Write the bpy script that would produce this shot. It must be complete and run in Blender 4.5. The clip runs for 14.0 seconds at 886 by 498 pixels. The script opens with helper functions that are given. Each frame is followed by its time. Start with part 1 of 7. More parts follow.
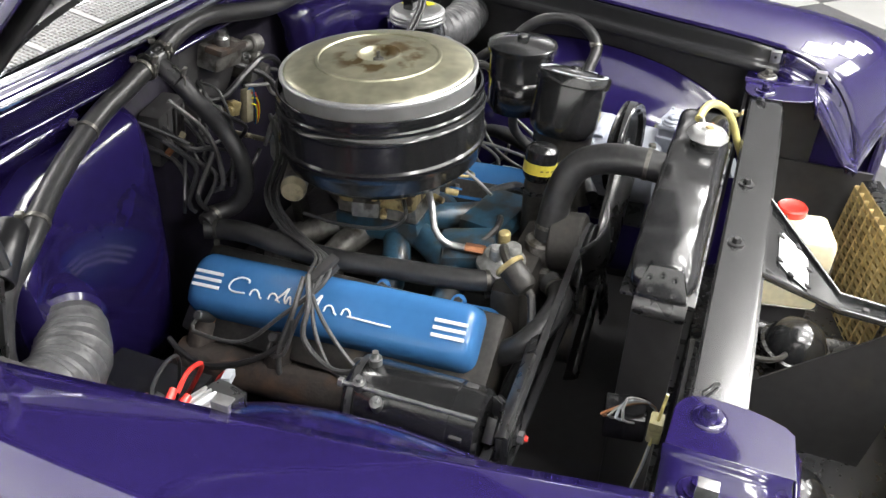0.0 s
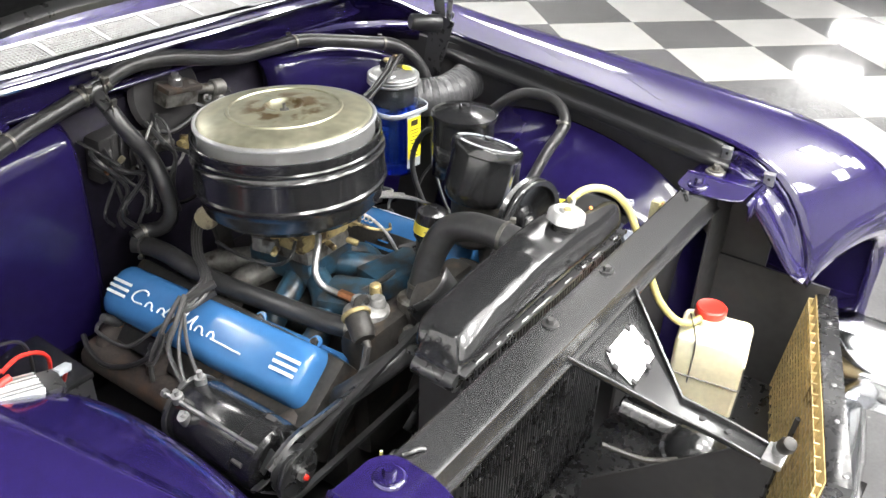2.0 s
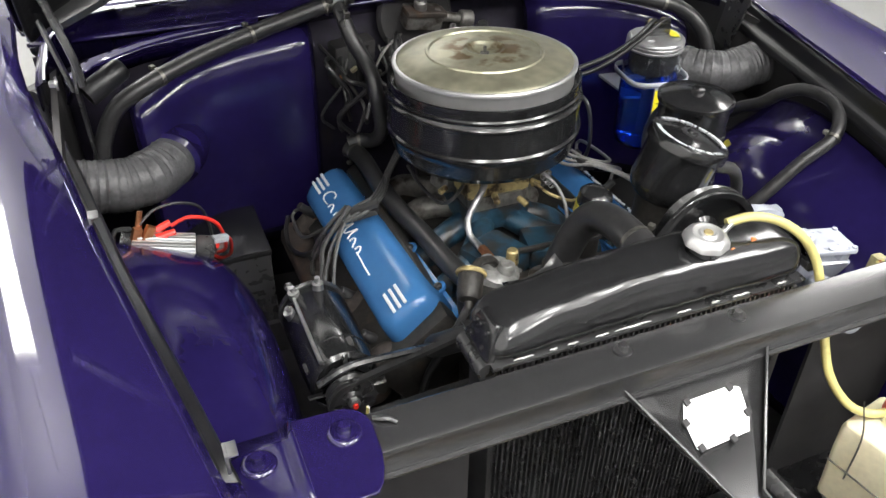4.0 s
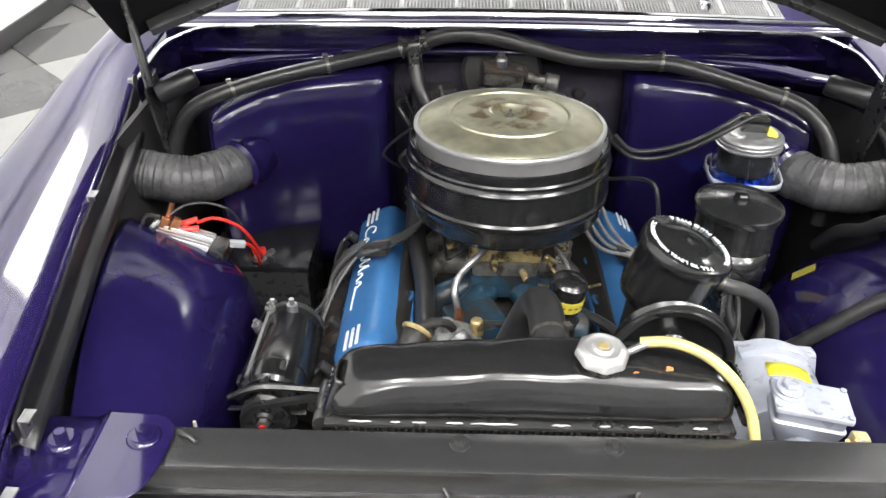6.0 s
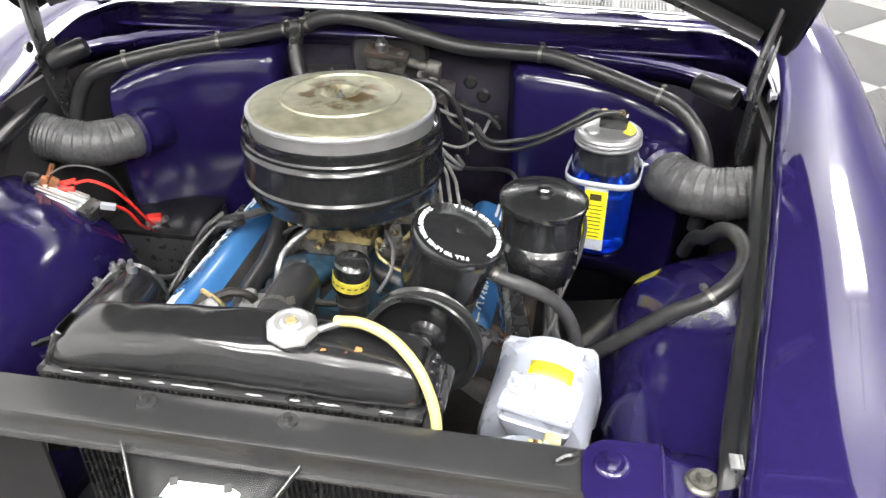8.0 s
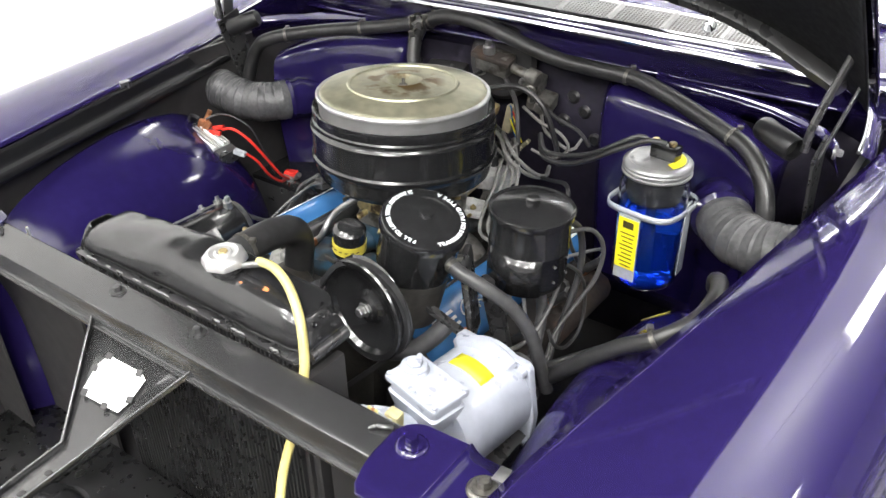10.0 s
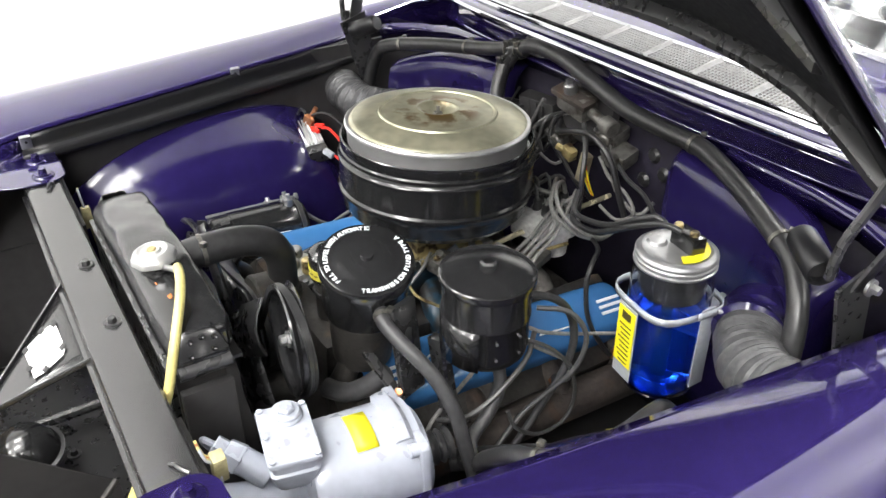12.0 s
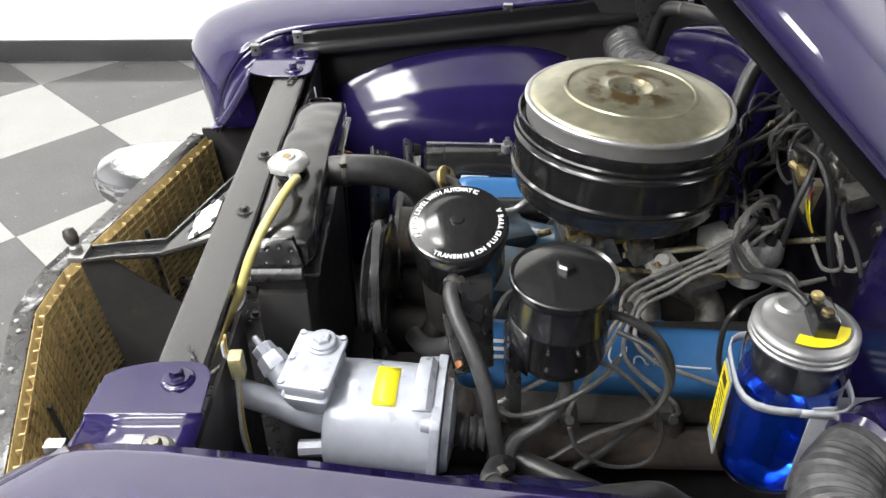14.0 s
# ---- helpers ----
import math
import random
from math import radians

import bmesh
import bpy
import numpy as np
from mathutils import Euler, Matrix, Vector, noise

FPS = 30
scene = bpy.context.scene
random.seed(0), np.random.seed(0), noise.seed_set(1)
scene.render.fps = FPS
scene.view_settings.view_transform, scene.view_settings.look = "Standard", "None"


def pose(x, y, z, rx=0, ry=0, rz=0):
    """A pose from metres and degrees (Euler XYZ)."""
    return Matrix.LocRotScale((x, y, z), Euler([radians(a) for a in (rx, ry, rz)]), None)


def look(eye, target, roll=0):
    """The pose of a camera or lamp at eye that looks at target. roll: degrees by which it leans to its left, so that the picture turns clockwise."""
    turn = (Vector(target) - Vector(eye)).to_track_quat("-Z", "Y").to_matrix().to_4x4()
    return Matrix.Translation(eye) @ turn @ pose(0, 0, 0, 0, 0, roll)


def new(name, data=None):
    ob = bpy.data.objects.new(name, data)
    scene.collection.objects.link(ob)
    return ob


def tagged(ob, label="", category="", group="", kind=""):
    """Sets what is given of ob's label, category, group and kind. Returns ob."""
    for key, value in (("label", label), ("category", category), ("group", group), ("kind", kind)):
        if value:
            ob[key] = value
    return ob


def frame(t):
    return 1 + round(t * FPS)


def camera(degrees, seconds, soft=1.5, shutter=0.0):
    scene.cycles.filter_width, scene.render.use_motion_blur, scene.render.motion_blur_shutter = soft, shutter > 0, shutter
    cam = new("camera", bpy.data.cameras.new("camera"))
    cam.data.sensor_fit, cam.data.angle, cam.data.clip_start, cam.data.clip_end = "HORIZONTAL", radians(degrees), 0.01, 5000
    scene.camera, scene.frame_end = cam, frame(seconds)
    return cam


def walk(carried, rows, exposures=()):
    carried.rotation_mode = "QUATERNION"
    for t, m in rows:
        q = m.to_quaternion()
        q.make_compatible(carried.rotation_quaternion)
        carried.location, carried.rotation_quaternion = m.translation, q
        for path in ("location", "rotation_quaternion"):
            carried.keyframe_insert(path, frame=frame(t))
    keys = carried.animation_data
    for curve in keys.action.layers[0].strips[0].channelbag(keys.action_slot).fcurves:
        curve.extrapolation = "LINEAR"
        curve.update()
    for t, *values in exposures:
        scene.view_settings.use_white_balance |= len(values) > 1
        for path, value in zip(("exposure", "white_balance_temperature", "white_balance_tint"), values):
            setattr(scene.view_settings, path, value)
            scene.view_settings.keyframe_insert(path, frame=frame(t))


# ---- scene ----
cam = camera(57.0, 14.0)
PATH = [
    (0, (-1.205, 0.056, 1.586), (0.316, 0.637, 0.424), 1.1),
    (0.5, (-1.196, -0.07, 1.598), (0.289, 0.657, 0.473), 1.4),
    (1, (-1.147, -0.217, 1.609), (0.35, 0.587, 0.555), 1.4),
    (1.5, (-1.084, -0.338, 1.612), (0.33, 0.605, 0.556), 1.6),
    (2, (-1.003, -0.437, 1.615), (0.389, 0.553, 0.575), 1.5),
    (2.5, (-0.925, -0.51, 1.618), (0.369, 0.606, 0.578), 1.4),
    (3, (-0.839, -0.558, 1.624), (0.241, 0.74, 0.553), 1.3),
    (3.5, (-0.73, -0.592, 1.636), (0.147, 0.802, 0.502), 1.1),
    (4, (-0.632, -0.638, 1.632), (-0.003, 0.847, 0.449), 0.8),
    (4.2, (-0.594, -0.662, 1.633), (-0.051, 0.858, 0.452), 0.8),
    (6.3, (-0.033, -0.704, 1.624), (-0.094, 0.976, 0.541), 0.6),
    (6.5, (0.014, -0.704, 1.631), (-0.056, 0.964, 0.53), 0.6),
    (7, (0.157, -0.686, 1.624), (0.047, 0.976, 0.517), 0.1),
    (7.5, (0.284, -0.674, 1.618), (0.15, 0.993, 0.52), -0.1),
    (8, (0.412, -0.674, 1.613), (0.106, 0.969, 0.514), -0.2),
    (8.2, (0.468, -0.676, 1.609), (0.082, 0.951, 0.513), -0.3),
    (10.3, (0.989, -0.487, 1.6), (-0.086, 0.831, 0.546), -0.9),
    (10.5, (1.021, -0.44, 1.598), (-0.1, 0.836, 0.543), -0.8),
    (11, (1.1, -0.328, 1.6), (-0.179, 0.799, 0.553), -0.6),
    (11.5, (1.149, -0.211, 1.598), (-0.227, 0.804, 0.561), -0.4),
    (12, (1.179, -0.09, 1.598), (-0.28, 0.805, 0.562), -0.4),
    (12.5, (1.177, 0.023, 1.598), (-0.357, 0.654, 0.481), -0.6),
    (13, (1.182, 0.098, 1.595), (-0.423, 0.486, 0.466), -0.5),
    (13.5, (1.199, 0.199, 1.595), (-0.428, 0.356, 0.442), -0.5),
    (14, (1.216, 0.329, 1.597), (-0.42, 0.327, 0.447), -0.4),
]
walk(cam, [(t, look(eye, target, roll)) for t, eye, target, roll in PATH], exposures=[(0.0, 0.24), (0.6, 0.48), (1.5, 0.64), (2.4, 0.32), (3.0, -0.18), (4.2, -0.34), (6.5, 0.0), (8.2, 0.32), (10.5, 0.05), (12.5, 0.05), (14.0, -0.18)])

# ---- world and light ----
world = bpy.data.worlds.new("showroom_air")
scene.world = world
world.use_nodes = True
world.node_tree.nodes["Background"].inputs["Color"].default_value = (0.9, 0.95, 1.0, 1)
world.node_tree.nodes["Background"].inputs["Strength"].default_value = 0.05


# ---- materials ----
def material(name, color, rough=0.5, metal=0.0, coat=0.0, var=0.12, scale=9.0, fine=140.0, bump=0.0, stain=None, stain_at=0.62, stain_scale=14.0, emit=0.0, glass=0.0, ior=1.5, island=0.0, sss=0.0, rvar=0.12, spec=0.5, crough=0.04, stain_detail=6, stain_soft=0.11):
    m = bpy.data.materials.new(name)
    m.use_nodes = True
    nt = m.node_tree
    b = nt.nodes["Principled BSDF"]
    tc = nt.nodes.new("ShaderNodeTexCoord")
    n1 = nt.nodes.new("ShaderNodeTexNoise")
    n1.inputs["Scale"].default_value, n1.inputs["Detail"].default_value = scale, 4
    n2 = nt.nodes.new("ShaderNodeTexNoise")
    n2.inputs["Scale"].default_value, n2.inputs["Detail"].default_value = fine, 1
    for n in (n1, n2):
        nt.links.new(tc.outputs["Object"], n.inputs["Vector"])
    add = nt.nodes.new("ShaderNodeMath")
    add.operation = "ADD"
    nt.links.new(n1.outputs["Fac"], add.inputs[0])
    nt.links.new(n2.outputs["Fac"], add.inputs[1])
    ramp = nt.nodes.new("ShaderNodeMapRange")
    ramp.inputs["From Min"].default_value, ramp.inputs["From Max"].default_value = 0.7, 1.3
    nt.links.new(add.outputs[0], ramp.inputs["Value"])
    mix = nt.nodes.new("ShaderNodeMix")
    mix.data_type = "RGBA"
    mix.inputs[6].default_value = (*[c * (1 - var) for c in color], 1)
    mix.inputs[7].default_value = (*[min(1, c * (1 + var)) for c in color], 1)
    nt.links.new(ramp.outputs[0], mix.inputs[0])
    out = mix.outputs[2]
    if island:
        geo = nt.nodes.new("ShaderNodeNewGeometry")
        obi = nt.nodes.new("ShaderNodeObjectInfo")
        sm = nt.nodes.new("ShaderNodeMath")
        sm.operation = "ADD"
        nt.links.new(geo.outputs["Random Per Island"], sm.inputs[0])
        nt.links.new(obi.outputs["Random"], sm.inputs[1])
        mr = nt.nodes.new("ShaderNodeMapRange")
        mr.inputs["From Max"].default_value = 2.0
        mr.inputs["To Min"].default_value, mr.inputs["To Max"].default_value = 1 - island, 1 + island
        nt.links.new(sm.outputs[0], mr.inputs["Value"])
        vm = nt.nodes.new("ShaderNodeVectorMath")
        vm.operation = "SCALE"
        nt.links.new(out, vm.inputs[0])
        nt.links.new(mr.outputs[0], vm.inputs["Scale"])
        out = vm.outputs[0]
    if stain:
        n3 = nt.nodes.new("ShaderNodeTexNoise")
        n3.inputs["Scale"].default_value, n3.inputs["Detail"].default_value = stain_scale, stain_detail
        nt.links.new(tc.outputs["Object"], n3.inputs["Vector"])
        r3 = nt.nodes.new("ShaderNodeMapRange")
        r3.inputs["From Min"].default_value, r3.inputs["From Max"].default_value = stain_at, stain_at + stain_soft
        nt.links.new(n3.outputs["Fac"], r3.inputs["Value"])
        mx = nt.nodes.new("ShaderNodeMix")
        mx.data_type = "RGBA"
        nt.links.new(r3.outputs[0], mx.inputs[0])
        nt.links.new(out, mx.inputs[6])
        mx.inputs[7].default_value = (*stain, 1)
        out = mx.outputs[2]
    nt.links.new(out, b.inputs["Base Color"])
    rr = nt.nodes.new("ShaderNodeMapRange")
    rr.inputs["From Min"].default_value, rr.inputs["From Max"].default_value = 0.7, 1.3
    rr.inputs["To Min"].default_value, rr.inputs["To Max"].default_value = max(0.02, rough * (1 - rvar)), min(1, rough * (1 + rvar))
    nt.links.new(add.outputs[0], rr.inputs["Value"])
    nt.links.new(rr.outputs[0], b.inputs["Roughness"])
    b.inputs["Metallic"].default_value = metal
    b.inputs["Coat Weight"].default_value = coat
    b.inputs["Coat Roughness"].default_value = crough
    b.inputs["Specular IOR Level"].default_value = spec
    b.inputs["IOR"].default_value = ior
    b.inputs["Transmission Weight"].default_value = glass
    if sss:
        b.inputs["Subsurface Weight"].default_value = sss
        b.inputs["Subsurface Radius"].default_value = (0.02, 0.015, 0.01)
    if emit:
        b.inputs["Emission Color"].default_value = (*color, 1)
        b.inputs["Emission Strength"].default_value = emit
    if bump:
        bp = nt.nodes.new("ShaderNodeBump")
        bp.inputs["Strength"].default_value, bp.inputs["Distance"].default_value = bump, 0.002
        nt.links.new(add.outputs[0], bp.inputs["Height"])
        nt.links.new(bp.outputs[0], b.inputs["Normal"])
    return m


PURPLE = material("indigo_paint", (0.0122, 0.0078, 0.051), 0.06, 0.0, 0.15, 0.10, 4, 40, 0.0, stain=(0.24, 0.24, 0.28), stain_at=0.755, stain_scale=150, stain_soft=0.05, spec=0.85, crough=0.03)
PURPLEBAY = material("indigo_bay_paint", (0.0110, 0.0072, 0.049), 0.12, 0.0, 0.0, 0.12, 5, 40, 0.0, stain=(0.08, 0.08, 0.10), stain_at=0.745, stain_scale=95, spec=0.45)
FIREWALL = material("dull_dark_indigo_paint", (0.014, 0.012, 0.022), 0.6, 0.0, 0.0, 0.4, 7, 60, 0.0, stain=(0.018, 0.016, 0.016), stain_at=0.62, spec=0.2)
BLACK = material("satin_black_paint", (0.027, 0.027, 0.028), 0.28, 0.0, 0.0, 0.10, 4, 60, 0.0, spec=0.8, rvar=0.08, stain=(0.05, 0.048, 0.045), stain_at=0.70, stain_scale=60)
BARBLACK = material("glossy_worn_black_paint", (0.024, 0.024, 0.025), 0.22, 0.0, 0.0, 0.06, 4, 30, 0.0, spec=0.9, rvar=0.04, stain=(0.045, 0.043, 0.040), stain_at=0.74, stain_scale=12, stain_soft=0.12)
BLACKGLOSS = material("gloss_black_enamel", (0.015, 0.015, 0.016), 0.165, 0, 0.0, 0.15, 9, 80, 0.0, spec=0.75, stain=(0.035, 0.034, 0.032), stain_at=0.72, stain_scale=70)
BAYBLACK = material("dull_black_undercoat", (0.032, 0.031, 0.032), 0.55, 0, 0.0, 0.2, 6, 40, 0.0, stain=(0.04, 0.037, 0.034), stain_at=0.62, spec=0.35)
RUBBER = material("black_rubber", (0.024, 0.024, 0.025), 0.34, 0, 0, 0.3, 12, 80, 0.0, stain=(0.032, 0.031, 0.030), stain_at=0.66, stain_scale=22, spec=0.5)
HOSEGREY = material("aged_grey_rubber", (0.040, 0.040, 0.042), 0.42, 0, 0, 0.3, 16, 80, 0.0)
DUCT = material("grey_duct_cloth", (0.070, 0.070, 0.073), 0.42, 0, 0, 0.35, 14, 120, 0.35, stain=(0.11, 0.11, 0.115), stain_at=0.58, stain_scale=18)
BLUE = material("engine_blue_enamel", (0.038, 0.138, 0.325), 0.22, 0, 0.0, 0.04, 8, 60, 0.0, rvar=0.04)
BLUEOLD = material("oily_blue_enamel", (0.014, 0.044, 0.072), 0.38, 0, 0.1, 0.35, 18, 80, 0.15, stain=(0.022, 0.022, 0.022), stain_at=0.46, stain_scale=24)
WHITEPAINT = material("white_emblem_paint", (0.75, 0.78, 0.80), 0.35, 0, 0, 0.06)
LID = material("bare_galvanised_lid", (0.42, 0.41, 0.30), 0.34, 0.70, 0.0, 0.22, 14, 40, 0.0, stain=(0.17, 0.115, 0.05), stain_at=0.50, stain_scale=26, stain_detail=3, stain_soft=0.10, rvar=0.12)
STEEL = material("dull_steel", (0.32, 0.32, 0.32), 0.38, 0.85, 0, 0.2, 30, 90, 0.0)
CASTALU = material("dirty_cast_aluminium", (0.15, 0.146, 0.136), 0.5, 0.5, 0, 0.35, 40, 90, 0.0, stain=(0.045, 0.038, 0.03), stain_at=0.54, stain_scale=30)
PUMPALU = material("grey_cast_aluminium", (0.30, 0.30, 0.29), 0.45, 0.5, 0, 0.3, 40, 90, 0.0, stain=(0.09, 0.08, 0.07), stain_at=0.60, stain_scale=40)
CHROME = material("chrome", (0.60, 0.61, 0.63), 0.10, 1.0, 0, 0.05, 20, 90)
BRASS = material("brass_carburettor", (0.40, 0.32, 0.15), 0.42, 0.35, 0, 0.35, 30, 80, 0.0, stain=(0.06, 0.04, 0.02), stain_at=0.50, stain_scale=40)
RODBRASS = material("pale_brass_rod", (0.78, 0.72, 0.52), 0.25, 0.6, 0, 0.1, 20, 80)
COPPER = material("copper_fitting", (0.45, 0.20, 0.10), 0.35, 0.9, 0, 0.2, 30, 120)
GOLD = material("gold_grille", (0.68, 0.55, 0.29), 0.38, 0.35, 0.2, 0.2, 14, 60, 0.0, stain=(0.24, 0.18, 0.09), stain_at=0.60, island=0.12)
RUST = material("rusty_cast_iron", (0.042, 0.034, 0.030), 0.75, 0.1, 0, 0.45, 18, 120, 0.4, stain=(0.075, 0.045, 0.030), stain_at=0.58)
IRON = material("oily_iron", (0.028, 0.026, 0.024), 0.5, 0.2, 0, 0.4, 18, 120, 0.3, stain=(0.07, 0.052, 0.036), stain_at=0.6)
GREYPAINT = material("light_grey_enamel", (0.355, 0.378, 0.435), 0.30, 0.1, 0.4, 0.08, 14, 60, 0.02, stain=(0.20, 0.19, 0.19), stain_at=0.66, stain_scale=24, stain_soft=0.2)
YELLOW = material("yellow_label", (0.85, 0.74, 0.02), 0.45, 0, 0, 0.05)
LABELINK = material("dark_label_ink", (0.05, 0.04, 0.01), 0.6, 0, 0, 0.1)
YELLOWDIM = material("grimy_yellow_print", (0.48, 0.41, 0.05), 0.4, 0, 0, 0.2, 30, 90)
OLIVE = material("faded_yellow_sticker", (0.30, 0.27, 0.03), 0.45, 0, 0, 0.2)
YELLOWHOSE = material("yellowed_vinyl_hose", (0.52, 0.46, 0.17), 0.35, 0, 0.3, 0.12, 20, 90, 0.03)
PLUGTAN = material("grimy_cream_plastic", (0.34, 0.31, 0.17), 0.45, 0, 0, 0.25, 40, 140, 0.0)
VENTGREY = material("dull_grey_plating", (0.26, 0.26, 0.262), 0.5, 0.35, 0, 0.15, 30, 90, 0.0)
CREAM = material("translucent_cream_plastic", (0.72, 0.66, 0.47), 0.38, 0, 0, 0.08, 8, 90, 0.03, sss=0.35)
RED = material("red_plastic", (0.62, 0.03, 0.02), 0.35, 0, 0.2, 0.1, 20, 90)
GLASS = material("clear_glass", (0.96, 0.98, 1.0), 0.03, 0, 0, 0.0, glass=1.0, ior=1.45)
FLUID = material("blue_washer_fluid", (0.012, 0.10, 0.95), 0.03, 0, 0, 0.05, glass=0.93, ior=1.33)
CLAMP = material("dull_clamp_steel", (0.16, 0.155, 0.14), 0.4, 0.8, 0, 0.3, 40, 160, 0.1)
ZINC = material("zinc_lid", (0.36, 0.365, 0.37), 0.40, 0.7, 0, 0.12, 20, 60, 0.0)
PLASTGREY = material("grey_plastic_strap", (0.33, 0.35, 0.38), 0.4, 0, 0, 0.1)
FLANGE = material("black_flange_paint", (0.011, 0.011, 0.0125), 0.34, 0, 0, 0.10, 4, 30, 0.0, spec=0.45, rvar=0.05)
LINING = material("black_hood_lining", (0.009, 0.009, 0.010), 0.7, 0, 0, 0.2, 6, 80, 0.05, spec=0.2)
# darker gold: the shade in the grille gaps, put into the colour
GAPSHADE = material("dark_gold_gap_shade", (0.34, 0.25, 0.10), 0.5, 0.4, 0, 0.3, 20, 120, 0.1)
WIREDARK = material("dark_grey_cable", (0.055, 0.055, 0.055), 0.4, 0, 0, 0.3, 30, 200, 0.05)
WIRE = material("grey_cable", (0.20, 0.197, 0.19), 0.42, 0, 0, 0.3, 30, 200, 0.05)
WALLWHITE = material("white_wall_paint", (0.82, 0.82, 0.81), 0.6, 0, 0, 0.03, 2, 60, 0.05)
BASEBOARD = material("black_baseboard", (0.035, 0.035, 0.037), 0.4, 0, 0.1, 0.2, 6, 60, 0.03)
TILEWHITE = material("white_vinyl_tile", (0.25, 0.25, 0.243), 0.07, 0, 0.0, 0.06, 5, 90, 0.0, stain=(0.19, 0.19, 0.185), stain_at=0.70, stain_scale=40, island=0.05)
TILEGREY = material("grey_vinyl_tile", (0.074, 0.074, 0.075), 0.07, 0, 0.0, 0.12, 5, 90, 0.0, stain=(0.30, 0.30, 0.29), stain_at=0.715, stain_scale=26, stain_soft=0.03, island=0.10)
GROUT = material("floor_adhesive", (0.12, 0.12, 0.12), 0.5)
CEIL = material("ceiling_paint", (0.82, 0.82, 0.82), 0.8)
WALLGREY = material("grey_wall_paint", (0.42, 0.42, 0.43), 0.6, 0, 0, 0.04, 2, 60, 0.05)
TUBE = material("glowing_diffuser", (1.0, 0.98, 0.95), 0.4, emit=12.0)
TUBE.cycles.emission_sampling = "NONE"
ALU = material("spun_aluminium", (0.60, 0.60, 0.60), 0.34, 0.75, 0, 0.06, 12, 40, 0.0)
ORANGE = material("orange_rust", (0.42, 0.13, 0.03), 0.7, 0, 0, 0.3, 40, 200, 0.2)
TAN = material("tan_plastic", (0.28, 0.25, 0.17), 0.5, 0, 0, 0.2, 30, 80, stain=(0.14, 0.12, 0.08), stain_at=0.56, stain_scale=40)
GREYCAP = material("grey_bakelite", (0.52, 0.52, 0.51), 0.5, 0, 0, 0.2, 30, 120, 0.1)
CARD = material("white_card", (0.85, 0.86, 0.85), 0.5, 0, 0, 0.03)



def keep_stain_near(m, centre, inner, outer):
    """Lets a material's stain show only round a centre."""
    nt = m.node_tree
    mx = [n for n in nt.nodes if n.bl_idname == "ShaderNodeMix"][-1]
    fac = mx.inputs[0].links[0].from_socket
    tc = [n for n in nt.nodes if n.bl_idname == "ShaderNodeTexCoord"][0]
    d = nt.nodes.new("ShaderNodeVectorMath")
    d.operation = "DISTANCE"
    nt.links.new(tc.outputs["Object"], d.inputs[0])
    d.inputs[1].default_value = centre
    r = nt.nodes.new("ShaderNodeMapRange")
    r.inputs["From Min"].default_value, r.inputs["From Max"].default_value = inner, outer
    r.inputs["To Min"].default_value, r.inputs["To Max"].default_value = 1.0, 0.0
    nt.links.new(d.outputs["Value"], r.inputs["Value"])
    k = nt.nodes.new("ShaderNodeMath")
    k.operation = "MULTIPLY"
    nt.links.new(fac, k.inputs[0])
    nt.links.new(r.outputs[0], k.inputs[1])
    nt.links.new(k.outputs[0], mx.inputs[0])


keep_stain_near(LID, (-0.016, 0.631, 1.045), 0.066, 0.088)


# ---- mesh helpers ----
def B():
    return bmesh.new()


def rail(points, step=0.012):
    """A smooth line through the points."""
    p = [Vector(q) for q in points]
    p = [p[0] * 2 - p[1]] + p + [p[-1] * 2 - p[-2]]
    out = []
    for i in range(1, len(p) - 2):
        a, b, c, d = p[i - 1:i + 3]
        n = max(2, min(14, int((c - b).length / step)))
        for k in range(n):
            t = k / n
            out.append(0.5 * ((2 * b) + (c - a) * t + (2 * a - 5 * b + 4 * c - d) * t * t + (3 * b - a - 3 * c + d) * t ** 3))
    return out + [p[-2]]


def sweep(bm, points, r, seg=10, step=0.012, smooth=True, rib=0.0, pitch=2, caps=True, flat=1.0):
    """A tube of radius r along the points; rib: rings that swell on every pitch-th step."""
    line = rail(points, step) if smooth else [Vector(q) for q in points]
    t0 = (line[1] - line[0]).normalized()
    side = t0.orthogonal().normalized()
    rings = []
    for i, p in enumerate(line):
        t = (line[min(i + 1, len(line) - 1)] - line[max(i - 1, 0)]).normalized()
        side = (side - t * side.dot(t)).normalized()
        up = t.cross(side)
        f = i / (len(line) - 1)
        rad = r(f) if callable(r) else r
        rad += rib if rib and i % pitch == 0 else 0
        rings.append([bm.verts.new(p + rad * (math.cos(a) * side + flat * math.sin(a) * up)) for a in (2 * math.pi * k / seg for k in range(seg))])
    for a, b in zip(rings, rings[1:]):
        for k in range(seg):
            bm.faces.new((a[k], a[(k + 1) % seg], b[(k + 1) % seg], b[k]))
    if caps:
        bm.faces.new(rings[0][::-1])
        bm.faces.new(rings[-1])
    return bm


def frame_of(axis, origin=(0, 0, 0)):
    """A matrix that stands the z axis along axis."""
    return Matrix.Translation(origin) @ Vector((0, 0, 1)).rotation_difference(Vector(axis).normalized()).to_matrix().to_4x4()


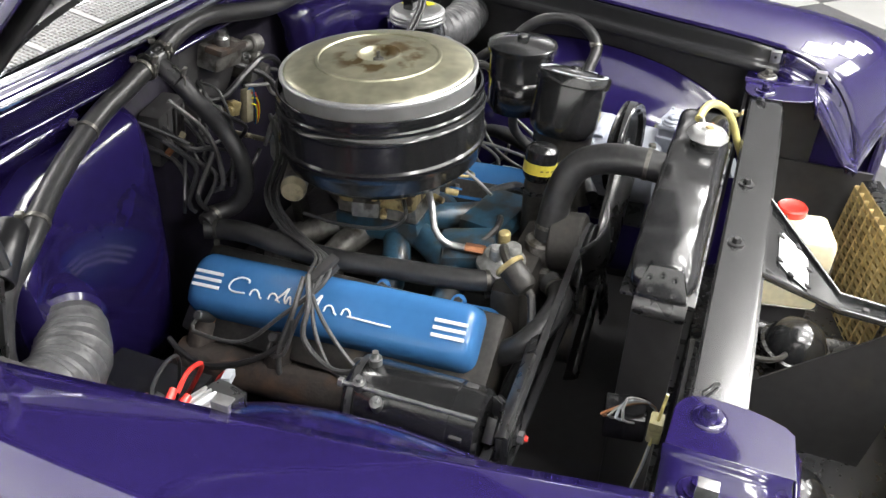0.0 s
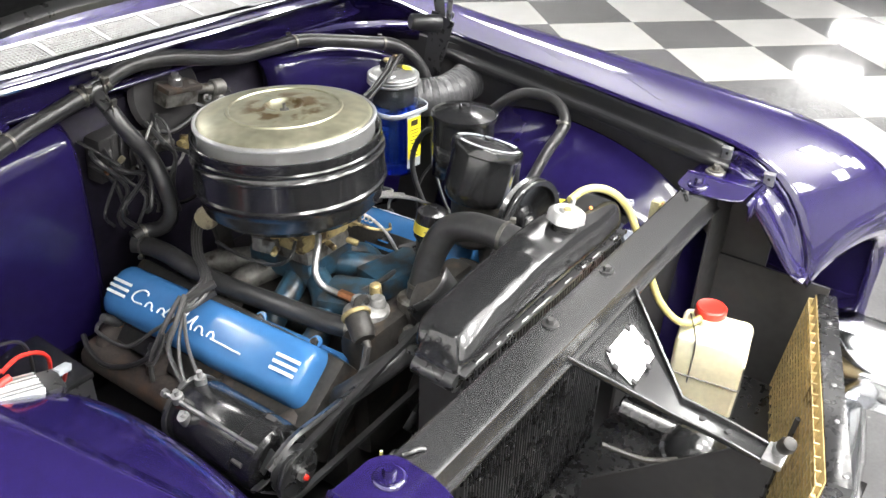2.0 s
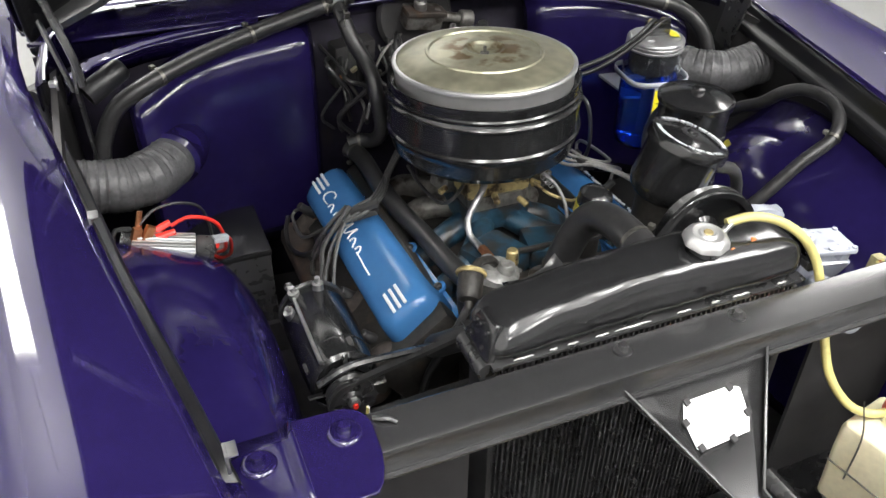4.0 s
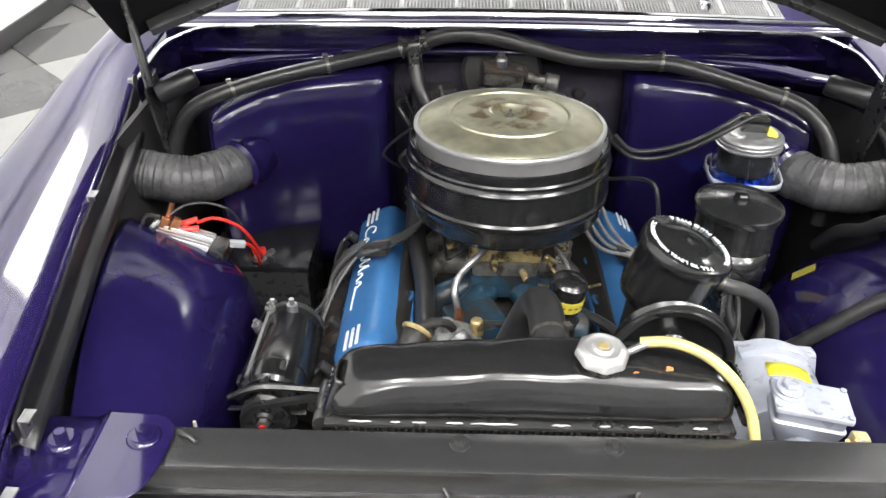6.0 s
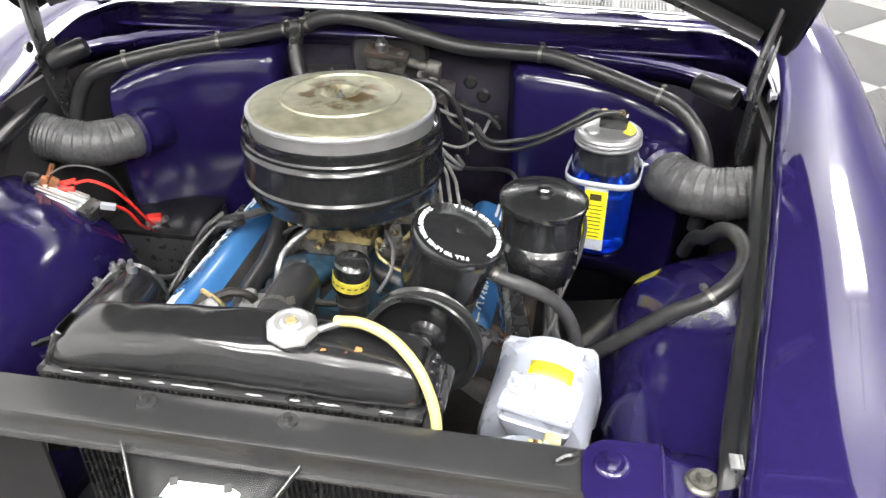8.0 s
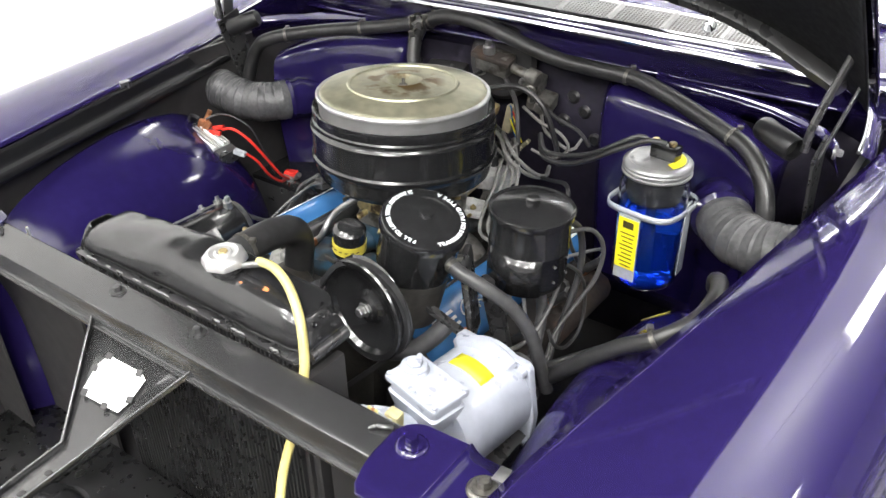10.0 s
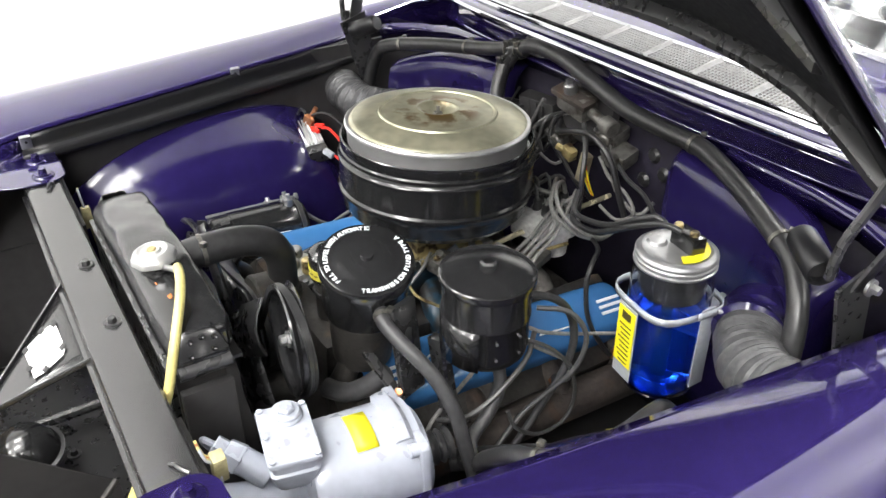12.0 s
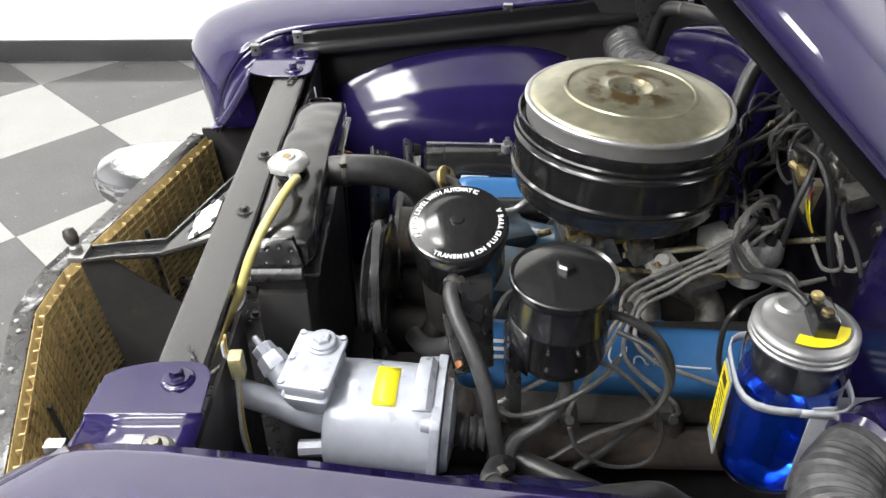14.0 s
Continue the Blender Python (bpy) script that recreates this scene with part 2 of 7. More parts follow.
def lathe(bm, profile, m=Matrix(), seg=40):
    rings = []
    for r, z in profile:
        if r < 1e-6:
            rings.append([bm.verts.new(m @ Vector((0, 0, z)))])
        else:
            rings.append([bm.verts.new(m @ Vector((r * math.cos(a), r * math.sin(a), z))) for a in (2 * math.pi * k / seg for k in range(seg))])
    for a, b in zip(rings, rings[1:]):
        for k in range(seg):
            j = (k + 1) % seg
            if len(a) > 1 and len(b) > 1:
                bm.faces.new((a[k], a[j], b[j], b[k]))
            elif len(a) > 1:
                bm.faces.new((a[k], a[j], b[0]))
            elif len(b) > 1:
                bm.faces.new((a[0], b[j], b[k]))
    return bm


def cyl(bm, p0, p1, r, r2=None, seg=20, bevel=0.0):
    p0, p1 = Vector(p0), Vector(p1)
    h = (p1 - p0).length
    r2 = r if r2 is None else r2
    e = min(bevel, h * 0.45)
    prof = [(0, 0), (r - e, 0), (r, e), (r2, h - e), (r2 - e, h), (0, h)] if e else [(0, 0), (r, 0), (r2, h), (0, h)]
    return lathe(bm, prof, frame_of(p1 - p0, p0), seg)


def box(bm, c, size, rot=(0, 0, 0), bevel=0.0):
    m = pose(*c, *rot) @ Matrix.Diagonal((*size, 1))
    made = bmesh.ops.create_cube(bm, size=1.0, matrix=m)
    if bevel:
        edges = {e for v in made["verts"] for e in v.link_edges}
        bmesh.ops.bevel(bm, geom=list(edges), offset=bevel, segments=2, affect="EDGES", profile=0.6)
    return bm


def sheet(bm, rows, close=False):
    vs = [[bm.verts.new(p) for p in row] for row in rows]
    for a, b in zip(vs, vs[1:]):
        n = len(a)
        for k in range(n if close else n - 1):
            j = (k + 1) % n
            bm.faces.new((a[k], a[j], b[j], b[k]))
    return vs


def prism(bm, poly, m, h):
    lo = [bm.verts.new(m @ Vector((x, y, 0))) for x, y in poly]
    hi = [bm.verts.new(m @ Vector((x, y, h))) for x, y in poly]
    n = len(poly)
    for k in range(n):
        bm.faces.new((lo[k], lo[(k + 1) % n], hi[(k + 1) % n], hi[k]))
    bm.faces.new(lo[::-1])
    bm.faces.new(hi)
    return bm


def ring_rect(hu, hv, r, n=4):
    """A rounded rectangle, as a list of points."""
    out = []
    for cx, cy, a0 in ((hu - r, hv - r, 0), (r - hu, hv - r, 90), (r - hu, r - hv, 180), (hu - r, r - hv, 270)):
        for k in range(n + 1):
            a = radians(a0 + 90 * k / n)
            out.append((cx + r * math.cos(a), cy + r * math.sin(a)))
    return out


def loft(bm, rings, caps=True):
    vs = sheet(bm, rings, close=True)
    if caps:
        bm.faces.new(vs[0][::-1])
        bm.faces.new(vs[-1])
    return bm


def part(name, bm, mat, parent=None, label="", thick=0.0, bevel=0.0, angle=38, offset=0.0, subd=0):
    """Links a bmesh, in the world's places, as one mesh object under a thing or part."""
    bmesh.ops.recalc_face_normals(bm, faces=bm.faces)
    me = bpy.data.meshes.new(name)
    bm.to_mesh(me)
    bm.free()
    me.materials.append(mat)
    for p in me.polygons:
        p.use_smooth = True
    me.set_sharp_from_angle(angle=radians(angle))
    ob = new(name, me)
    if parent:
        ob.parent = parent
        if parent.type == "EMPTY":
            ob.location = -parent.location
    if label:
        ob["label"] = label
    if subd:
        s = ob.modifiers.new("smooth", "SUBSURF")
        s.levels = s.render_levels = subd
    if thick:
        s = ob.modifiers.new("thickness", "SOLIDIFY")
        s.thickness, s.offset = thick, offset
    if bevel:
        s = ob.modifiers.new("edges", "BEVEL")
        s.width, s.segments, s.limit_method = bevel, 2, "ANGLE"
    return ob


def thing(name, label, category, at=(0, 0, 0), group="", kind=""):
    e = new(name)
    e.location, e.empty_display_size = at, 0.05
    return tagged(e, label, category, group, kind)


def bolt(name, p, axis, r, mat, parent, h=0.012, washer=True):
    bm = B()
    m = frame_of(axis, p)
    if washer:
        lathe(bm, [(0, -0.002), (r * 1.7, -0.002), (r * 1.7, 0.002), (0, 0.002)], m, 16)
    lathe(bm, [(0, 0.001), (r, 0.001), (r, h * 0.7), (r * 0.8, h), (0, h)], m, 6)
    return part(name, bm, mat, parent)


S = (-1, 1)
# ---- room ----
TILE, TX, TY = 0.615, -2.016, -1.167
bm = B()
box(bm, (10.6, 1.5, -0.06), (27.0, 17, 0.10))
floor = tagged(part("floor", bm, GROUT), "glossy grey and white checkerboard showroom floor", "floor", kind="structure")


def tile_mesh(name, mat):
    tb = B()
    prism(tb, [(0.001, 0.001), (TILE - 0.001, 0.001), (TILE - 0.001, TILE - 0.001), (0.001, TILE - 0.001)], Matrix.Translation((0, 0, -0.011)), 0.011)
    me = bpy.data.meshes.new(name)
    tb.to_mesh(me)
    tb.free()
    me.materials.append(mat)
    return me


bm = B()
box(bm, (-2.80, 1.5, 2.60), (0.10, 17, 5.30))
tagged(part("wall_west", bm, WALLWHITE), "plain white painted showroom wall", "wall", kind="structure")
bm = B()
box(bm, (-2.742, 1.5, 0.055), (0.016, 17, 0.11), bevel=0.003)
tagged(part("baseboard", bm, BASEBOARD), "black rubber baseboard along the white wall", "baseboard", kind="structure")
# added walls out of view; white or grey chosen for what the paint reflects
for nm, c, s in (("wall_east", (24.05, 1.5, 2.60), (0.1, 17, 5.30)), ("wall_north", (10.6, 10.05, 2.60), (27.0, 0.1, 5.30)), ("wall_south", (10.6, -7.05, 2.60), (27.0, 0.1, 5.30))):
    bm = B()
    box(bm, c, s)
    tagged(part(nm, bm, WALLWHITE if nm == "wall_north" else WALLGREY), "plain unseen wall added to close the room", "wall", kind="structure")
# added ceiling out of view; bounces light and shows in reflections
bm = B()
box(bm, (10.6, 1.5, 5.26), (27.0, 17, 0.1))
tagged(part("ceiling", bm, CEIL), "plain white unseen ceiling added to close the room", "ceiling", kind="structure")


def ceiling_panel(x, y):
    e = thing("ceiling_light", "unseen white light panel assumed below the ceiling", "ceiling light", (x, y, 3.8), "ceiling lights")
    b1 = B()
    box(b1, (x, y, 3.80), (0.66, 1.26, 0.07), bevel=0.008)
    part("housing", b1, WALLWHITE, e)
    b1 = B()
    box(b1, (x, y, 3.757), (0.60, 1.20, 0.012), bevel=0.003)
    part("diffuser", b1, TUBE, e, "glowing white diffuser")
    for dy in (-0.5, 0.5):
        b1 = B()
        cyl(b1, (x, y + dy, 3.83), (x, y + dy, 5.21), 0.008, seg=8)
        part("rod", b1, STEEL, e)
    # the upward lamp is an added fill that brightens the unseen ceiling for reflections
    for nm, z, turn, power in (("panel_lamp", 3.745, 0, DOWN), ("ceiling_fill", 3.842, 180, UP)):
        lamp = bpy.data.lights.new(nm, "AREA")
        lamp.shape, lamp.size, lamp.size_y, lamp.energy, lamp.color = "RECTANGLE", 0.60, 1.20, power, (1.0, 0.985, 0.96)
        new(nm, lamp).matrix_world = pose(x, y, z, turn, 0, 0)


DOWN, UP = 54.0, 78.0
# unseen panels: many placed from highlights on paint and floor, some added to brighten
for lx, ly in ((-1.5, -3.6), (0.5, -3.6), (2.2, -3.6), (2.95, -2.35), (3.68, -2.75), (4.45, -3.1), (0.5, -1.4), (2.6, -1.6), (-1.0, -0.9), (0.5, 1.2), (4.15, 2.6), (-1.5, 3.9), (1.7, 4.3), (-1.5, 6.6), (1.9, 7.4), (16.5, 2.6), (19.9, 2.75)):
    ceiling_panel(lx, ly)

# ---- car body ----
car = thing("car", "indigo blue classic car with its hood raised", "car", (0, 0, 0))
# lip of the fender beside the engine bay: y, x, z
NOSE = [(-0.15, 0.604, 0.872), (-0.195, 0.600, 0.80), (-0.225, 0.600, 0.70), (-0.228, 0.600, 0.655)]
LIPS = {1: [(1.00, 0.810, 0.992), (0.87, 0.776, 0.974), (0.64, 0.738, 0.962), (0.44, 0.708, 0.955), (0.28, 0.678, 0.946), (0.10, 0.643, 0.940), (-0.02, 0.624, 0.932), (-0.09, 0.611, 0.914)] + NOSE,
        -1: [(1.00, 0.822, 0.978), (0.87, 0.787, 0.960), (0.64, 0.749, 0.947), (0.44, 0.720, 0.938), (0.28, 0.690, 0.931), (0.10, 0.655, 0.926), (-0.02, 0.635, 0.923), (-0.09, 0.619, 0.908)] + NOSE}
# outer skin, from the lip outwards, as shares of the width and drops below the crown
for s in S:
    LIP = LIPS[s]
    rows = []
    for i, (y, x, z) in enumerate(LIP):
        back = max(0.0, min(1.0, (y + 0.35) / 1.0))
        half = 0.995 - 0.10 * (1 - back) ** 2
        w = half - x
        fwd = (-0.02, -0.02, -0.02, -0.02, -0.02, -0.035, -0.065, -0.105, -0.150, -0.155, -0.115, -0.085)[i]
        row = []
        for f, rise, low in ((0, 0, 0), (0.10, 0.010, 0), (0.35, 0.030, 0), (0.60, 0.028, 0), (0.78, 0.006, 0), (0.90, -0.035, 0.05), (0.97, -0.09, 0.15), (1.0, -0.19, 0.35), (1.0, -0.34, 0.65), (0.98, -0.50, 1.0)):
            zz = max(z, 0.70 + 0.2 * (z - 0.655) / 0.28) if f > 0 else z
            k = math.sin(min(f, 1) * math.pi / 2)
            row.append((s * (x + w * f), y + fwd * k * (1.0 if f < 0.9 else 0.9), max(0.33, zz + rise)))
        rows.append(row)
    rows.insert(0, [(p[0], 1.45, p[2] + 0.015) for p in rows[0]])
    bm = B()
    sheet(bm, rows)
    part("fender", bm, PURPLE, car, "glossy indigo front fender", thick=0.003, subd=1, angle=60)
    # black flange and ledge inside the lip
    rows = []
    for y, x, z in LIP[:-1]:
        d = 0.0 if y > -0.05 else 0.6
        k = max(0.0, min(1.0, (z - 0.66) / 0.28))
        rows.append([(s * (x - 0.001), y + 0.001, z - 0.003), (s * (x - 0.003), y + 0.003, z - 0.020 * k), (s * (x - 0.004), y + 0.004, z - 0.034 * k), (s * (x - 0.007), y + 0.008 * d, z - 0.038 * k - 0.001), (s * (x - 0.021), y + 0.020 * d, z - 0.040 * k - 0.002), (s * (x - 0.024), y + 0.025 * d, z - 0.043 * k - 0.003), (s * (x - 0.025), y + 0.03 * d, z - 0.056 * k - 0.004)])
    bm = B()
    sheet(bm, rows[:7])
    part("fender_flange", bm, FLANGE, car, "black painted inner fender flange", thick=0.003, subd=1)
    bm = B()
    sheet(bm, rows[6:])
    part("fender_flange", bm, PURPLE, car, "indigo inner fender flange", thick=0.003, subd=1)
    rows = []
    for y, x, z in LIP[:7]:
        rows.append([(s * (x - 0.023), y, z - 0.054), (s * (x - 0.002), y, z - 0.066), (s * (x + 0.010), y, z - 0.13), (s * (x - 0.004), y, z - 0.20)])
    bm = B()
    sheet(bm, rows)
    part("inner_panel", bm, BAYBLACK, car, "dull black inner fender wall", thick=0.004)
    # wheel house apron
    rows = []
    for y, top, inn in ((-0.03, 0.66, 0.575), (0.01, 0.72, 0.545), (0.06, 0.765, 0.515), (0.12, 0.800, 0.495), (0.20, 0.828, 0.482), (0.30, 0.846, 0.475), (0.43, 0.853, 0.472), (0.54, 0.842, 0.476), (0.62, 0.820, 0.485), (0.675, 0.785, 0.505), (0.71, 0.72, 0.53), (0.725, 0.62, 0.545), (0.728, 0.5, 0.55)):
        xo = 0.622 + 0.125 * max(0, y) / 0.7
        w = xo - inn
        rows.append([(s * xo, y, top + 0.006), (s * (xo - 0.10 * w), y, top - 0.010), (s * (xo - 0.26 * w), y, top - 0.026), (s * (xo - 0.46 * w), y, top - 0.045), (s * (xo - 0.66 * w), y, top - 0.068), (s * (xo - 0.83 * w), y, top - 0.110), (s * (xo - 0.95 * w), y, top - 0.19), (s * inn, y, max(0.36, top - 0.34)), (s * (inn - 0.004), y, 0.35)])
    bm = B()
    sheet(bm, rows)
    part("apron", bm, PURPLEBAY, car, "glossy indigo wheel house apron", thick=0.003, subd=2, angle=70)
    # clips on the flange
    for cx, cy, cz in ((0.732, 0.487, 0.938), (0.626, -0.007, 0.912), (0.609, -0.105, 0.888)):
        bm = B()
        k = s * (cx - 0.006)
        box(bm, (k, cy, cz), (0.004, 0.022, 0.030), (0, 0, 0), 0.001)
        box(bm, (k - s * 0.006, cy, cz + 0.013), (0.014, 0.022, 0.003), (0, 0, 0), 0.001)
        c = part("clip", bm, STEEL, car, "small plated spring clip")
        bm = B()
        cyl(bm, (k - s * 0.003, cy, cz), (k - s * 0.0045, cy, cz), 0.003, seg=10)
        part("hole", bm, BAYBLACK, c)
    # firewall plenum box and its cone
    prof = [(1.03, 1.006), (0.975, 1.002), (0.948, 0.990), (0.936, 0.965), (0.932, 0.90), (0.934, 0.80), (0.942, 0.70), (0.955, 0.60), (0.97, 0.50)]
    rows = []
    for f, dz, dy in ((0, -0.004, 0.05), (0.0, -0.003, 0.012), (0.03, 0, 0.002), (0.08, 0, 0), (0.45, -0.012, 0), (0.68, -0.030, -0.012), (0.86, -0.052, -0.060), (0.98, -0.070, -0.092), (1.04, -0.080, -0.060), (1.06, -0.085, 0.02)):
        x = 0.262 + 0.37 * min(f, 1.02)
        rows.append([(s * (x - (0.012 if dy > 0.04 and f < 0.5 else 0)), y + dy, z + dz * max(0, (z - 0.55) / 0.45)) for y, z in prof])
    bm = B()
    sheet(bm, rows)
    part("air_plenum", bm, PURPLEBAY, car, "glossy indigo ventilation plenum on the firewall", thick=0.003, subd=1, angle=70)
    bm = B()
    lathe(bm, [(0.050, -0.06), (0.056, -0.030), (0.056, -0.012), (0.053, 0.0), (0.056, 0.012), (0.048, 0.02), (0.044, 0.0)], frame_of((s * 0.45, -0.85, 0.0), (s * 0.574, 0.828, 0.847) if s > 0 else (s * 0.574, 0.870, 0.817)), 28)
    part("plenum_neck", bm, PURPLEBAY, car, "indigo conical duct neck")
    # cowl corner, hood hinge
    e = thing("hood_hinge", "black spring loaded hood hinge", "hinge", (s * 0.70, 0.85, 0.95), "hood hinges")
    mouth = Vector((0.682, 0.790, 1.022) if s > 0 else (-0.700, 0.800, 1.000))
    inner = Vector((0.622, 0.826, 1.032) if s > 0 else (-0.645, 0.826, 1.024))
    bm = B()
    lathe(bm, [(0, 0.012), (0.016, 0.012), (0.016, 0.0), (0.020, -0.001), (0.022, 0.002), (0.021, 0.075), (0.017, 0.082), (0, 0.082)], frame_of(inner - mouth, mouth), 24)
    part("spring_barrel", bm, FLANGE, e)
    bm = B()
    axis = (inner - mouth).normalized()
    cyl(bm, mouth + axis * 0.0105, mouth + axis * 0.0125, 0.0155, seg=18)
    part("barrel_mouth", bm, BAYBLACK, e)
    bm = B()
    sweep(bm, [(s * 0.70, 0.775, 1.030), (s * 0.705, 0.775, 1.08), (s * 0.72, 0.79, 1.14), (s * 0.735, 0.80, 1.20)], 0.007, 8)
    part("lift_rod", bm, BLACK, e)
    bm = B()
    box(bm, (s * 0.735, 0.835, 1.075), (0.006, 0.030, 0.15), (-20, s * 14, 0), 0.002)
    part("hinge_arm", bm, BLACK, e)
    bm = B()
    prism(bm, [(0, 0), (0.07, 0.02), (0.10, -0.14), (0.05, -0.16)], Matrix.Translation((s * 0.715, 0.77, 1.02)) @ Euler((radians(90), 0, radians(90))).to_matrix().to_4x4(), 0.005)
    part("hinge_bracket", bm, BLACK, e)
    bolt("pivot_bolt", (s * 0.742, 0.80, 1.03), (s, 0, 0), 0.007, STEEL, e)
# firewall and cowl

def cowl_y(x):
    return 0.948 + 0.135 * (abs(x) / 0.72) ** 2.2


def cowl_z(x):
    return 1.104 - 0.052 * (abs(x) / 0.72) ** 2.0


XS = [-0.80 + 0.05 * i for i in range(33)]
bm = B()
sheet(bm, [[(x, max(1.03, cowl_y(x) + 0.050), 0.30), (x, max(1.025, cowl_y(x) + 0.050), 0.80), (x, max(1.02, cowl_y(x) + 0.050), cowl_z(x) - 0.100)] for x in XS])
part("firewall", bm, FIREWALL, car, "dark indigo firewall", thick=0.004)
bm = B()
sheet(bm, [[(x, max(1.018, cowl_y(x) + 0.048), cowl_z(x) - 0.104), (x, cowl_y(x) + 0.044, cowl_z(x) - 0.074), (x, cowl_y(x) + 0.018, cowl_z(x) - 0.068), (x, cowl_y(x) + 0.008, cowl_z(x) - 0.062), (x, cowl_y(x) + 0.008, cowl_z(x) - 0.056), (x, cowl_y(x) + 0.046, cowl_z(x) - 0.060), (x, cowl_y(x) + 0.062, cowl_z(x) - 0.046), (x, cowl_y(x) + 0.050, cowl_z(x) - 0.018), (x, cowl_y(x) + 0.006, cowl_z(x) - 0.010), (x, cowl_y(x), cowl_z(x))] for x in XS])
part("cowl_gutter", bm, PURPLE, car, "stepped indigo cowl gutter", thick=0.003, subd=1)
bm = B()
sweep(bm, [(x, cowl_y(x) - 0.002, cowl_z(x) - 0.002) for x in XS], 0.0055, 8, step=0.03)
part("cowl_bead", bm, CHROME, car, "bright bead along the cowl edge")
bm = B()
sheet(bm, [[(x, cowl_y(x), cowl_z(x)), (x, cowl_y(x) + 0.03, cowl_z(x) + 0.006), (x, cowl_y(x) + 0.10, cowl_z(x) + 0.02), (x, cowl_y(x) + 0.32, cowl_z(x) + 0.05)] for x in XS])
part("cowl_top", bm, PURPLE, car, "indigo cowl panel below the windshield", thick=0.003, subd=1)
bm = B()
sweep(bm, [(x, cowl_y(x) + 0.034, cowl_z(x) + 0.010) for x in XS], 0.006, 8, step=0.03)
part("cowl_trim", bm, CHROME, car, "chrome cowl trim strip")
# corners where the cowl gutter runs down to the fenders
for s in S:
    edge = [(0.62, cowl_y(0.62) - 0.004, cowl_z(0.62) - 0.004), (0.68, cowl_y(0.68) - 0.012, cowl_z(0.68) - 0.008), (0.725, cowl_y(0.72) - 0.040, cowl_z(0.72) - 0.016), (0.750, 1.000, 1.028), (0.762, 0.935, 1.012), (0.766, 0.88, 1.000)]
    bm = B()
    sweep(bm, [(s * x, y, z + 0.004) for x, y, z in edge], 0.0038, 8)
    part("corner_bead", bm, CHROME, car, "bright bead at the cowl corner")
    bm = B()
    sheet(bm, [[(s * x, y, z + 0.003), (s * (x + 0.02), y + 0.035, z - 0.02), (s * (x + 0.02), y + 0.045, z - 0.10)] for x, y, z in edge])
    part("gutter_corner", bm, PURPLE, car, "curved indigo gutter corner", thick=0.003)
    low = [(0.36, cowl_y(0.36) + 0.006, cowl_z(0.36) - 0.057), (0.44, cowl_y(0.44) + 0.002, cowl_z(0.44) - 0.058), (0.52, cowl_y(0.52) - 0.007, cowl_z(0.52) - 0.060), (0.59, cowl_y(0.59) - 0.022, cowl_z(0.59) - 0.064), (0.645, cowl_y(0.645) - 0.048, cowl_z(0.645) - 0.068), (0.69, 0.985, 0.992), (0.722, 0.935, 0.993), (0.735, 0.90, 0.992)]
    bm = B()
    sheet(bm, [[(s * x, y, z), (s * (x - 0.004), y - 0.008, z - 0.014), (s * (x + 0.006), y + 0.004, z - 0.05)] for x, y, z in low])
    part("gutter_ledge", bm, PURPLE, car, "curved indigo ledge below the gutter", thick=0.003)
# chrome cowl vent: frame and cells
vent = part("cowl_vent", sweep(B(), [(x, cowl_y(x) + 0.046, cowl_z(x) + 0.015) for x in XS[4:29]], 0.005, 6, step=0.03), CHROME, car, "chrome cowl air intake grille")
part("vent_rail", sweep(B(), [(x, cowl_y(x) + 0.125, cowl_z(x) + 0.030) for x in XS[4:29]], 0.006, 6, step=0.03), CHROME, vent)
bm = B()
for i in range(169):
    x = -0.60 + 0.00714 * i
    a = Vector((x, cowl_y(x) + 0.048, cowl_z(x) + 0.017))
    b = Vector((x, cowl_y(x) + 0.123, cowl_z(x) + 0.031))
    cyl(bm, a, b, 0.0058 if i % 16 == 4 else 0.0015, seg=5)
for j in range(1, 9):
    f = j / 9
    sweep(bm, [(x, cowl_y(x) + 0.048 + 0.075 * f, cowl_z(x) + 0.0175 + 0.013 * f) for x in XS[4:29]], 0.0014, 4, step=0.05)
part("vent_mesh", bm, VENTGREY, vent, "fine bright vent mesh")
bm = B()
sheet(bm, [[(x, cowl_y(x) + 0.055, cowl_z(x) + 0.0125), (x, cowl_y(x) + 0.13, cowl_z(x) + 0.026)] for x in XS[4:29]])
part("vent_tray", bm, CLAMP, vent, "dull grey tray below the vent mesh", thick=0.001)
bm = B()
lathe(bm, [(0, 0.012), (0.012, 0.010), (0.016, 0.0), (0.016, -0.01), (0, -0.01)], Matrix.Translation((0.42, cowl_y(0.42) + 0.085, cowl_z(0.42) + 0.026)), 16)
part("washer_nozzle", bm, CHROME, vent)

# windshield with its bright frame, and the dark dash behind it
def glass_point(x, f):
    return (x * (1 - 0.12 * f), cowl_y(x) + 0.325 + 0.40 * f - 0.10 * (abs(x) / 0.8) ** 2 * (1 - f), cowl_z(x) + 0.052 + 0.40 * f)


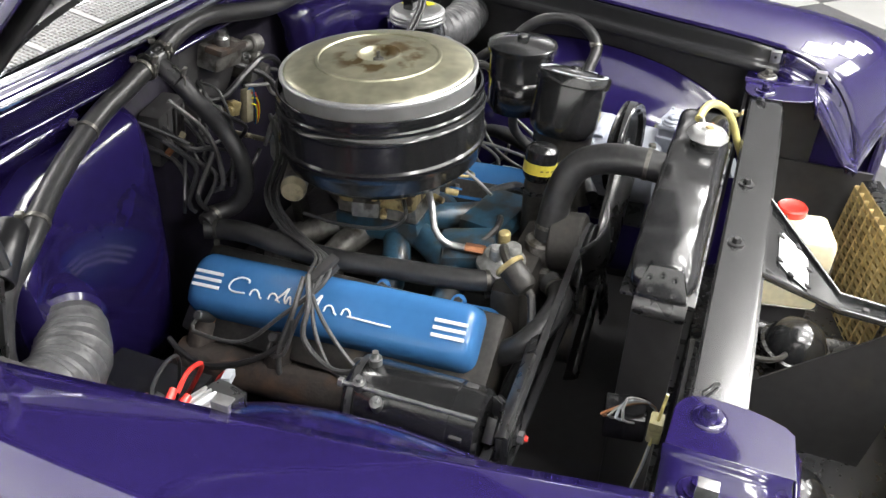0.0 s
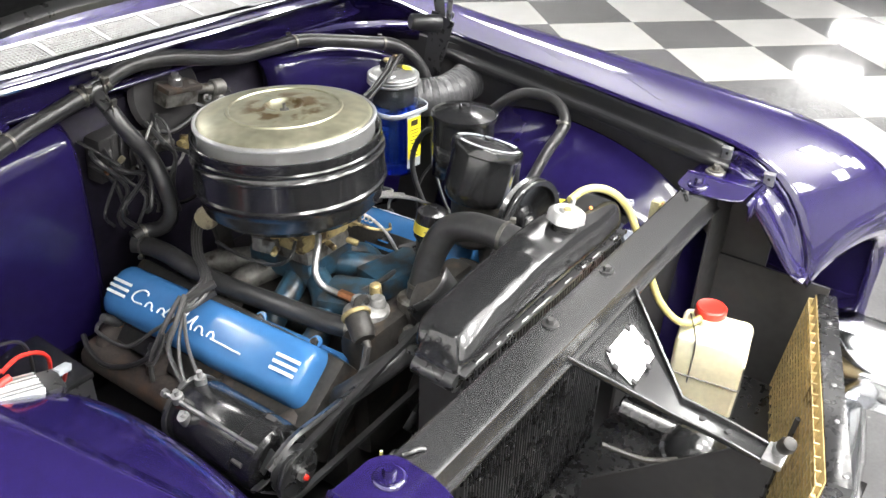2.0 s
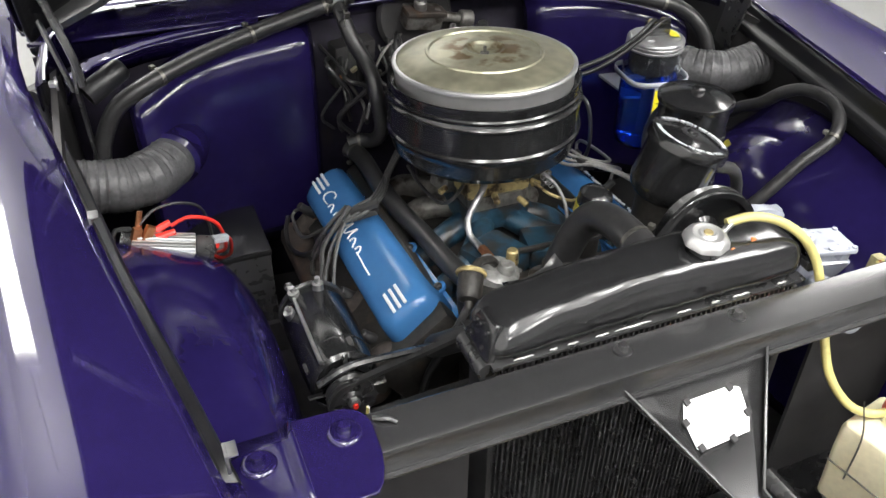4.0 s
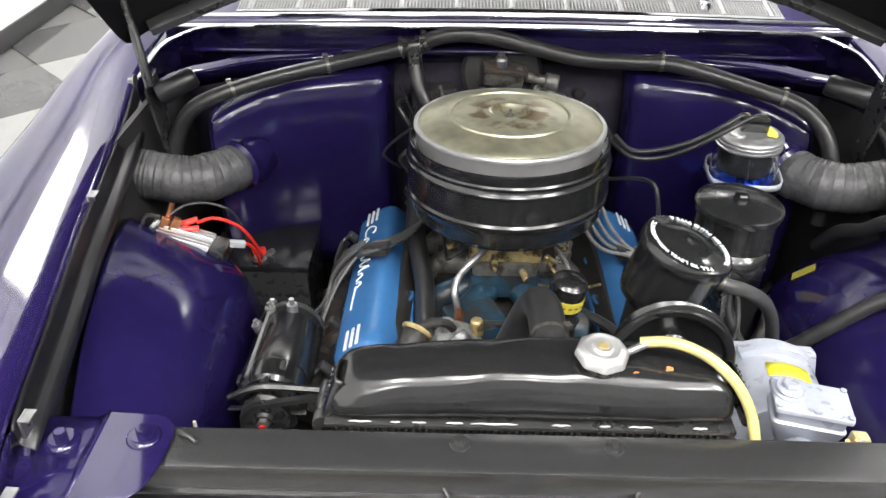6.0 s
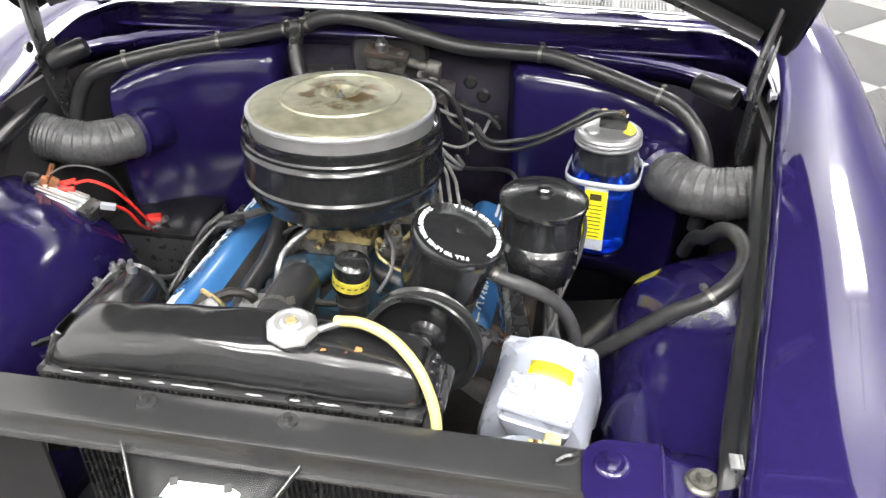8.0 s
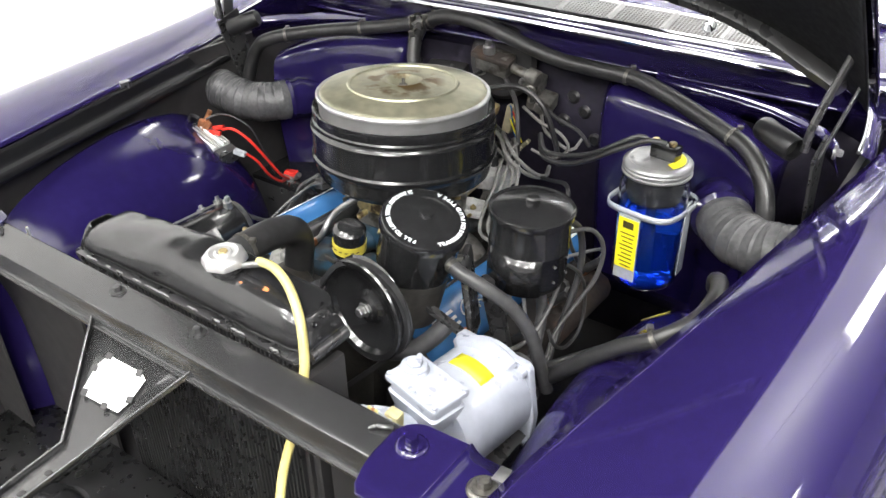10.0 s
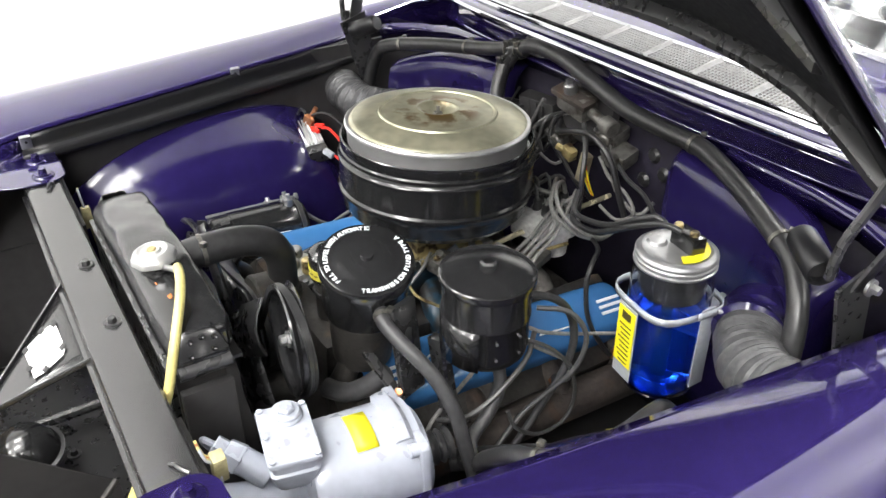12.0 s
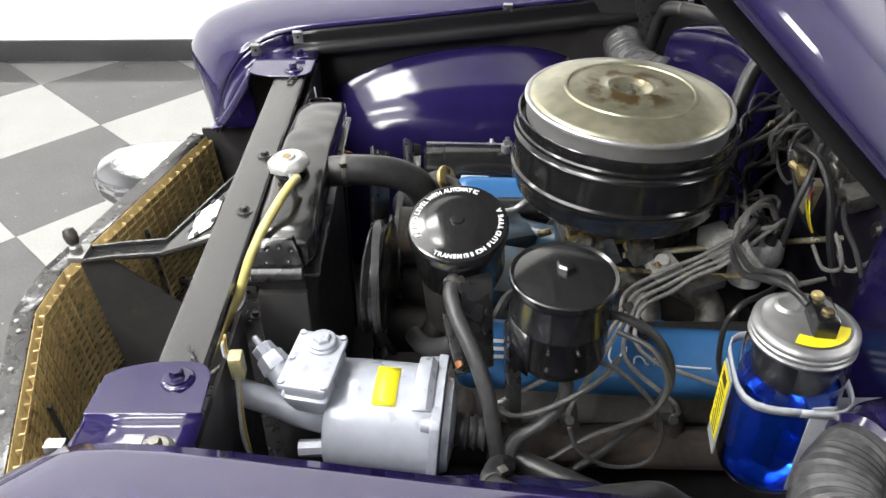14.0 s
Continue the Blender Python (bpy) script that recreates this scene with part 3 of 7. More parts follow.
WX = [-0.76 + 0.095 * i for i in range(17)]
bm = B()
sheet(bm, [[glass_point(x, f) for f in (0, 0.33, 0.66, 1.0)] for x in WX])
shield = part("windshield", bm, GLASS, car, "curved clear windshield", thick=0.005)
shield.visible_shadow = False
for pts in ([glass_point(x, 0.0) for x in WX], [glass_point(x, 1.0) for x in WX], [glass_point(WX[0], f) for f in (0, 0.33, 0.66, 1.0)], [glass_point(WX[-1], f) for f in (0, 0.33, 0.66, 1.0)]):
    bm = B()
    sweep(bm, pts, 0.011, 8, step=0.05)
    part("windshield_trim", bm, CHROME, shield, "bright windshield trim")
bm = B()
sheet(bm, [[(x * 0.97, cowl_y(x) + 0.36, cowl_z(x) + 0.045), (x * 0.97, cowl_y(x) + 0.60, cowl_z(x) + 0.03), (x * 0.97, cowl_y(x) + 0.66, cowl_z(x) - 0.06), (x * 0.97, cowl_y(x) + 0.62, cowl_z(x) - 0.40)] for x in WX])
part("dashboard", bm, BAYBLACK, car, "dark dashboard behind the windshield", thick=0.004)

# hood, raised on its rear hinges
ANG = radians(44)
bm = B()
rows = []
for s_ in [i * 0.10 for i in range(16)]:
    row = []
    for x in [-0.78, -0.768, -0.735, -0.66, -0.5, -0.25, 0, 0.25, 0.5, 0.66, 0.735, 0.768, 0.78]:
        tap = 1.0 - 0.10 * (s_ / 1.3) ** 1.5
        d = 0.190 * (abs(x) / 0.79) ** 3.2 + (0.012 if abs(x) > 0.775 else 0)
        y0, z0 = 1.005 - s_ * math.cos(ANG), 1.222 + s_ * math.sin(ANG)
        row.append((x * tap, y0 - d * math.sin(ANG), z0 - d * math.cos(ANG)))
    rows.append(row)
sheet(bm, rows)
hood = part("hood", bm, PURPLE, car, "raised indigo hood with a black underside", thick=0.003, subd=1, angle=70)
bm = B()
low = [[(p[0] * 0.985, p[1] - 0.012 * math.sin(ANG), p[2] - 0.012 * math.cos(ANG)) for p in r] for r in rows]
sheet(bm, low)
part("hood_lining", bm, LINING, hood, "dull black hood underside", thick=0.003, subd=1)
for f in (0.02, 0.35, 0.75, 1.15, 1.42):
    bm = B()
    pts = []
    for x in (-0.72, -0.5, -0.25, 0, 0.25, 0.5, 0.72):
        d = 0.190 * (abs(x) / 0.79) ** 3.2 + 0.028
        pts.append((x, 1.005 - f * math.cos(ANG) - d * math.sin(ANG), 1.222 + f * math.sin(ANG) - d * math.cos(ANG)))
    sweep(bm, pts, 0.022, 8, step=0.06, flat=0.7)
    part("hood_brace", bm, BLACK, hood, "black pressed hood brace")

# radiator support bar with its corner plates
bar = thing("support_bar", "black painted steel radiator support bar", "support bar", (0, 0, 0.84))
bm = B()
sec = [(0.026, 0.868), (0.026, 0.8795), (0.022, 0.8825), (-0.030, 0.8825), (-0.038, 0.8795), (-0.0395, 0.872), (-0.0395, 0.848), (-0.0415, 0.8445), (-0.0470, 0.8435), (-0.0475, 0.8405), (-0.0380, 0.8395), (-0.035, 0.843), (-0.035, 0.866), (-0.030, 0.8765), (0.020, 0.8765), (0.020, 0.868)]
loft(bm, [[(x, y, z) for y, z in sec] for x in (-0.505, -0.25, 0, 0.25, 0.505)])
part("channel", bm, BARBLACK, bar, angle=30)
for x in (-0.098, 0.090):
    bolt("bolt", (x, 0.004, 0.883), (0, 0, 1), 0.0075, BLACK, bar, 0.010)
for s in S:
    bm = B()
    sweep(bm, [(s * 0.42, -0.004, 0.885), (s * 0.428, 0.001, 0.889), (s * 0.437, 0.004, 0.890), (s * 0.445, 0.012, 0.886)], 0.003, 6)
    part("wire_clip", bm, BLACK, bar)
    p = thing("corner_plate", "indigo painted corner plate bolted to the fender", "bracket", (s * 0.55, 0, 0.87), "corner plates")
    bm = B()
    outline = [(0.486 + 0.037 * math.cos(radians(a)), 0.004 + 0.036 * math.sin(radians(a))) for a in range(84, 187, 12)] + [(0.451, -0.040), (0.456, -0.062), (0.464, -0.083), (0.474, -0.094), (0.54, -0.098), (0.54, 0.042)]
    prism(bm, [(s * a, b) for a, b in outline], Matrix.Translation((0, 0, 0.8835)), 0.004)
    part("plate", bm, PURPLE, p, bevel=0.0012)
    bm = B()
    sheet(bm, [[(s * 0.54, y, 0.8875), (s * 0.546, y, 0.880), (s * 0.556, y - 0.002, 0.876), (s * 0.635, y - 0.004, 0.876)] for y in (0.044, 0.02, -0.04, -0.094)])
    part("step", bm, PURPLEBAY, p, thick=0.004)
    bm = B()
    sheet(bm, [[(s * a, -0.098 + dy, z) for a in (0.49, 0.54, 0.60, 0.635)] for dy, z in ((0, 0.876), (-0.006, 0.868), (-0.010, 0.84))])
    part("front_lip", bm, PURPLEBAY, p, thick=0.004)
    foot = Vector((0.585, -0.212, 0.716))
    arm = [(0.540, 0.580, -0.100, 0.868), (0.548, 0.585, -0.130, 0.828), (0.560, 0.594, -0.165, 0.775), (0.566, 0.604, -0.195, 0.732), (0.566, 0.606, -0.215, 0.712)]
    bm = B()
    sheet(bm, [[(s * (x0 - 0.004), y + 0.010, z - 0.010), (s * x0, y, z), (s * (x0 + 0.004), y - 0.004, z + 0.003), (s * (x1 - 0.004), y - 0.004, z + 0.003), (s * x1, y, z), (s * (x1 + 0.002), y + 0.010, z - 0.010)] for x0, x1, y, z in arm])
    part("strut", bm, PURPLE, p, "channel shaped strut down to the fender nose", thick=0.003, subd=1)
    bm = B()
    sheet(bm, [[(s * x, y, z), (s * (x + 0.010), y - 0.004, z + 0.002)] for x, y, z in ((0.622, -0.098, 0.868), (0.620, -0.135, 0.822), (0.612, -0.175, 0.765), (0.604, -0.205, 0.722))])
    part("strut", bm, PURPLE, p, "slim strut beside the opening", thick=0.004)
    bm = B()
    prism(bm, [(-0.028, -0.016), (0.028, -0.016), (0.028, 0.014), (-0.028, 0.014)], frame_of((0, -0.35, 0.94), (s * foot.x, foot.y, foot.z - 0.008)), 0.005)
    part("foot", bm, PURPLE, p, bevel=0.001)
    bolt("foot_bolt", (s * foot.x, foot.y - 0.002, foot.z - 0.003), (0, -0.35, 0.94), 0.007, PURPLE, p, 0.010)
    for wx, wz, wm in ((0.484, 0.8880, PURPLE), (0.587, 0.8785, CLAMP if s > 0 else PURPLE)):
        bm = B()
        lathe(bm, [(0, 0.004), (0.014, 0.004), (0.018, 0.0035), (0.021, 0.001), (0.0215, -0.001), (0, -0.001)], Matrix.Translation((s * wx, 0, wz)), 28)
        part("washer", bm, wm, p, "broad dished washer")
    bolt("bolt", (s * 0.484, 0.0, 0.8920), (0, 0, 1), 0.009, PURPLE, p, 0.012)
    bolt("bolt", (s * 0.587, 0.0, 0.8825), (0, 0, 1), 0.009, CLAMP if s > 0 else PURPLE, p, 0.012)

bm = B()
box(bm, (0, 0.42, 0.34), (1.54, 1.50, 0.012))
part("splash_pan", bm, BAYBLACK, car, "dull black splash pan below the engine bay")
for s in S:
    bm = B()
    box(bm, (s * 0.465, 0.034, 0.60), (0.32, 0.006, 0.50))
    part("radiator_baffle", bm, BAYBLACK, car, "dull black baffle beside the radiator")
    # added black sheet that covers the front end of the apron
    bm = B()
    box(bm, (s * 0.582, -0.034, 0.61), (0.15, 0.005, 0.50))
    part("radiator_baffle", bm, BAYBLACK, car, "dull black sheet added ahead of the apron")
    # added black sheets keep the bright floor from showing through this gap
    bm = B()
    box(bm, (s * 0.628, -0.118, 0.505), (0.006, 0.31, 0.34))
    box(bm, (s * 0.640, -0.045, 0.74), (0.006, 0.18, 0.26))
    part("gap_sheet", bm, BAYBLACK, car, "dull black sheet added to block the gap behind the grille")
    bm = B()
    box(bm, (s * 0.762, 0.92, 0.635), (0.012, 0.62, 0.63))
    part("hinge_pillar", bm, BAYBLACK, car, "dull black body side at the firewall")
for s in S:
    bm = B()
    lathe(bm, [(0.20, -0.08), (0.30, -0.085), (0.345, -0.06), (0.35, 0), (0.345, 0.06), (0.30, 0.085), (0.20, 0.08)], frame_of((1, 0, 0), (s * 0.83, 0.36, 0.35)), 40)
    wheel = part("wheel", bm, RUBBER, car, "black front tyre on the floor")
    bm = B()
    lathe(bm, [(0, 0.05), (0.12, 0.06), (0.19, 0.04), (0.205, 0.07), (0.205, -0.07), (0, -0.07)], frame_of((s, 0, 0), (s * 0.83, 0.36, 0.35)), 36)
    part("rim", bm, CHROME, wheel)

# ---- engine ----
def air_cleaner():
    at = (-0.016, 0.631, 0.855)
    e = thing("air_cleaner", "round black oil bath air cleaner with a bare metal lid", "air cleaner", at)
    m = Matrix.Translation((-0.016, 0.631, 0.95)) @ Euler((radians(-2.0), 0, 0)).to_matrix().to_4x4() @ Matrix.Translation((0, 0, -0.95))
    bm = B()
    lathe(bm, [(0.05, 0.852), (0.135, 0.852), (0.160, 0.858), (0.174, 0.872), (0.1795, 0.895), (0.1815, 0.905), (0.1850, 0.909), (0.1850, 0.914), (0.1815, 0.918), (0.1815, 0.964), (0.1842, 0.967), (0.1842, 0.971), (0.1805, 0.975), (0.1795, 0.979), (0.1808, 0.982), (0.1808, 0.985), (0.1785, 0.988), (0.1785, 0.992), (0.1795, 0.995), (0.1792, 1.006), (0.1775, 1.0075), (0.1755, 1.006), (0.1750, 0.990), (0.12, 0.985)], m, 72)
    part("body", bm, BLACKGLOSS, e, angle=30)
    bm = B()
    lathe(bm, [(0.163, 1.0312), (0.1600, 1.0345), (0.155, 1.0365), (0.130, 1.0425), (0.109, 1.0455), (0.1075, 1.0485), (0.105, 1.0490), (0.1025, 1.0485), (0.101, 1.0460), (0.060, 1.0490), (0.042, 1.0500), (0.038, 1.0525), (0.034, 1.0515), (0.028, 1.044), (0.014, 1.038), (0, 1.037)], m, 72)
    lid = part("lid", bm, LID, e, "bare metal lid with rust stains", angle=30)
    bm = B()
    lathe(bm, [(0.150, 0.994), (0.1655, 0.995), (0.1660, 1.020), (0.1680, 1.0235), (0.1705, 1.026), (0.1705, 1.0300), (0.1680, 1.0325), (0.1635, 1.0325), (0.162, 1.030)], m, 72)
    part("lid_rim", bm, ALU, lid, "bright rolled rim below the lid", angle=30)
    bm = B()
    cyl(bm, m @ Vector((0, 0, 1.036)), m @ Vector((0, 0, 1.054)), 0.0032, seg=10)
    lathe(bm, [(0, 1.037), (0.009, 1.037), (0.009, 1.043), (0, 1.044)], m, 6)
    part("wing_stud", bm, CASTALU, lid)


air_cleaner()
SL = 0.045


def ez(y, z):
    return z + (0.6 - y) * SL


def valve_cover(s):
    cx = -0.016 + s * 0.255
    e = thing("valve_cover", "bright blue painted valve cover with white stripes", "valve cover", (cx, 0.6, 0.66), "valve covers")
    tilt = s * 36
    m = Matrix.Translation((cx + s * 0.004, 0.622, 0.723)) @ Matrix.Rotation(radians(-s * 0.9), 4, "Z") @ Euler((radians(-3.4), 0, 0)).to_matrix().to_4x4() @ Euler((0, radians(tilt), 0)).to_matrix().to_4x4()
    bm = B()
    rings = []
    for hu, hv, r, w in ((0.068, 0.285, 0.02, -0.084), (0.068, 0.285, 0.02, -0.078), (0.061, 0.277, 0.022, -0.076), (0.059, 0.275, 0.024, -0.062), (0.055, 0.272, 0.028, -0.030), (0.052, 0.269, 0.030, -0.016), (0.045, 0.262, 0.032, -0.006), (0.034, 0.252, 0.026, -0.001), (0.020, 0.240, 0.018, 0.000)):
        rings.append([m @ Vector((u + s * 0.015, v, w)) for u, v in ring_rect(hu, hv, r, 5)])
    loft(bm, rings)
    shell = part("shell", bm, BLUE, e, angle=40)
    for v in (-0.235, -0.02, 0.215):
        bm = B()
        box(bm, (0, 0, 0), (0.026, 0.030, 0.005), bevel=0.002)
        bm.transform(m @ Matrix.Translation((s * 0.015 + s * 0.072, v, -0.0795)))
        tab = part("flange_tab", bm, BLUE, e)
        bolt("bolt", m @ Vector((s * 0.015 + s * 0.076, v, -0.077)), m.to_3x3() @ Vector((0, 0, 1)), 0.0075, BLUE, tab, 0.008)
    # stripes at both ends and the script between them as plain strokes
    for end in (-1, 1):
        for k in range(3):
            bm = B()
            box(bm, (0, 0, 0), (0.006, 0.056, 0.003), (0, 0, 0), 0.001)
            bm.transform(m @ Matrix.Translation((s * (0.003 + 0.0125 * k), end * 0.227, 0.0008)))
            part("stripe", bm, WHITEPAINT, shell, "raised white stripe")
    # script between the stripes: a tall opening loop, a low running wave with three tall strokes, and a tail
    def along(f, h):
        return m @ Vector((s * (0.030 - h), s * (-0.185 + 0.315 * f), 0.0012 - 3.2 * max(0.0, h - 0.026) ** 2 * 10))

    strokes = [[(0.13, 0.022), (0.12, 0.028), (0.07, 0.029), (0.025, 0.020), (0.015, 0.008), (0.05, 0.002), (0.12, 0.003)]]
    for c, w, h in ((0.185, 0.030, 0.013), (0.300, 0.030, 0.013), (0.395, 0.012, 0.013), (0.640, 0.030, 0.013), (0.740, 0.026, 0.013)):
        strokes.append([(c - w, 0.001), (c - 0.8 * w, h * 0.8), (c, h), (c + 0.7 * w, h * 0.6), (c + w, 0.002), (c + 1.5 * w, 0.0)])
    for c in (0.345, 0.465, 0.545):
        strokes.append([(c - 0.03, 0.002), (c + 0.005, 0.016), (c + 0.03, 0.027), (c + 0.02, 0.010), (c + 0.035, 0.0)])
    strokes.append([(0.75, 0.001), (0.85, 0.0), (0.93, -0.001), (1.0, -0.001)])
    for st in strokes:
        bm = B()
        sweep(bm, [along(f, h) for f, h in st], 0.0017, 6, step=0.003)
        part("script_stroke", bm, WHITEPAINT, shell, "raised white script stroke")
    for v in (-0.21, -0.07, 0.07, 0.21):
        for u in (s * 0.015 - 0.064, s * 0.015 + 0.064):
            bm = B()
            lathe(bm, [(0, -0.068), (0.014, -0.068), (0.014, -0.064), (0, -0.064)], m @ Matrix.Translation((u, v, 0)), 14)
            t = part("bolt_tab", bm, BLUE, shell)
            bm = B()
            lathe(bm, [(0, -0.064), (0.008, -0.064), (0.008, -0.058), (0.005, -0.055), (0, -0.055)], m @ Matrix.Translation((u, v, 0)), 6)
            part("bolt", bm, IRON, t)
    return e


valve_cover(-1)
valve_cover(1)


def engine_block():
    e = thing("engine", "oily V8 engine block with blue painted castings", "engine", (0, 0.6, 0.3))
    bm = B()
    box(bm, (-0.016, 0.61, 0.515), (0.40, 0.56, 0.28), (-2.6, 0, 0), 0.02)
    part("block", bm, IRON, e)
    for s in S:
        bm = B()
        box(bm, (-0.016 + s * 0.225, 0.606, 0.625), (0.17, 0.58, 0.11), (-2.6, s * 38, 0), 0.012)
        part("cylinder_head", bm, IRON, e)
        bm = B()
        box(bm, (-0.016 + s * 0.17, 0.48, 0.388), (0.10, 0.08, 0.09), bevel=0.006)
        part("engine_mount", bm, IRON, e)
        bm = B()
        sweep(bm, [(-0.016 + s * 0.335, y, ez(y, 0.575)) for y in (0.33, 0.45, 0.6, 0.75, 0.88)], 0.036, 10, step=0.05)
        man = part("exhaust_manifold", bm, RUST, e, "rusty cast iron exhaust manifold")
        for y in (0.36, 0.52, 0.69, 0.85):
            bm = B()
            sweep(bm, [(-0.016 + s * 0.26, y, ez(y, 0.63)), (-0.016 + s * 0.31, y, ez(y, 0.615)), (-0.016 + s * 0.335, y, ez(y, 0.575))], 0.026, 10)
            part("runner", bm, RUST, man)
    bm = B()
    box(bm, (-0.016, 0.60, 0.665), (0.26, 0.50, 0.05), (-2.6, 0, 0), 0.012)
    part("valley_cover", bm, IRON, e, "oily dark valley cover")
    bm = B()
    box(bm, (-0.016, 0.62, 0.735), (0.13, 0.17, 0.05), (-2.6, 0, 0), 0.012)
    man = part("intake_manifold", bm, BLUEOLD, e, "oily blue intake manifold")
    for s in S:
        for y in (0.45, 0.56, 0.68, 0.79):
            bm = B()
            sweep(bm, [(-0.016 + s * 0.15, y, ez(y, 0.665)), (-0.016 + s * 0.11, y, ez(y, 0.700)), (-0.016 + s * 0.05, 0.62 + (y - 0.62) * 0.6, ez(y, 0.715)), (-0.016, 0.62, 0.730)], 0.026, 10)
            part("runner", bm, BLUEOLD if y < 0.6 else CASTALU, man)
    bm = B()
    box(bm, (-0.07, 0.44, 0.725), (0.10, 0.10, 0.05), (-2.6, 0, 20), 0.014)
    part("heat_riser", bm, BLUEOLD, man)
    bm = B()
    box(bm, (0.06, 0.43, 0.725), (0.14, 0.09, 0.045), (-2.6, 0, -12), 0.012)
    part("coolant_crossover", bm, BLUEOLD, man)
    bm = B()
    box(bm, (-0.016, 0.33, 0.62), (0.34, 0.06, 0.26), (-2.6, 0, 0), 0.02)
    cyl(bm, (-0.016, 0.34, 0.66), (-0.016, 0.22, 0.668), 0.05, seg=24, bevel=0.004)
    part("front_cover", bm, IRON, e)
    bm = B()
    cyl(bm, (-0.016, 0.30, 0.755), (-0.016, 0.245, 0.76), 0.055, seg=24, bevel=0.004)
    part("water_pump", bm, IRON, e)


engine_block()


def carburettor():
    e = thing("carburettor", "brass coloured carburettor below the air cleaner", "carburettor", (-0.016, 0.62, 0.75))
    bm = B()
    box(bm, (-0.016, 0.62, 0.772), (0.12, 0.16, 0.03), (-2.6, 0, 0), 0.006)
    part("base", bm, CASTALU, e)
    bm = B()
    box(bm, (-0.016, 0.62, 0.806), (0.135, 0.15, 0.045), (-2.6, 0, 0), 0.010)
    for dx, dy in ((-0.05, -0.06), (0.05, -0.06), (-0.05, 0.06), (0.05, 0.06)):
        cyl(bm, (-0.016 + dx, 0.62 + dy, 0.785), (-0.016 + dx, 0.62 + dy, 0.84), 0.016, seg=12, bevel=0.002)
    part("bowl", bm, BRASS, e)
    bm = B()
    box(bm, (-0.016, 0.62, 0.836), (0.16, 0.17, 0.018), (-2.6, 0, 0), 0.004)
    part("air_horn_flange", bm, BRASS, e, "yellow brass top flange")
    bm = B()
    cyl(bm, (-0.016, 0.625, 0.842), (-0.016, 0.628, 0.862), 0.062, seg=28)
    part("air_horn", bm, CASTALU, e)
    for dx, dy, dz in ((-0.09, -0.03, 0.80), (0.075, -0.06, 0.795), (0.085, 0.02, 0.80), (-0.02, -0.095, 0.805), (0.03, -0.10, 0.79)):
        bm = B()
        cyl(bm, (-0.016 + dx, 0.62 + dy, dz), (-0.016 + dx * 1.2, 0.62 + dy * 1.25, dz - 0.004), 0.0065, seg=10, bevel=0.002)
        part("fitting", bm, BRASS, e, "dull brass fitting")


carburettor()


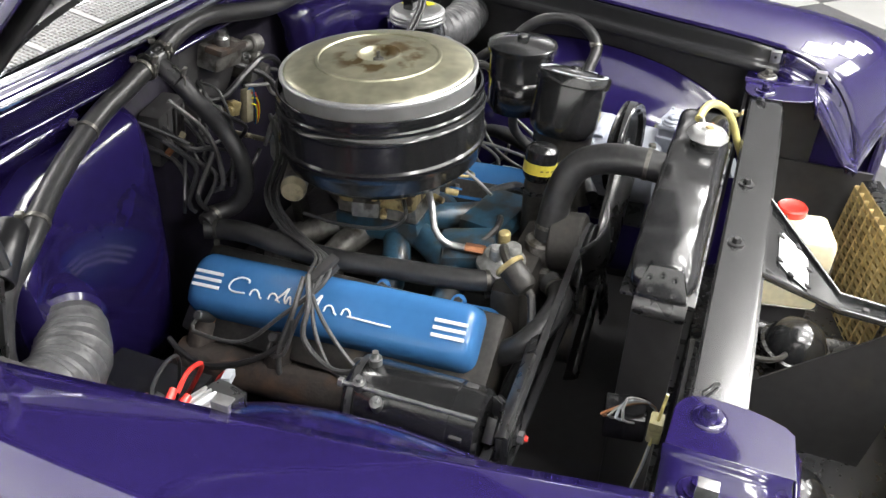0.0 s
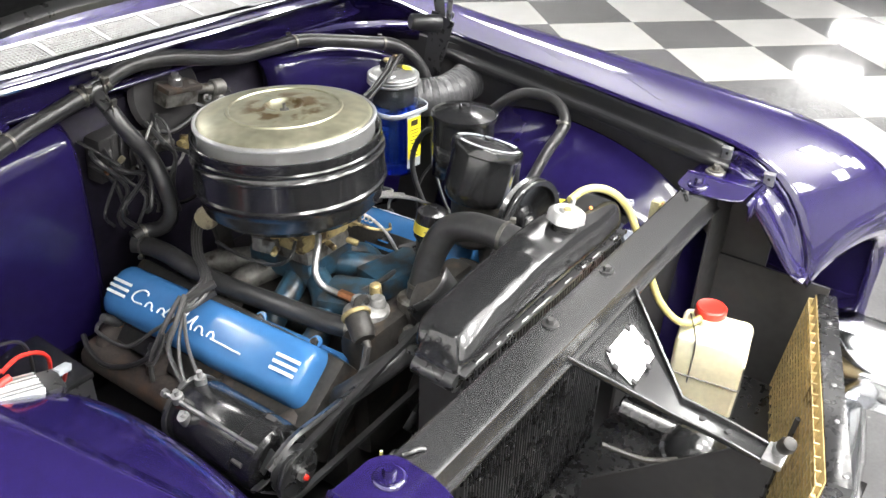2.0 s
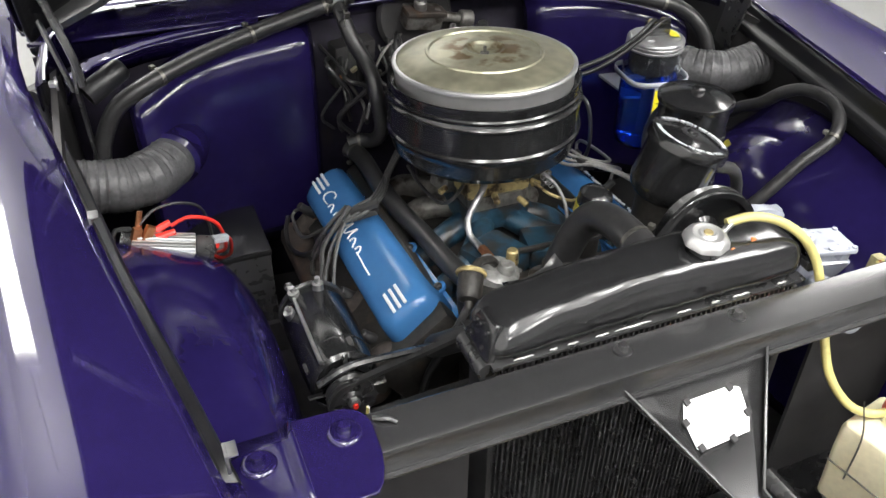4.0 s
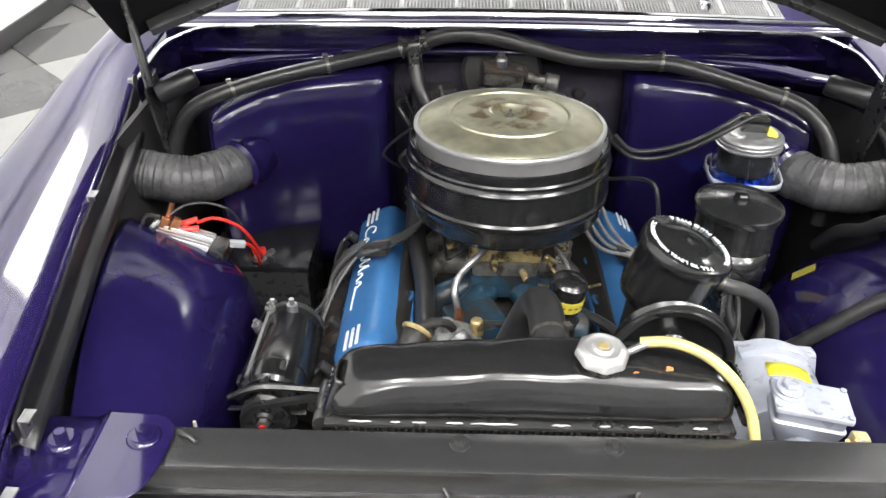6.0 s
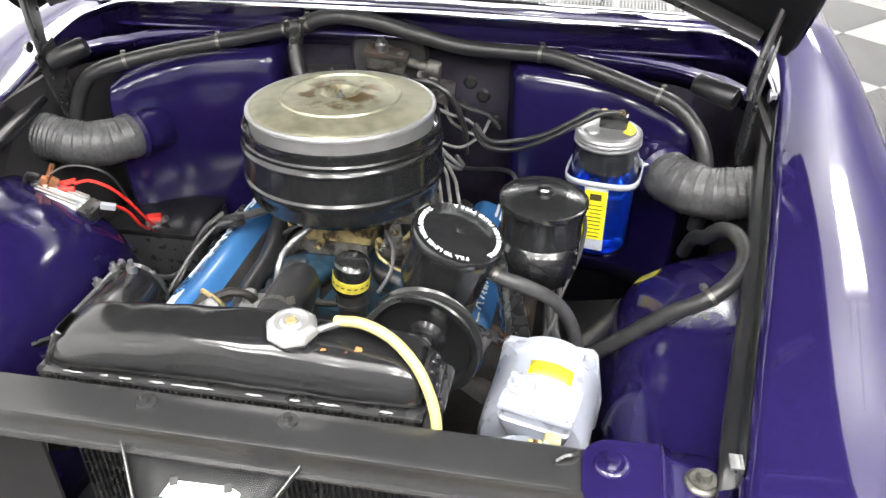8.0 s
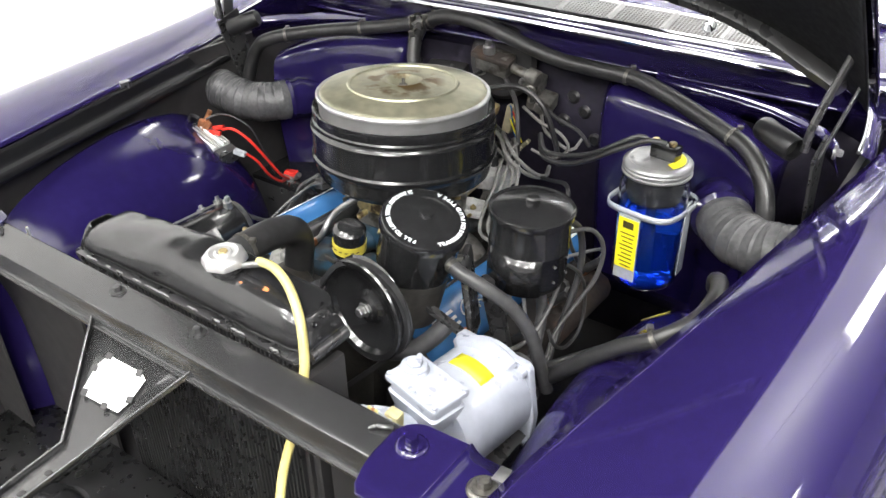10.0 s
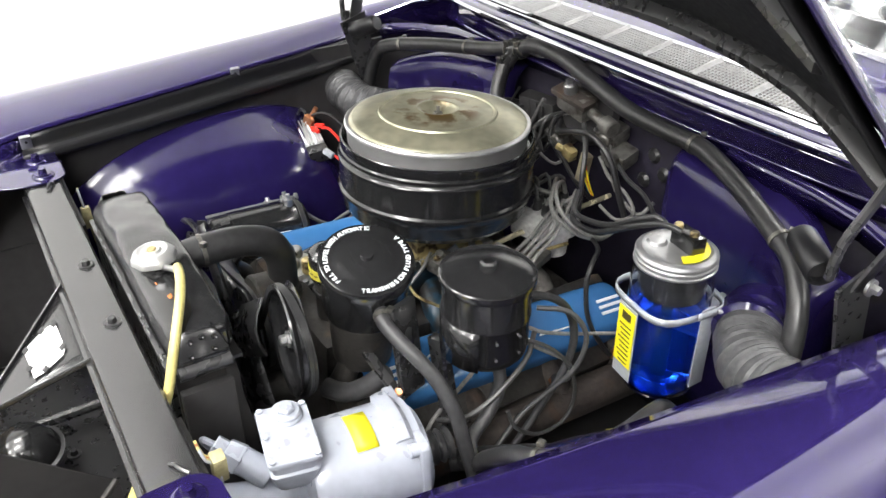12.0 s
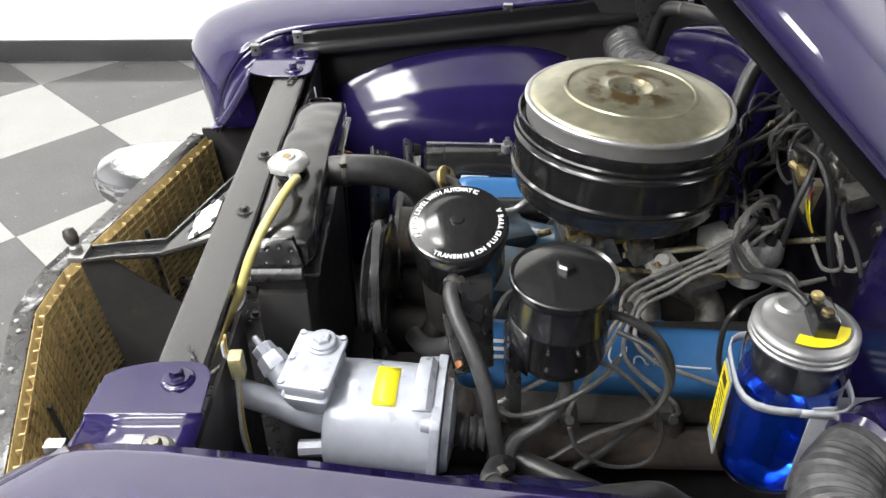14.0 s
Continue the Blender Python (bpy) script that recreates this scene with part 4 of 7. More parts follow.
def radiator():
    e = thing("radiator", "black painted radiator with dented top tank", "radiator", (0, 0.09, 0.3))
    bm = B()
    box(bm, (-0.010, 0.085, 0.597), (0.50, 0.07, 0.54))
    core = part("core", bm, BAYBLACK, e)
    bm = B()
    for i in range(56):
        box(bm, (-0.255 + i * 0.0088, 0.048, 0.612), (0.0025 + 0.0008 * ((i * 7) % 3), 0.012, 0.51))
    part("fin_pack", bm, BLACK, core)["kind"] = "stuff"
    bm = B()
    rings = []
    tx, tt = (0.0, 0.02, 0.06, 0.12, 0.28, 0.49, 0.66, 0.80, 0.90, 0.95, 0.98, 1.0), (0.898, 0.914, 0.927, 0.935, 0.945, 0.952, 0.951, 0.947, 0.943, 0.940, 0.936, 0.926)
    stations = [0.0, 0.01, 0.03, 0.06] + [0.10 + 0.04 * k for k in range(21)] + [0.94, 0.965, 0.985, 0.995, 1.0]
    for f in stations:
        x, top = -0.268 + 0.516 * f, float(np.interp(f, tx, tt))
        end = max(0.0, 1 - min(f, 1 - f) / 0.05) ** 2
        front, back, lo = 0.045 + 0.012 * end, 0.142 - 0.014 * end, 0.876
        h = top - lo
        prof = [(0.0, 0.0), (0.0, 0.28), (0.012, 0.48), (0.06, 0.74), (0.13, 0.90), (0.24, 0.98), (0.50, 1.0), (0.80, 1.0), (0.94, 0.96), (0.99, 0.82), (1.0, 0.45), (1.0, 0.0)]
        rings.append([(x, front + (back - front) * a + noise.noise((x * 16, a * 3, 2)) * 0.003, lo + h * b + (noise.noise((x * 26, a * 4, 7)) * 0.0045 + noise.noise((x * 9, a * 3, 5)) * 0.004) * b * (1.3 if x < 0 else 0.7)) for a, b in prof])
    loft(bm, rings)
    part("top_tank", bm, BLACKGLOSS, e, "dented gloss black top tank", subd=1, angle=60)
    bm = B()
    box(bm, (-0.010, 0.093, 0.8725), (0.522, 0.104, 0.007), bevel=0.002)
    part("tank_flange", bm, BLACK, e)
    for x, w in ((-0.225, 0.030), (-0.180, 0.012), (-0.150, 0.018), (-0.105, 0.022), (-0.055, 0.060), (0.030, 0.024), (0.085, 0.014), (0.130, 0.030), (0.205, 0.018)):
        bm = B()
        sweep(bm, [(x - w / 2 + w * k / 4, 0.0432 + 0.0008 * (k % 2), 0.8785 + 0.0004 * ((k * 3) % 2)) for k in range(5)], lambda f: 0.0006 + 0.0012 * math.sin(math.pi * f) ** 0.5, 6, flat=0.7)
        part("solder_spot", bm, STEEL, e, "bare solder spot along the seam")
    for s in S:
        ex = s * 0.270 if s < 0 else 0.250
        bm = B()
        box(bm, (ex + (0.004 if s > 0 else 0.012), 0.088, 0.595), (0.016, 0.075, 0.50), bevel=0.004)
        part("side_rail", bm, BAYBLACK, e)
        bx, bz = (0.267, 0.888) if s > 0 else (-0.274, 0.862)
        bm = B()
        sweep(bm, [(bx, y, bz) for y in (0.051, 0.07, 0.09, 0.11, 0.124)], 0.0115 if s > 0 else 0.0145, 14, step=0.03)
        part("side_bead", bm, BLACK, e, "rolled black bead on the tank end")
        bm = B()
        rise = 0.044 if s > 0 else 0.056
        lean = 0.018
        wide = lambda f: (0.090 - 0.037 + 0.018 * f ** 1.6, 0.090 + 0.035 - 0.016 * f ** 1.6)
        rows = []
        for f in (0.0, 0.25, 0.5, 0.75, 0.92, 1.0):
            y0, y1 = wide(f)
            x = bx + s * (0.004 - lean * f - 0.004 * f ** 6)
            rows.append([(x - s * 0.010, y0 - 0.002, bz + 0.004 + rise * f * 0.97), (x - s * 0.002, y0, bz + 0.006 + rise * f), (x, y0 + 0.006, bz + 0.006 + rise * f), (x, (y0 + y1) / 2, bz + 0.006 + rise * f), (x, y1 - 0.006, bz + 0.006 + rise * f), (x - s * 0.002, y1, bz + 0.006 + rise * f), (x - s * 0.010, y1 + 0.002, bz + 0.004 + rise * f * 0.97)])
        sheet(bm, rows)
        dome = part("end_plate", bm, BLACKGLOSS, e, "black tank end plate with dimples", thick=0.002)
        for dy, f in ((-0.014, 0.74), (0.003, 0.80), (0.020, 0.70), (-0.016, 0.34), (0.016, 0.38)):
            bm = B()
            lathe(bm, [(0.0045, -0.001), (0.0042, 0.0010), (0.0030, 0.0012), (0.0018, 0.0002), (0, -0.0002)], frame_of((s, 0, 0.4), (bx + s * (0.0056 - lean * f), 0.089 + dy, bz + 0.006 + rise * f)), 12)
            part("dimple", bm, BLACKGLOSS, dome)
    # filler neck and cap
    bm = B()
    cyl(bm, (0.077, 0.085, 0.945), (0.077, 0.083, 0.966), 0.025, seg=24)
    part("filler_neck", bm, BLACK, e)
    m = Matrix.Translation((0.077, 0.083, 0.966)) @ Euler((radians(4), radians(2), 0)).to_matrix().to_4x4()
    bm = B()
    rings = []
    for r, z, wv in ((0.006, 0.012, 0), (0.011, 0.0125, 0), (0.014, 0.0095, 0), (0.019, 0.0095, 0), (0.022, 0.011, 0), (0.027, 0.009, 0.01), (0.0315, 0.004, 0.04), (0.0325, -0.004, 0.05), (0.029, -0.007, 0.03), (0.02, -0.007, 0)):
        rings.append([m @ Vector((r * (1 + wv * max(-0.3, math.cos(8 * a))) * math.cos(a), r * (1 + wv * max(-0.3, math.cos(8 * a))) * math.sin(a), z)) for a in (2 * math.pi * k / 60 for k in range(60))])
    loft(bm, rings)
    cap = part("pressure_cap", bm, ALU, e, "bright plated pressure cap")
    bm = B()
    lathe(bm, [(0, 0.0145), (0.006, 0.014), (0.008, 0.011), (0, 0.011)], m, 18)
    part("cap_rivet", bm, BRASS, cap)
    bm = B()
    cyl(bm, (0.10, 0.088, 0.958), (0.138, 0.102, 0.968), 0.005, seg=10)
    part("overflow_spout", bm, STEEL, e)
    for dx, yy, zz, r in ((0.123, 0.068, 0.9405, 0.013), (0.163, 0.080, 0.9445, 0.007), (0.150, 0.072, 0.9415, 0.004)):
        bm = B()
        m2 = frame_of((0.12, -0.62, 0.78), (dx, yy, zz))
        poly = [(r * (0.7 + 0.5 * noise.noise((k * 0.9, dx * 50, 1))) * math.cos(k * 0.6283), r * (0.6 + 0.5 * noise.noise((k * 0.7, dx * 50, 5))) * math.sin(k * 0.6283)) for k in range(10)]
        prism(bm, poly, m2, 0.0015)
        part("rust_spot", bm, ORANGE, e, "orange rust spot")


radiator()


def generator():
    e = thing("generator", "black cylindrical generator with belt pulley", "generator", (-0.41, 0.38, 0.62))
    y0, y1, cx, cz = 0.285, 0.50, -0.410, 0.676
    m = frame_of((0, 1, -0.03), (cx, y0, cz))
    bm = B()
    lathe(bm, [(0, 0), (0.050, 0), (0.057, 0.006), (0.0585, 0.02), (0.0585, 0.045), (0.060, 0.046), (0.060, 0.175), (0.0585, 0.178), (0.0575, 0.205), (0.050, 0.216), (0, 0.216)], m, 40)
    part("case", bm, BLACKGLOSS, e)
    for a in (20, 75, 130, 200, 290):
        c = m @ Vector((0.0575 * math.cos(radians(a)), 0.0575 * math.sin(radians(a)), 0.030))
        bm = B()
        box(bm, c, (0.012, 0.020, 0.006), (0, math.degrees(-radians(a)) + 90, 0), 0.002)
        part("vent_slot", bm, BAYBLACK, e, "dark vent opening")
    for a in (55, 235):
        bm = B()
        q = Vector((0.0605 * math.cos(radians(a)), 0.0605 * math.sin(radians(a)), 0))
        cyl(bm, m @ (q + Vector((0, 0, 0.004))), m @ (q + Vector((0, 0, 0.215))), 0.0035, seg=8)
        lathe(bm, [(0, 0.214), (0.008, 0.214), (0.008, 0.221), (0, 0.222)], m @ Matrix.Translation(q), 6)
        part("through_bolt", bm, STEEL, e, "plated through bolt")
    bm = B()
    lathe(bm, [(0, 0.214), (0.022, 0.214), (0.022, 0.222), (0.017, 0.226), (0, 0.226)], m, 24)
    part("bearing_cap", bm, CASTALU, e, "dull bearing cap")
    bm = B()
    sheet(bm, [[m @ Vector((0.0606 * math.cos(radians(a)), 0.0606 * math.sin(radians(a)), z)) for z in (0.085, 0.125)] for a in range(60, 111, 10)])
    part("maker_plate", bm, BLACKGLOSS, e, "small black maker plate", thick=0.001)
    bm = B()
    lathe(bm, [(0.054, 0.196), (0.061, 0.196), (0.061, 0.206), (0.054, 0.206)], m, 30)
    part("end_band", bm, BLACK, e)
    for k, (x, y, z, h) in enumerate(((-0.40, 0.468, 0.734, 0.02), (-0.44, 0.475, 0.723, 0.016), (-0.455, 0.44, 0.712, 0.014))):
        bm = B()
        cyl(bm, (x, y, z - 0.01), (x - 0.003 * k, y, z + h * 0.4), 0.010, seg=12)
        cyl(bm, (x, y, z), (x - 0.004 * k, y, z + h), 0.005, seg=8)
        part("terminal", bm, STEEL, e, "plated terminal stud")
    # fan with blades and pulley
    bm = B()
    lathe(bm, [(0, -0.012), (0.032, -0.012), (0.032, -0.018), (0, -0.018)], m, 24)
    fan = part("cooling_fan", bm, BLACK, e)
    for k in range(8):
        a = radians(45 * k)
        c = m @ Vector((0.046 * math.cos(a), 0.046 * math.sin(a), -0.015))
        bm = B()
        box(bm, c, (0.036, 0.018, 0.003), (28, math.degrees(-a), 0), 0.0008)
        part("blade", bm, BLACK, fan)
    bm = B()
    lathe(bm, [(0, -0.024), (0.040, -0.024), (0.040, -0.027), (0.034, -0.032), (0.040, -0.040), (0.040, -0.043), (0.018, -0.044), (0.014, -0.048), (0, -0.048)], m, 32)
    pul = part("pulley", bm, BLACK, e)
    bm = B()
    lathe(bm, [(0, -0.047), (0.010, -0.047), (0.010, -0.056), (0.006, -0.058), (0, -0.058)], m, 6)
    part("pulley_nut", bm, STEEL, pul)
    bm = B()
    lathe(bm, [(0, -0.057), (0.0055, -0.057), (0.0045, -0.062), (0, -0.062)], m, 12)
    part("shaft_end", bm, RED, pul, "red painted shaft end")
    bm = B()
    sweep(bm, [(-0.46, 0.25, 0.72), (-0.41, 0.25, 0.742), (-0.33, 0.255, 0.735), (-0.24, 0.265, 0.722), (-0.19, 0.275, 0.72)], 0.006, 6, flat=2.2)
    part("adjusting_strap", bm, BLACK, e)
    bm = B()
    box(bm, (-0.37, 0.40, 0.615), (0.10, 0.16, 0.03), (0, 25, 0), 0.006)
    part("mounting_bracket", bm, IRON, e)


generator()

# ---- hoses and cables ----
def hose(name, label, pts, r, mat=None, cat="hose", group="", clamps=(), **kw):
    e = thing(name, label, cat, pts[0], group)
    part("tube", sweep(B(), pts, r, **kw), mat or RUBBER, e)
    line = rail(pts)
    for f in clamps:
        i = min(len(line) - 2, int(f * (len(line) - 1)))
        d = (line[i + 1] - line[i]).normalized()
        bm = B()
        lathe(bm, [(r + 0.0002, -0.0035), (r + 0.0016, -0.0035), (r + 0.0016, 0.0035), (r + 0.0002, 0.0035)], frame_of(d, line[i]), 18)
        box(bm, line[i] + d.orthogonal().normalized() * (r + 0.006), (0.010, 0.010, 0.008), (0, 0, 30), 0.001)
        part("clamp", bm, CLAMP, e, "dull plated hose clamp")
    return e


hose("heater_hose", "long black heater hose along the cowl", [(-0.705, 0.83, 0.80), (-0.70, 0.84, 0.87), (-0.665, 0.845, 0.94), (-0.61, 0.85, 0.976), (-0.50, 0.90, 0.999), (-0.363, 0.945, 1.019), (-0.27, 0.95, 1.040), (-0.215, 0.949, 1.054)], 0.0165, clamps=(0.42, 0.75, 0.985))
hose("heater_hose", "long black heater hose along the cowl", [(-0.190, 0.948, 1.060), (-0.15, 0.946, 1.078), (-0.10, 0.945, 1.085), (-0.03, 0.945, 1.078), (0.05, 0.945, 1.058), (0.148, 0.945, 1.036), (0.25, 0.946, 1.030), (0.341, 0.942, 1.027), (0.45, 0.915, 1.005), (0.53, 0.885, 0.988), (0.587, 0.864, 0.973), (0.628, 0.838, 0.94), (0.652, 0.815, 0.89), (0.66, 0.80, 0.82), (0.655, 0.79, 0.74)], 0.0165, clamps=(0.02, 0.47, 0.72))
e = thing("hose_tee", "metal hose tee piece on the cowl", "pipe fitting", (-0.203, 0.95, 1.055))
bm = B()
cyl(bm, (-0.222, 0.949, 1.0525), (-0.184, 0.949, 1.061), 0.0185, seg=16)
sweep(bm, [(-0.203, 0.948, 1.056), (-0.200, 0.928, 1.040), (-0.198, 0.910, 1.026)], 0.015, 12)
part("tee", bm, BLACK, e)
for p in ((-0.222, 0.949, 1.053), (-0.186, 0.949, 1.061), (-0.199, 0.915, 1.030)):
    bm = B()
    sweep(bm, [Vector(p) + Vector((0.004 * math.cos(a), 0.021 * math.cos(a + 0.3), 0.021 * math.sin(a + 0.3))) for a in [k * 0.5 for k in range(13)]], 0.0018, 5)
    box(bm, Vector(p) + Vector((0.002, -0.018, 0.014)), (0.012, 0.006, 0.014), (20, 0, 15), 0.001)
    part("wire_clamp", bm, CLAMP, e, "dull wire clamp")
hose("branch_hose", "ribbed black hose down to the engine", [(-0.199, 0.912, 1.028), (-0.188, 0.890, 0.988), (-0.162, 0.866, 0.93), (-0.158, 0.84, 0.875), (-0.150, 0.845, 0.81), (-0.160, 0.868, 0.772), (-0.185, 0.895, 0.762), (-0.21, 0.90, 0.757)], 0.0155, rib=0.0007, step=0.004, clamps=(0.93,))
hose("engine_hose", "thick black coolant hose over the valve cover", [(-0.21, 0.905, 0.742), (-0.198, 0.88, 0.741), (-0.195, 0.82, 0.745), (-0.192, 0.74, 0.735), (-0.178, 0.65, 0.722), (-0.165, 0.56, 0.722), (-0.160, 0.47, 0.728), (-0.150, 0.395, 0.732), (-0.12, 0.345, 0.728)], 0.0195, clamps=(0.06, 0.95))
hose("radiator_hose", "thick black upper radiator hose", [(0.022, 0.138, 0.918), (0.022, 0.18, 0.921), (0.021, 0.235, 0.916), (0.016, 0.277, 0.896), (0.004, 0.299, 0.855), (-0.014, 0.306, 0.80), (-0.025, 0.308, 0.76)], 0.0262, seg=18, clamps=(0.12, 0.95))
hose("lower_hose", "black curved bypass hose", [(-0.085, 0.285, 0.715), (-0.107, 0.262, 0.718), (-0.155, 0.248, 0.735), (-0.215, 0.258, 0.728), (-0.245, 0.285, 0.700), (-0.24, 0.32, 0.665)], 0.021, clamps=(0.12,))
hose("yellow_hose", "yellowed vinyl overflow hose", [(0.128, 0.104, 0.967), (0.165, 0.098, 0.973), (0.205, 0.085, 0.965), (0.240, 0.066, 0.942), (0.262, 0.048, 0.908), (0.272, 0.032, 0.867), (0.274, 0.000, 0.80), (0.276, -0.035, 0.735), (0.298, -0.068, 0.692), (0.33, -0.088, 0.678), (0.36, -0.098, 0.680)], 0.0072, YELLOWHOSE)
hose("brake_vacuum_hose", "thick glossy black vacuum hose over the apron", [(0.42, 0.41, 0.665), (0.455, 0.415, 0.690), (0.503, 0.398, 0.748), (0.572, 0.388, 0.820), (0.631, 0.382, 0.866), (0.672, 0.418, 0.893), (0.682, 0.464, 0.905), (0.672, 0.520, 0.902), (0.655, 0.560, 0.880), (0.645, 0.60, 0.84), (0.635, 0.66, 0.80), (0.63, 0.72, 0.73)], 0.0135, clamps=(0.42,))
hose("brake_hose", "thick black rubber hose beside the engine", [(0.40, 0.40, 0.655), (0.447, 0.463, 0.67), (0.497, 0.548, 0.67), (0.53, 0.62, 0.66)], 0.018, clamps=(0.1,))
hose("steering_hose", "grey power steering return hose", [(0.296, 0.345, 0.900), (0.315, 0.338, 0.893), (0.35, 0.345, 0.878), (0.396, 0.372, 0.835), (0.425, 0.39, 0.78), (0.441, 0.40, 0.715), (0.45, 0.41, 0.66)], 0.0115, HOSEGREY, clamps=(0.05,))
hose("steering_hose", "grey oil hose below the canister", [(0.375, 0.50, 0.80), (0.385, 0.50, 0.75), (0.395, 0.47, 0.71), (0.41, 0.43, 0.69), (0.45, 0.41, 0.675)], 0.0105, HOSEGREY)
hose("steering_hose", "black oil hose from the canister", [(0.39, 0.56, 0.88), (0.42, 0.60, 0.875), (0.435, 0.625, 0.83), (0.43, 0.615, 0.77), (0.41, 0.58, 0.72), (0.395, 0.54, 0.68), (0.405, 0.48, 0.64), (0.425, 0.42, 0.62)], 0.0042, WIREDARK)
hose("bypass_hose", "grey rubber pipe by the pump", [(0.21, 0.28, 0.72), (0.245, 0.30, 0.725), (0.27, 0.325, 0.745), (0.29, 0.35, 0.775)], 0.0165, HOSEGREY)
hose("fuel_line", "bent steel fuel line to the carburettor", [(-0.052, 0.545, 0.835), (-0.058, 0.525, 0.828), (-0.085, 0.505, 0.808), (-0.104, 0.493, 0.785), (-0.108, 0.475, 0.765), (-0.103, 0.455, 0.757), (-0.10, 0.42, 0.757)], 0.0065, STEEL, "pipe")
hose("vacuum_pipe", "thin steel pipe along the intake", [(0.06, 0.55, 0.79), (0.10, 0.60, 0.775), (0.115, 0.72, 0.77), (0.12, 0.85, 0.765)], 0.004, BRASS, "pipe")

# ---- power steering pump ----
def steering_pump():
    e = thing("steering_pump", "black power steering pump with lettered cap", "power steering pump", (0.24, 0.33, 0.78))
    axis = Vector((0.30, -0.06, 0.95)).normalized()
    top = Vector((0.247, 0.349, 0.962))
    m = frame_of(axis, top)
    bm = B()
    lathe(bm, [(0, -0.125), (0.050, -0.123), (0.062, -0.112), (0.0665, -0.095), (0.0665, -0.022), (0.0690, -0.020), (0.0690, -0.012), (0, -0.012)], m, 44)
    part("reservoir", bm, BLACKGLOSS, e)
    bm = B()
    lathe(bm, [(0.0700, -0.020), (0.0725, -0.019), (0.0725, -0.004), (0.0705, -0.0005), (0.0665, 0.001), (0.052, 0.001), (0.046, 0.0035), (0.030, 0.0065), (0.014, 0.008), (0.010, 0.0075), (0.009, 0.011), (0, 0.012)], m, 56)
    cap = part("cap", bm, BLACKGLOSS, e, "gloss black cap with raised white lettering")
    # lettering round the rim
    bm = B()
    up = Vector((0, 0, 1))

    def letters(bm, text, start, step, flip):
        a = start
        for ch in text:
            if ch != " ":
                cu = bpy.data.curves.new("letter", "FONT")
                cu.body, cu.size, cu.extrude, cu.align_x = ch, 0.0098, 0.0005, "CENTER"
                cu.offset = 0.0003
                tmp = bpy.data.objects.new("letter", cu)
                me = bpy.data.meshes.new_from_object(tmp)
                r = 0.0575 if not flip else 0.0650
                t = radians(a)
                place = Matrix.Translation((r * math.cos(t), r * math.sin(t), 0.0016)) @ Matrix.Rotation(t + (math.pi / 2 if flip else -math.pi / 2), 4, "Z")
                me.transform(m @ place)
                bm.from_mesh(me)
                bpy.data.meshes.remove(me)
                bpy.data.objects.remove(tmp)
                bpy.data.curves.remove(cu)
            a += step * (0.6 if ch in "I " else 1.0)

    letters(bm, "FILL TO LEVEL WITH AUTOMATIC", 291, -5.75, False)
    part("lettering", bm, WHITEPAINT, cap, "white lettering around the cap rim")
    bm = B()
    letters(bm, "TRANSMISSION FLUID TYPE A", 329, 6.35, True)
    t = part("lettering", bm, WHITEPAINT, cap, "white lettering around the cap rim")
    bm = B()
    cyl(bm, (0.226, 0.350, 0.868), (0.205, 0.350, 0.755), 0.056, 0.048, seg=30, bevel=0.010)
    part("pump_body", bm, IRON, e)
    # pulley with belt
    pc, ax = Vector((0.215, 0.232, 0.842)), Vector((-0.13, -0.99, 0.03))
    bm = B()
    lathe(bm, [(0, -0.012), (0.085, -0.012), (0.088, -0.010), (0.080, -0.002), (0.080, 0.004), (0.088, 0.012), (0.086, 0.015), (0.076, 0.013), (0.071, 0.004), (0.045, -0.006), (0.030, -0.008), (0.022, -0.002), (0.020, 0.006), (0, 0.006)], frame_of(ax, pc), 48)
    pul = part("pulley", bm, BLACKGLOSS, e)
    bm = B()
    lathe(bm, [(0, 0.004), (0.013, 0.004), (0.013, 0.009), (0.009, 0.010), (0.009, 0.018), (0.007, 0.020), (0, 0.020)], frame_of(ax, pc), 6)
    part("pulley_bolt", bm, STEEL, pul)
    bm = B()
    sweep(bm, [(0.20, 0.30, 0.70), (0.215, 0.315, 0.74), (0.22, 0.33, 0.79)], 0.02, 10)
    part("pump_foot", bm, IRON, e)
    bm = B()
    box(bm, (0.285, 0.340, 0.785), (0.125, 0.016, 0.010), (0, 33, 15), 0.002)
    part("brace", bm, BLACK, e)
    bolt("brace_bolt", (0.321, 0.355, 0.756), (0.6, -0.4, 0.7), 0.008, COPPER, e, 0.016)
    bm = B()
    box(bm, (0.315, 0.375, 0.83), (0.012, 0.05, 0.16), (0, -6, 20), 0.003)
    part("bracket", bm, BLACK, e)


steering_pump()


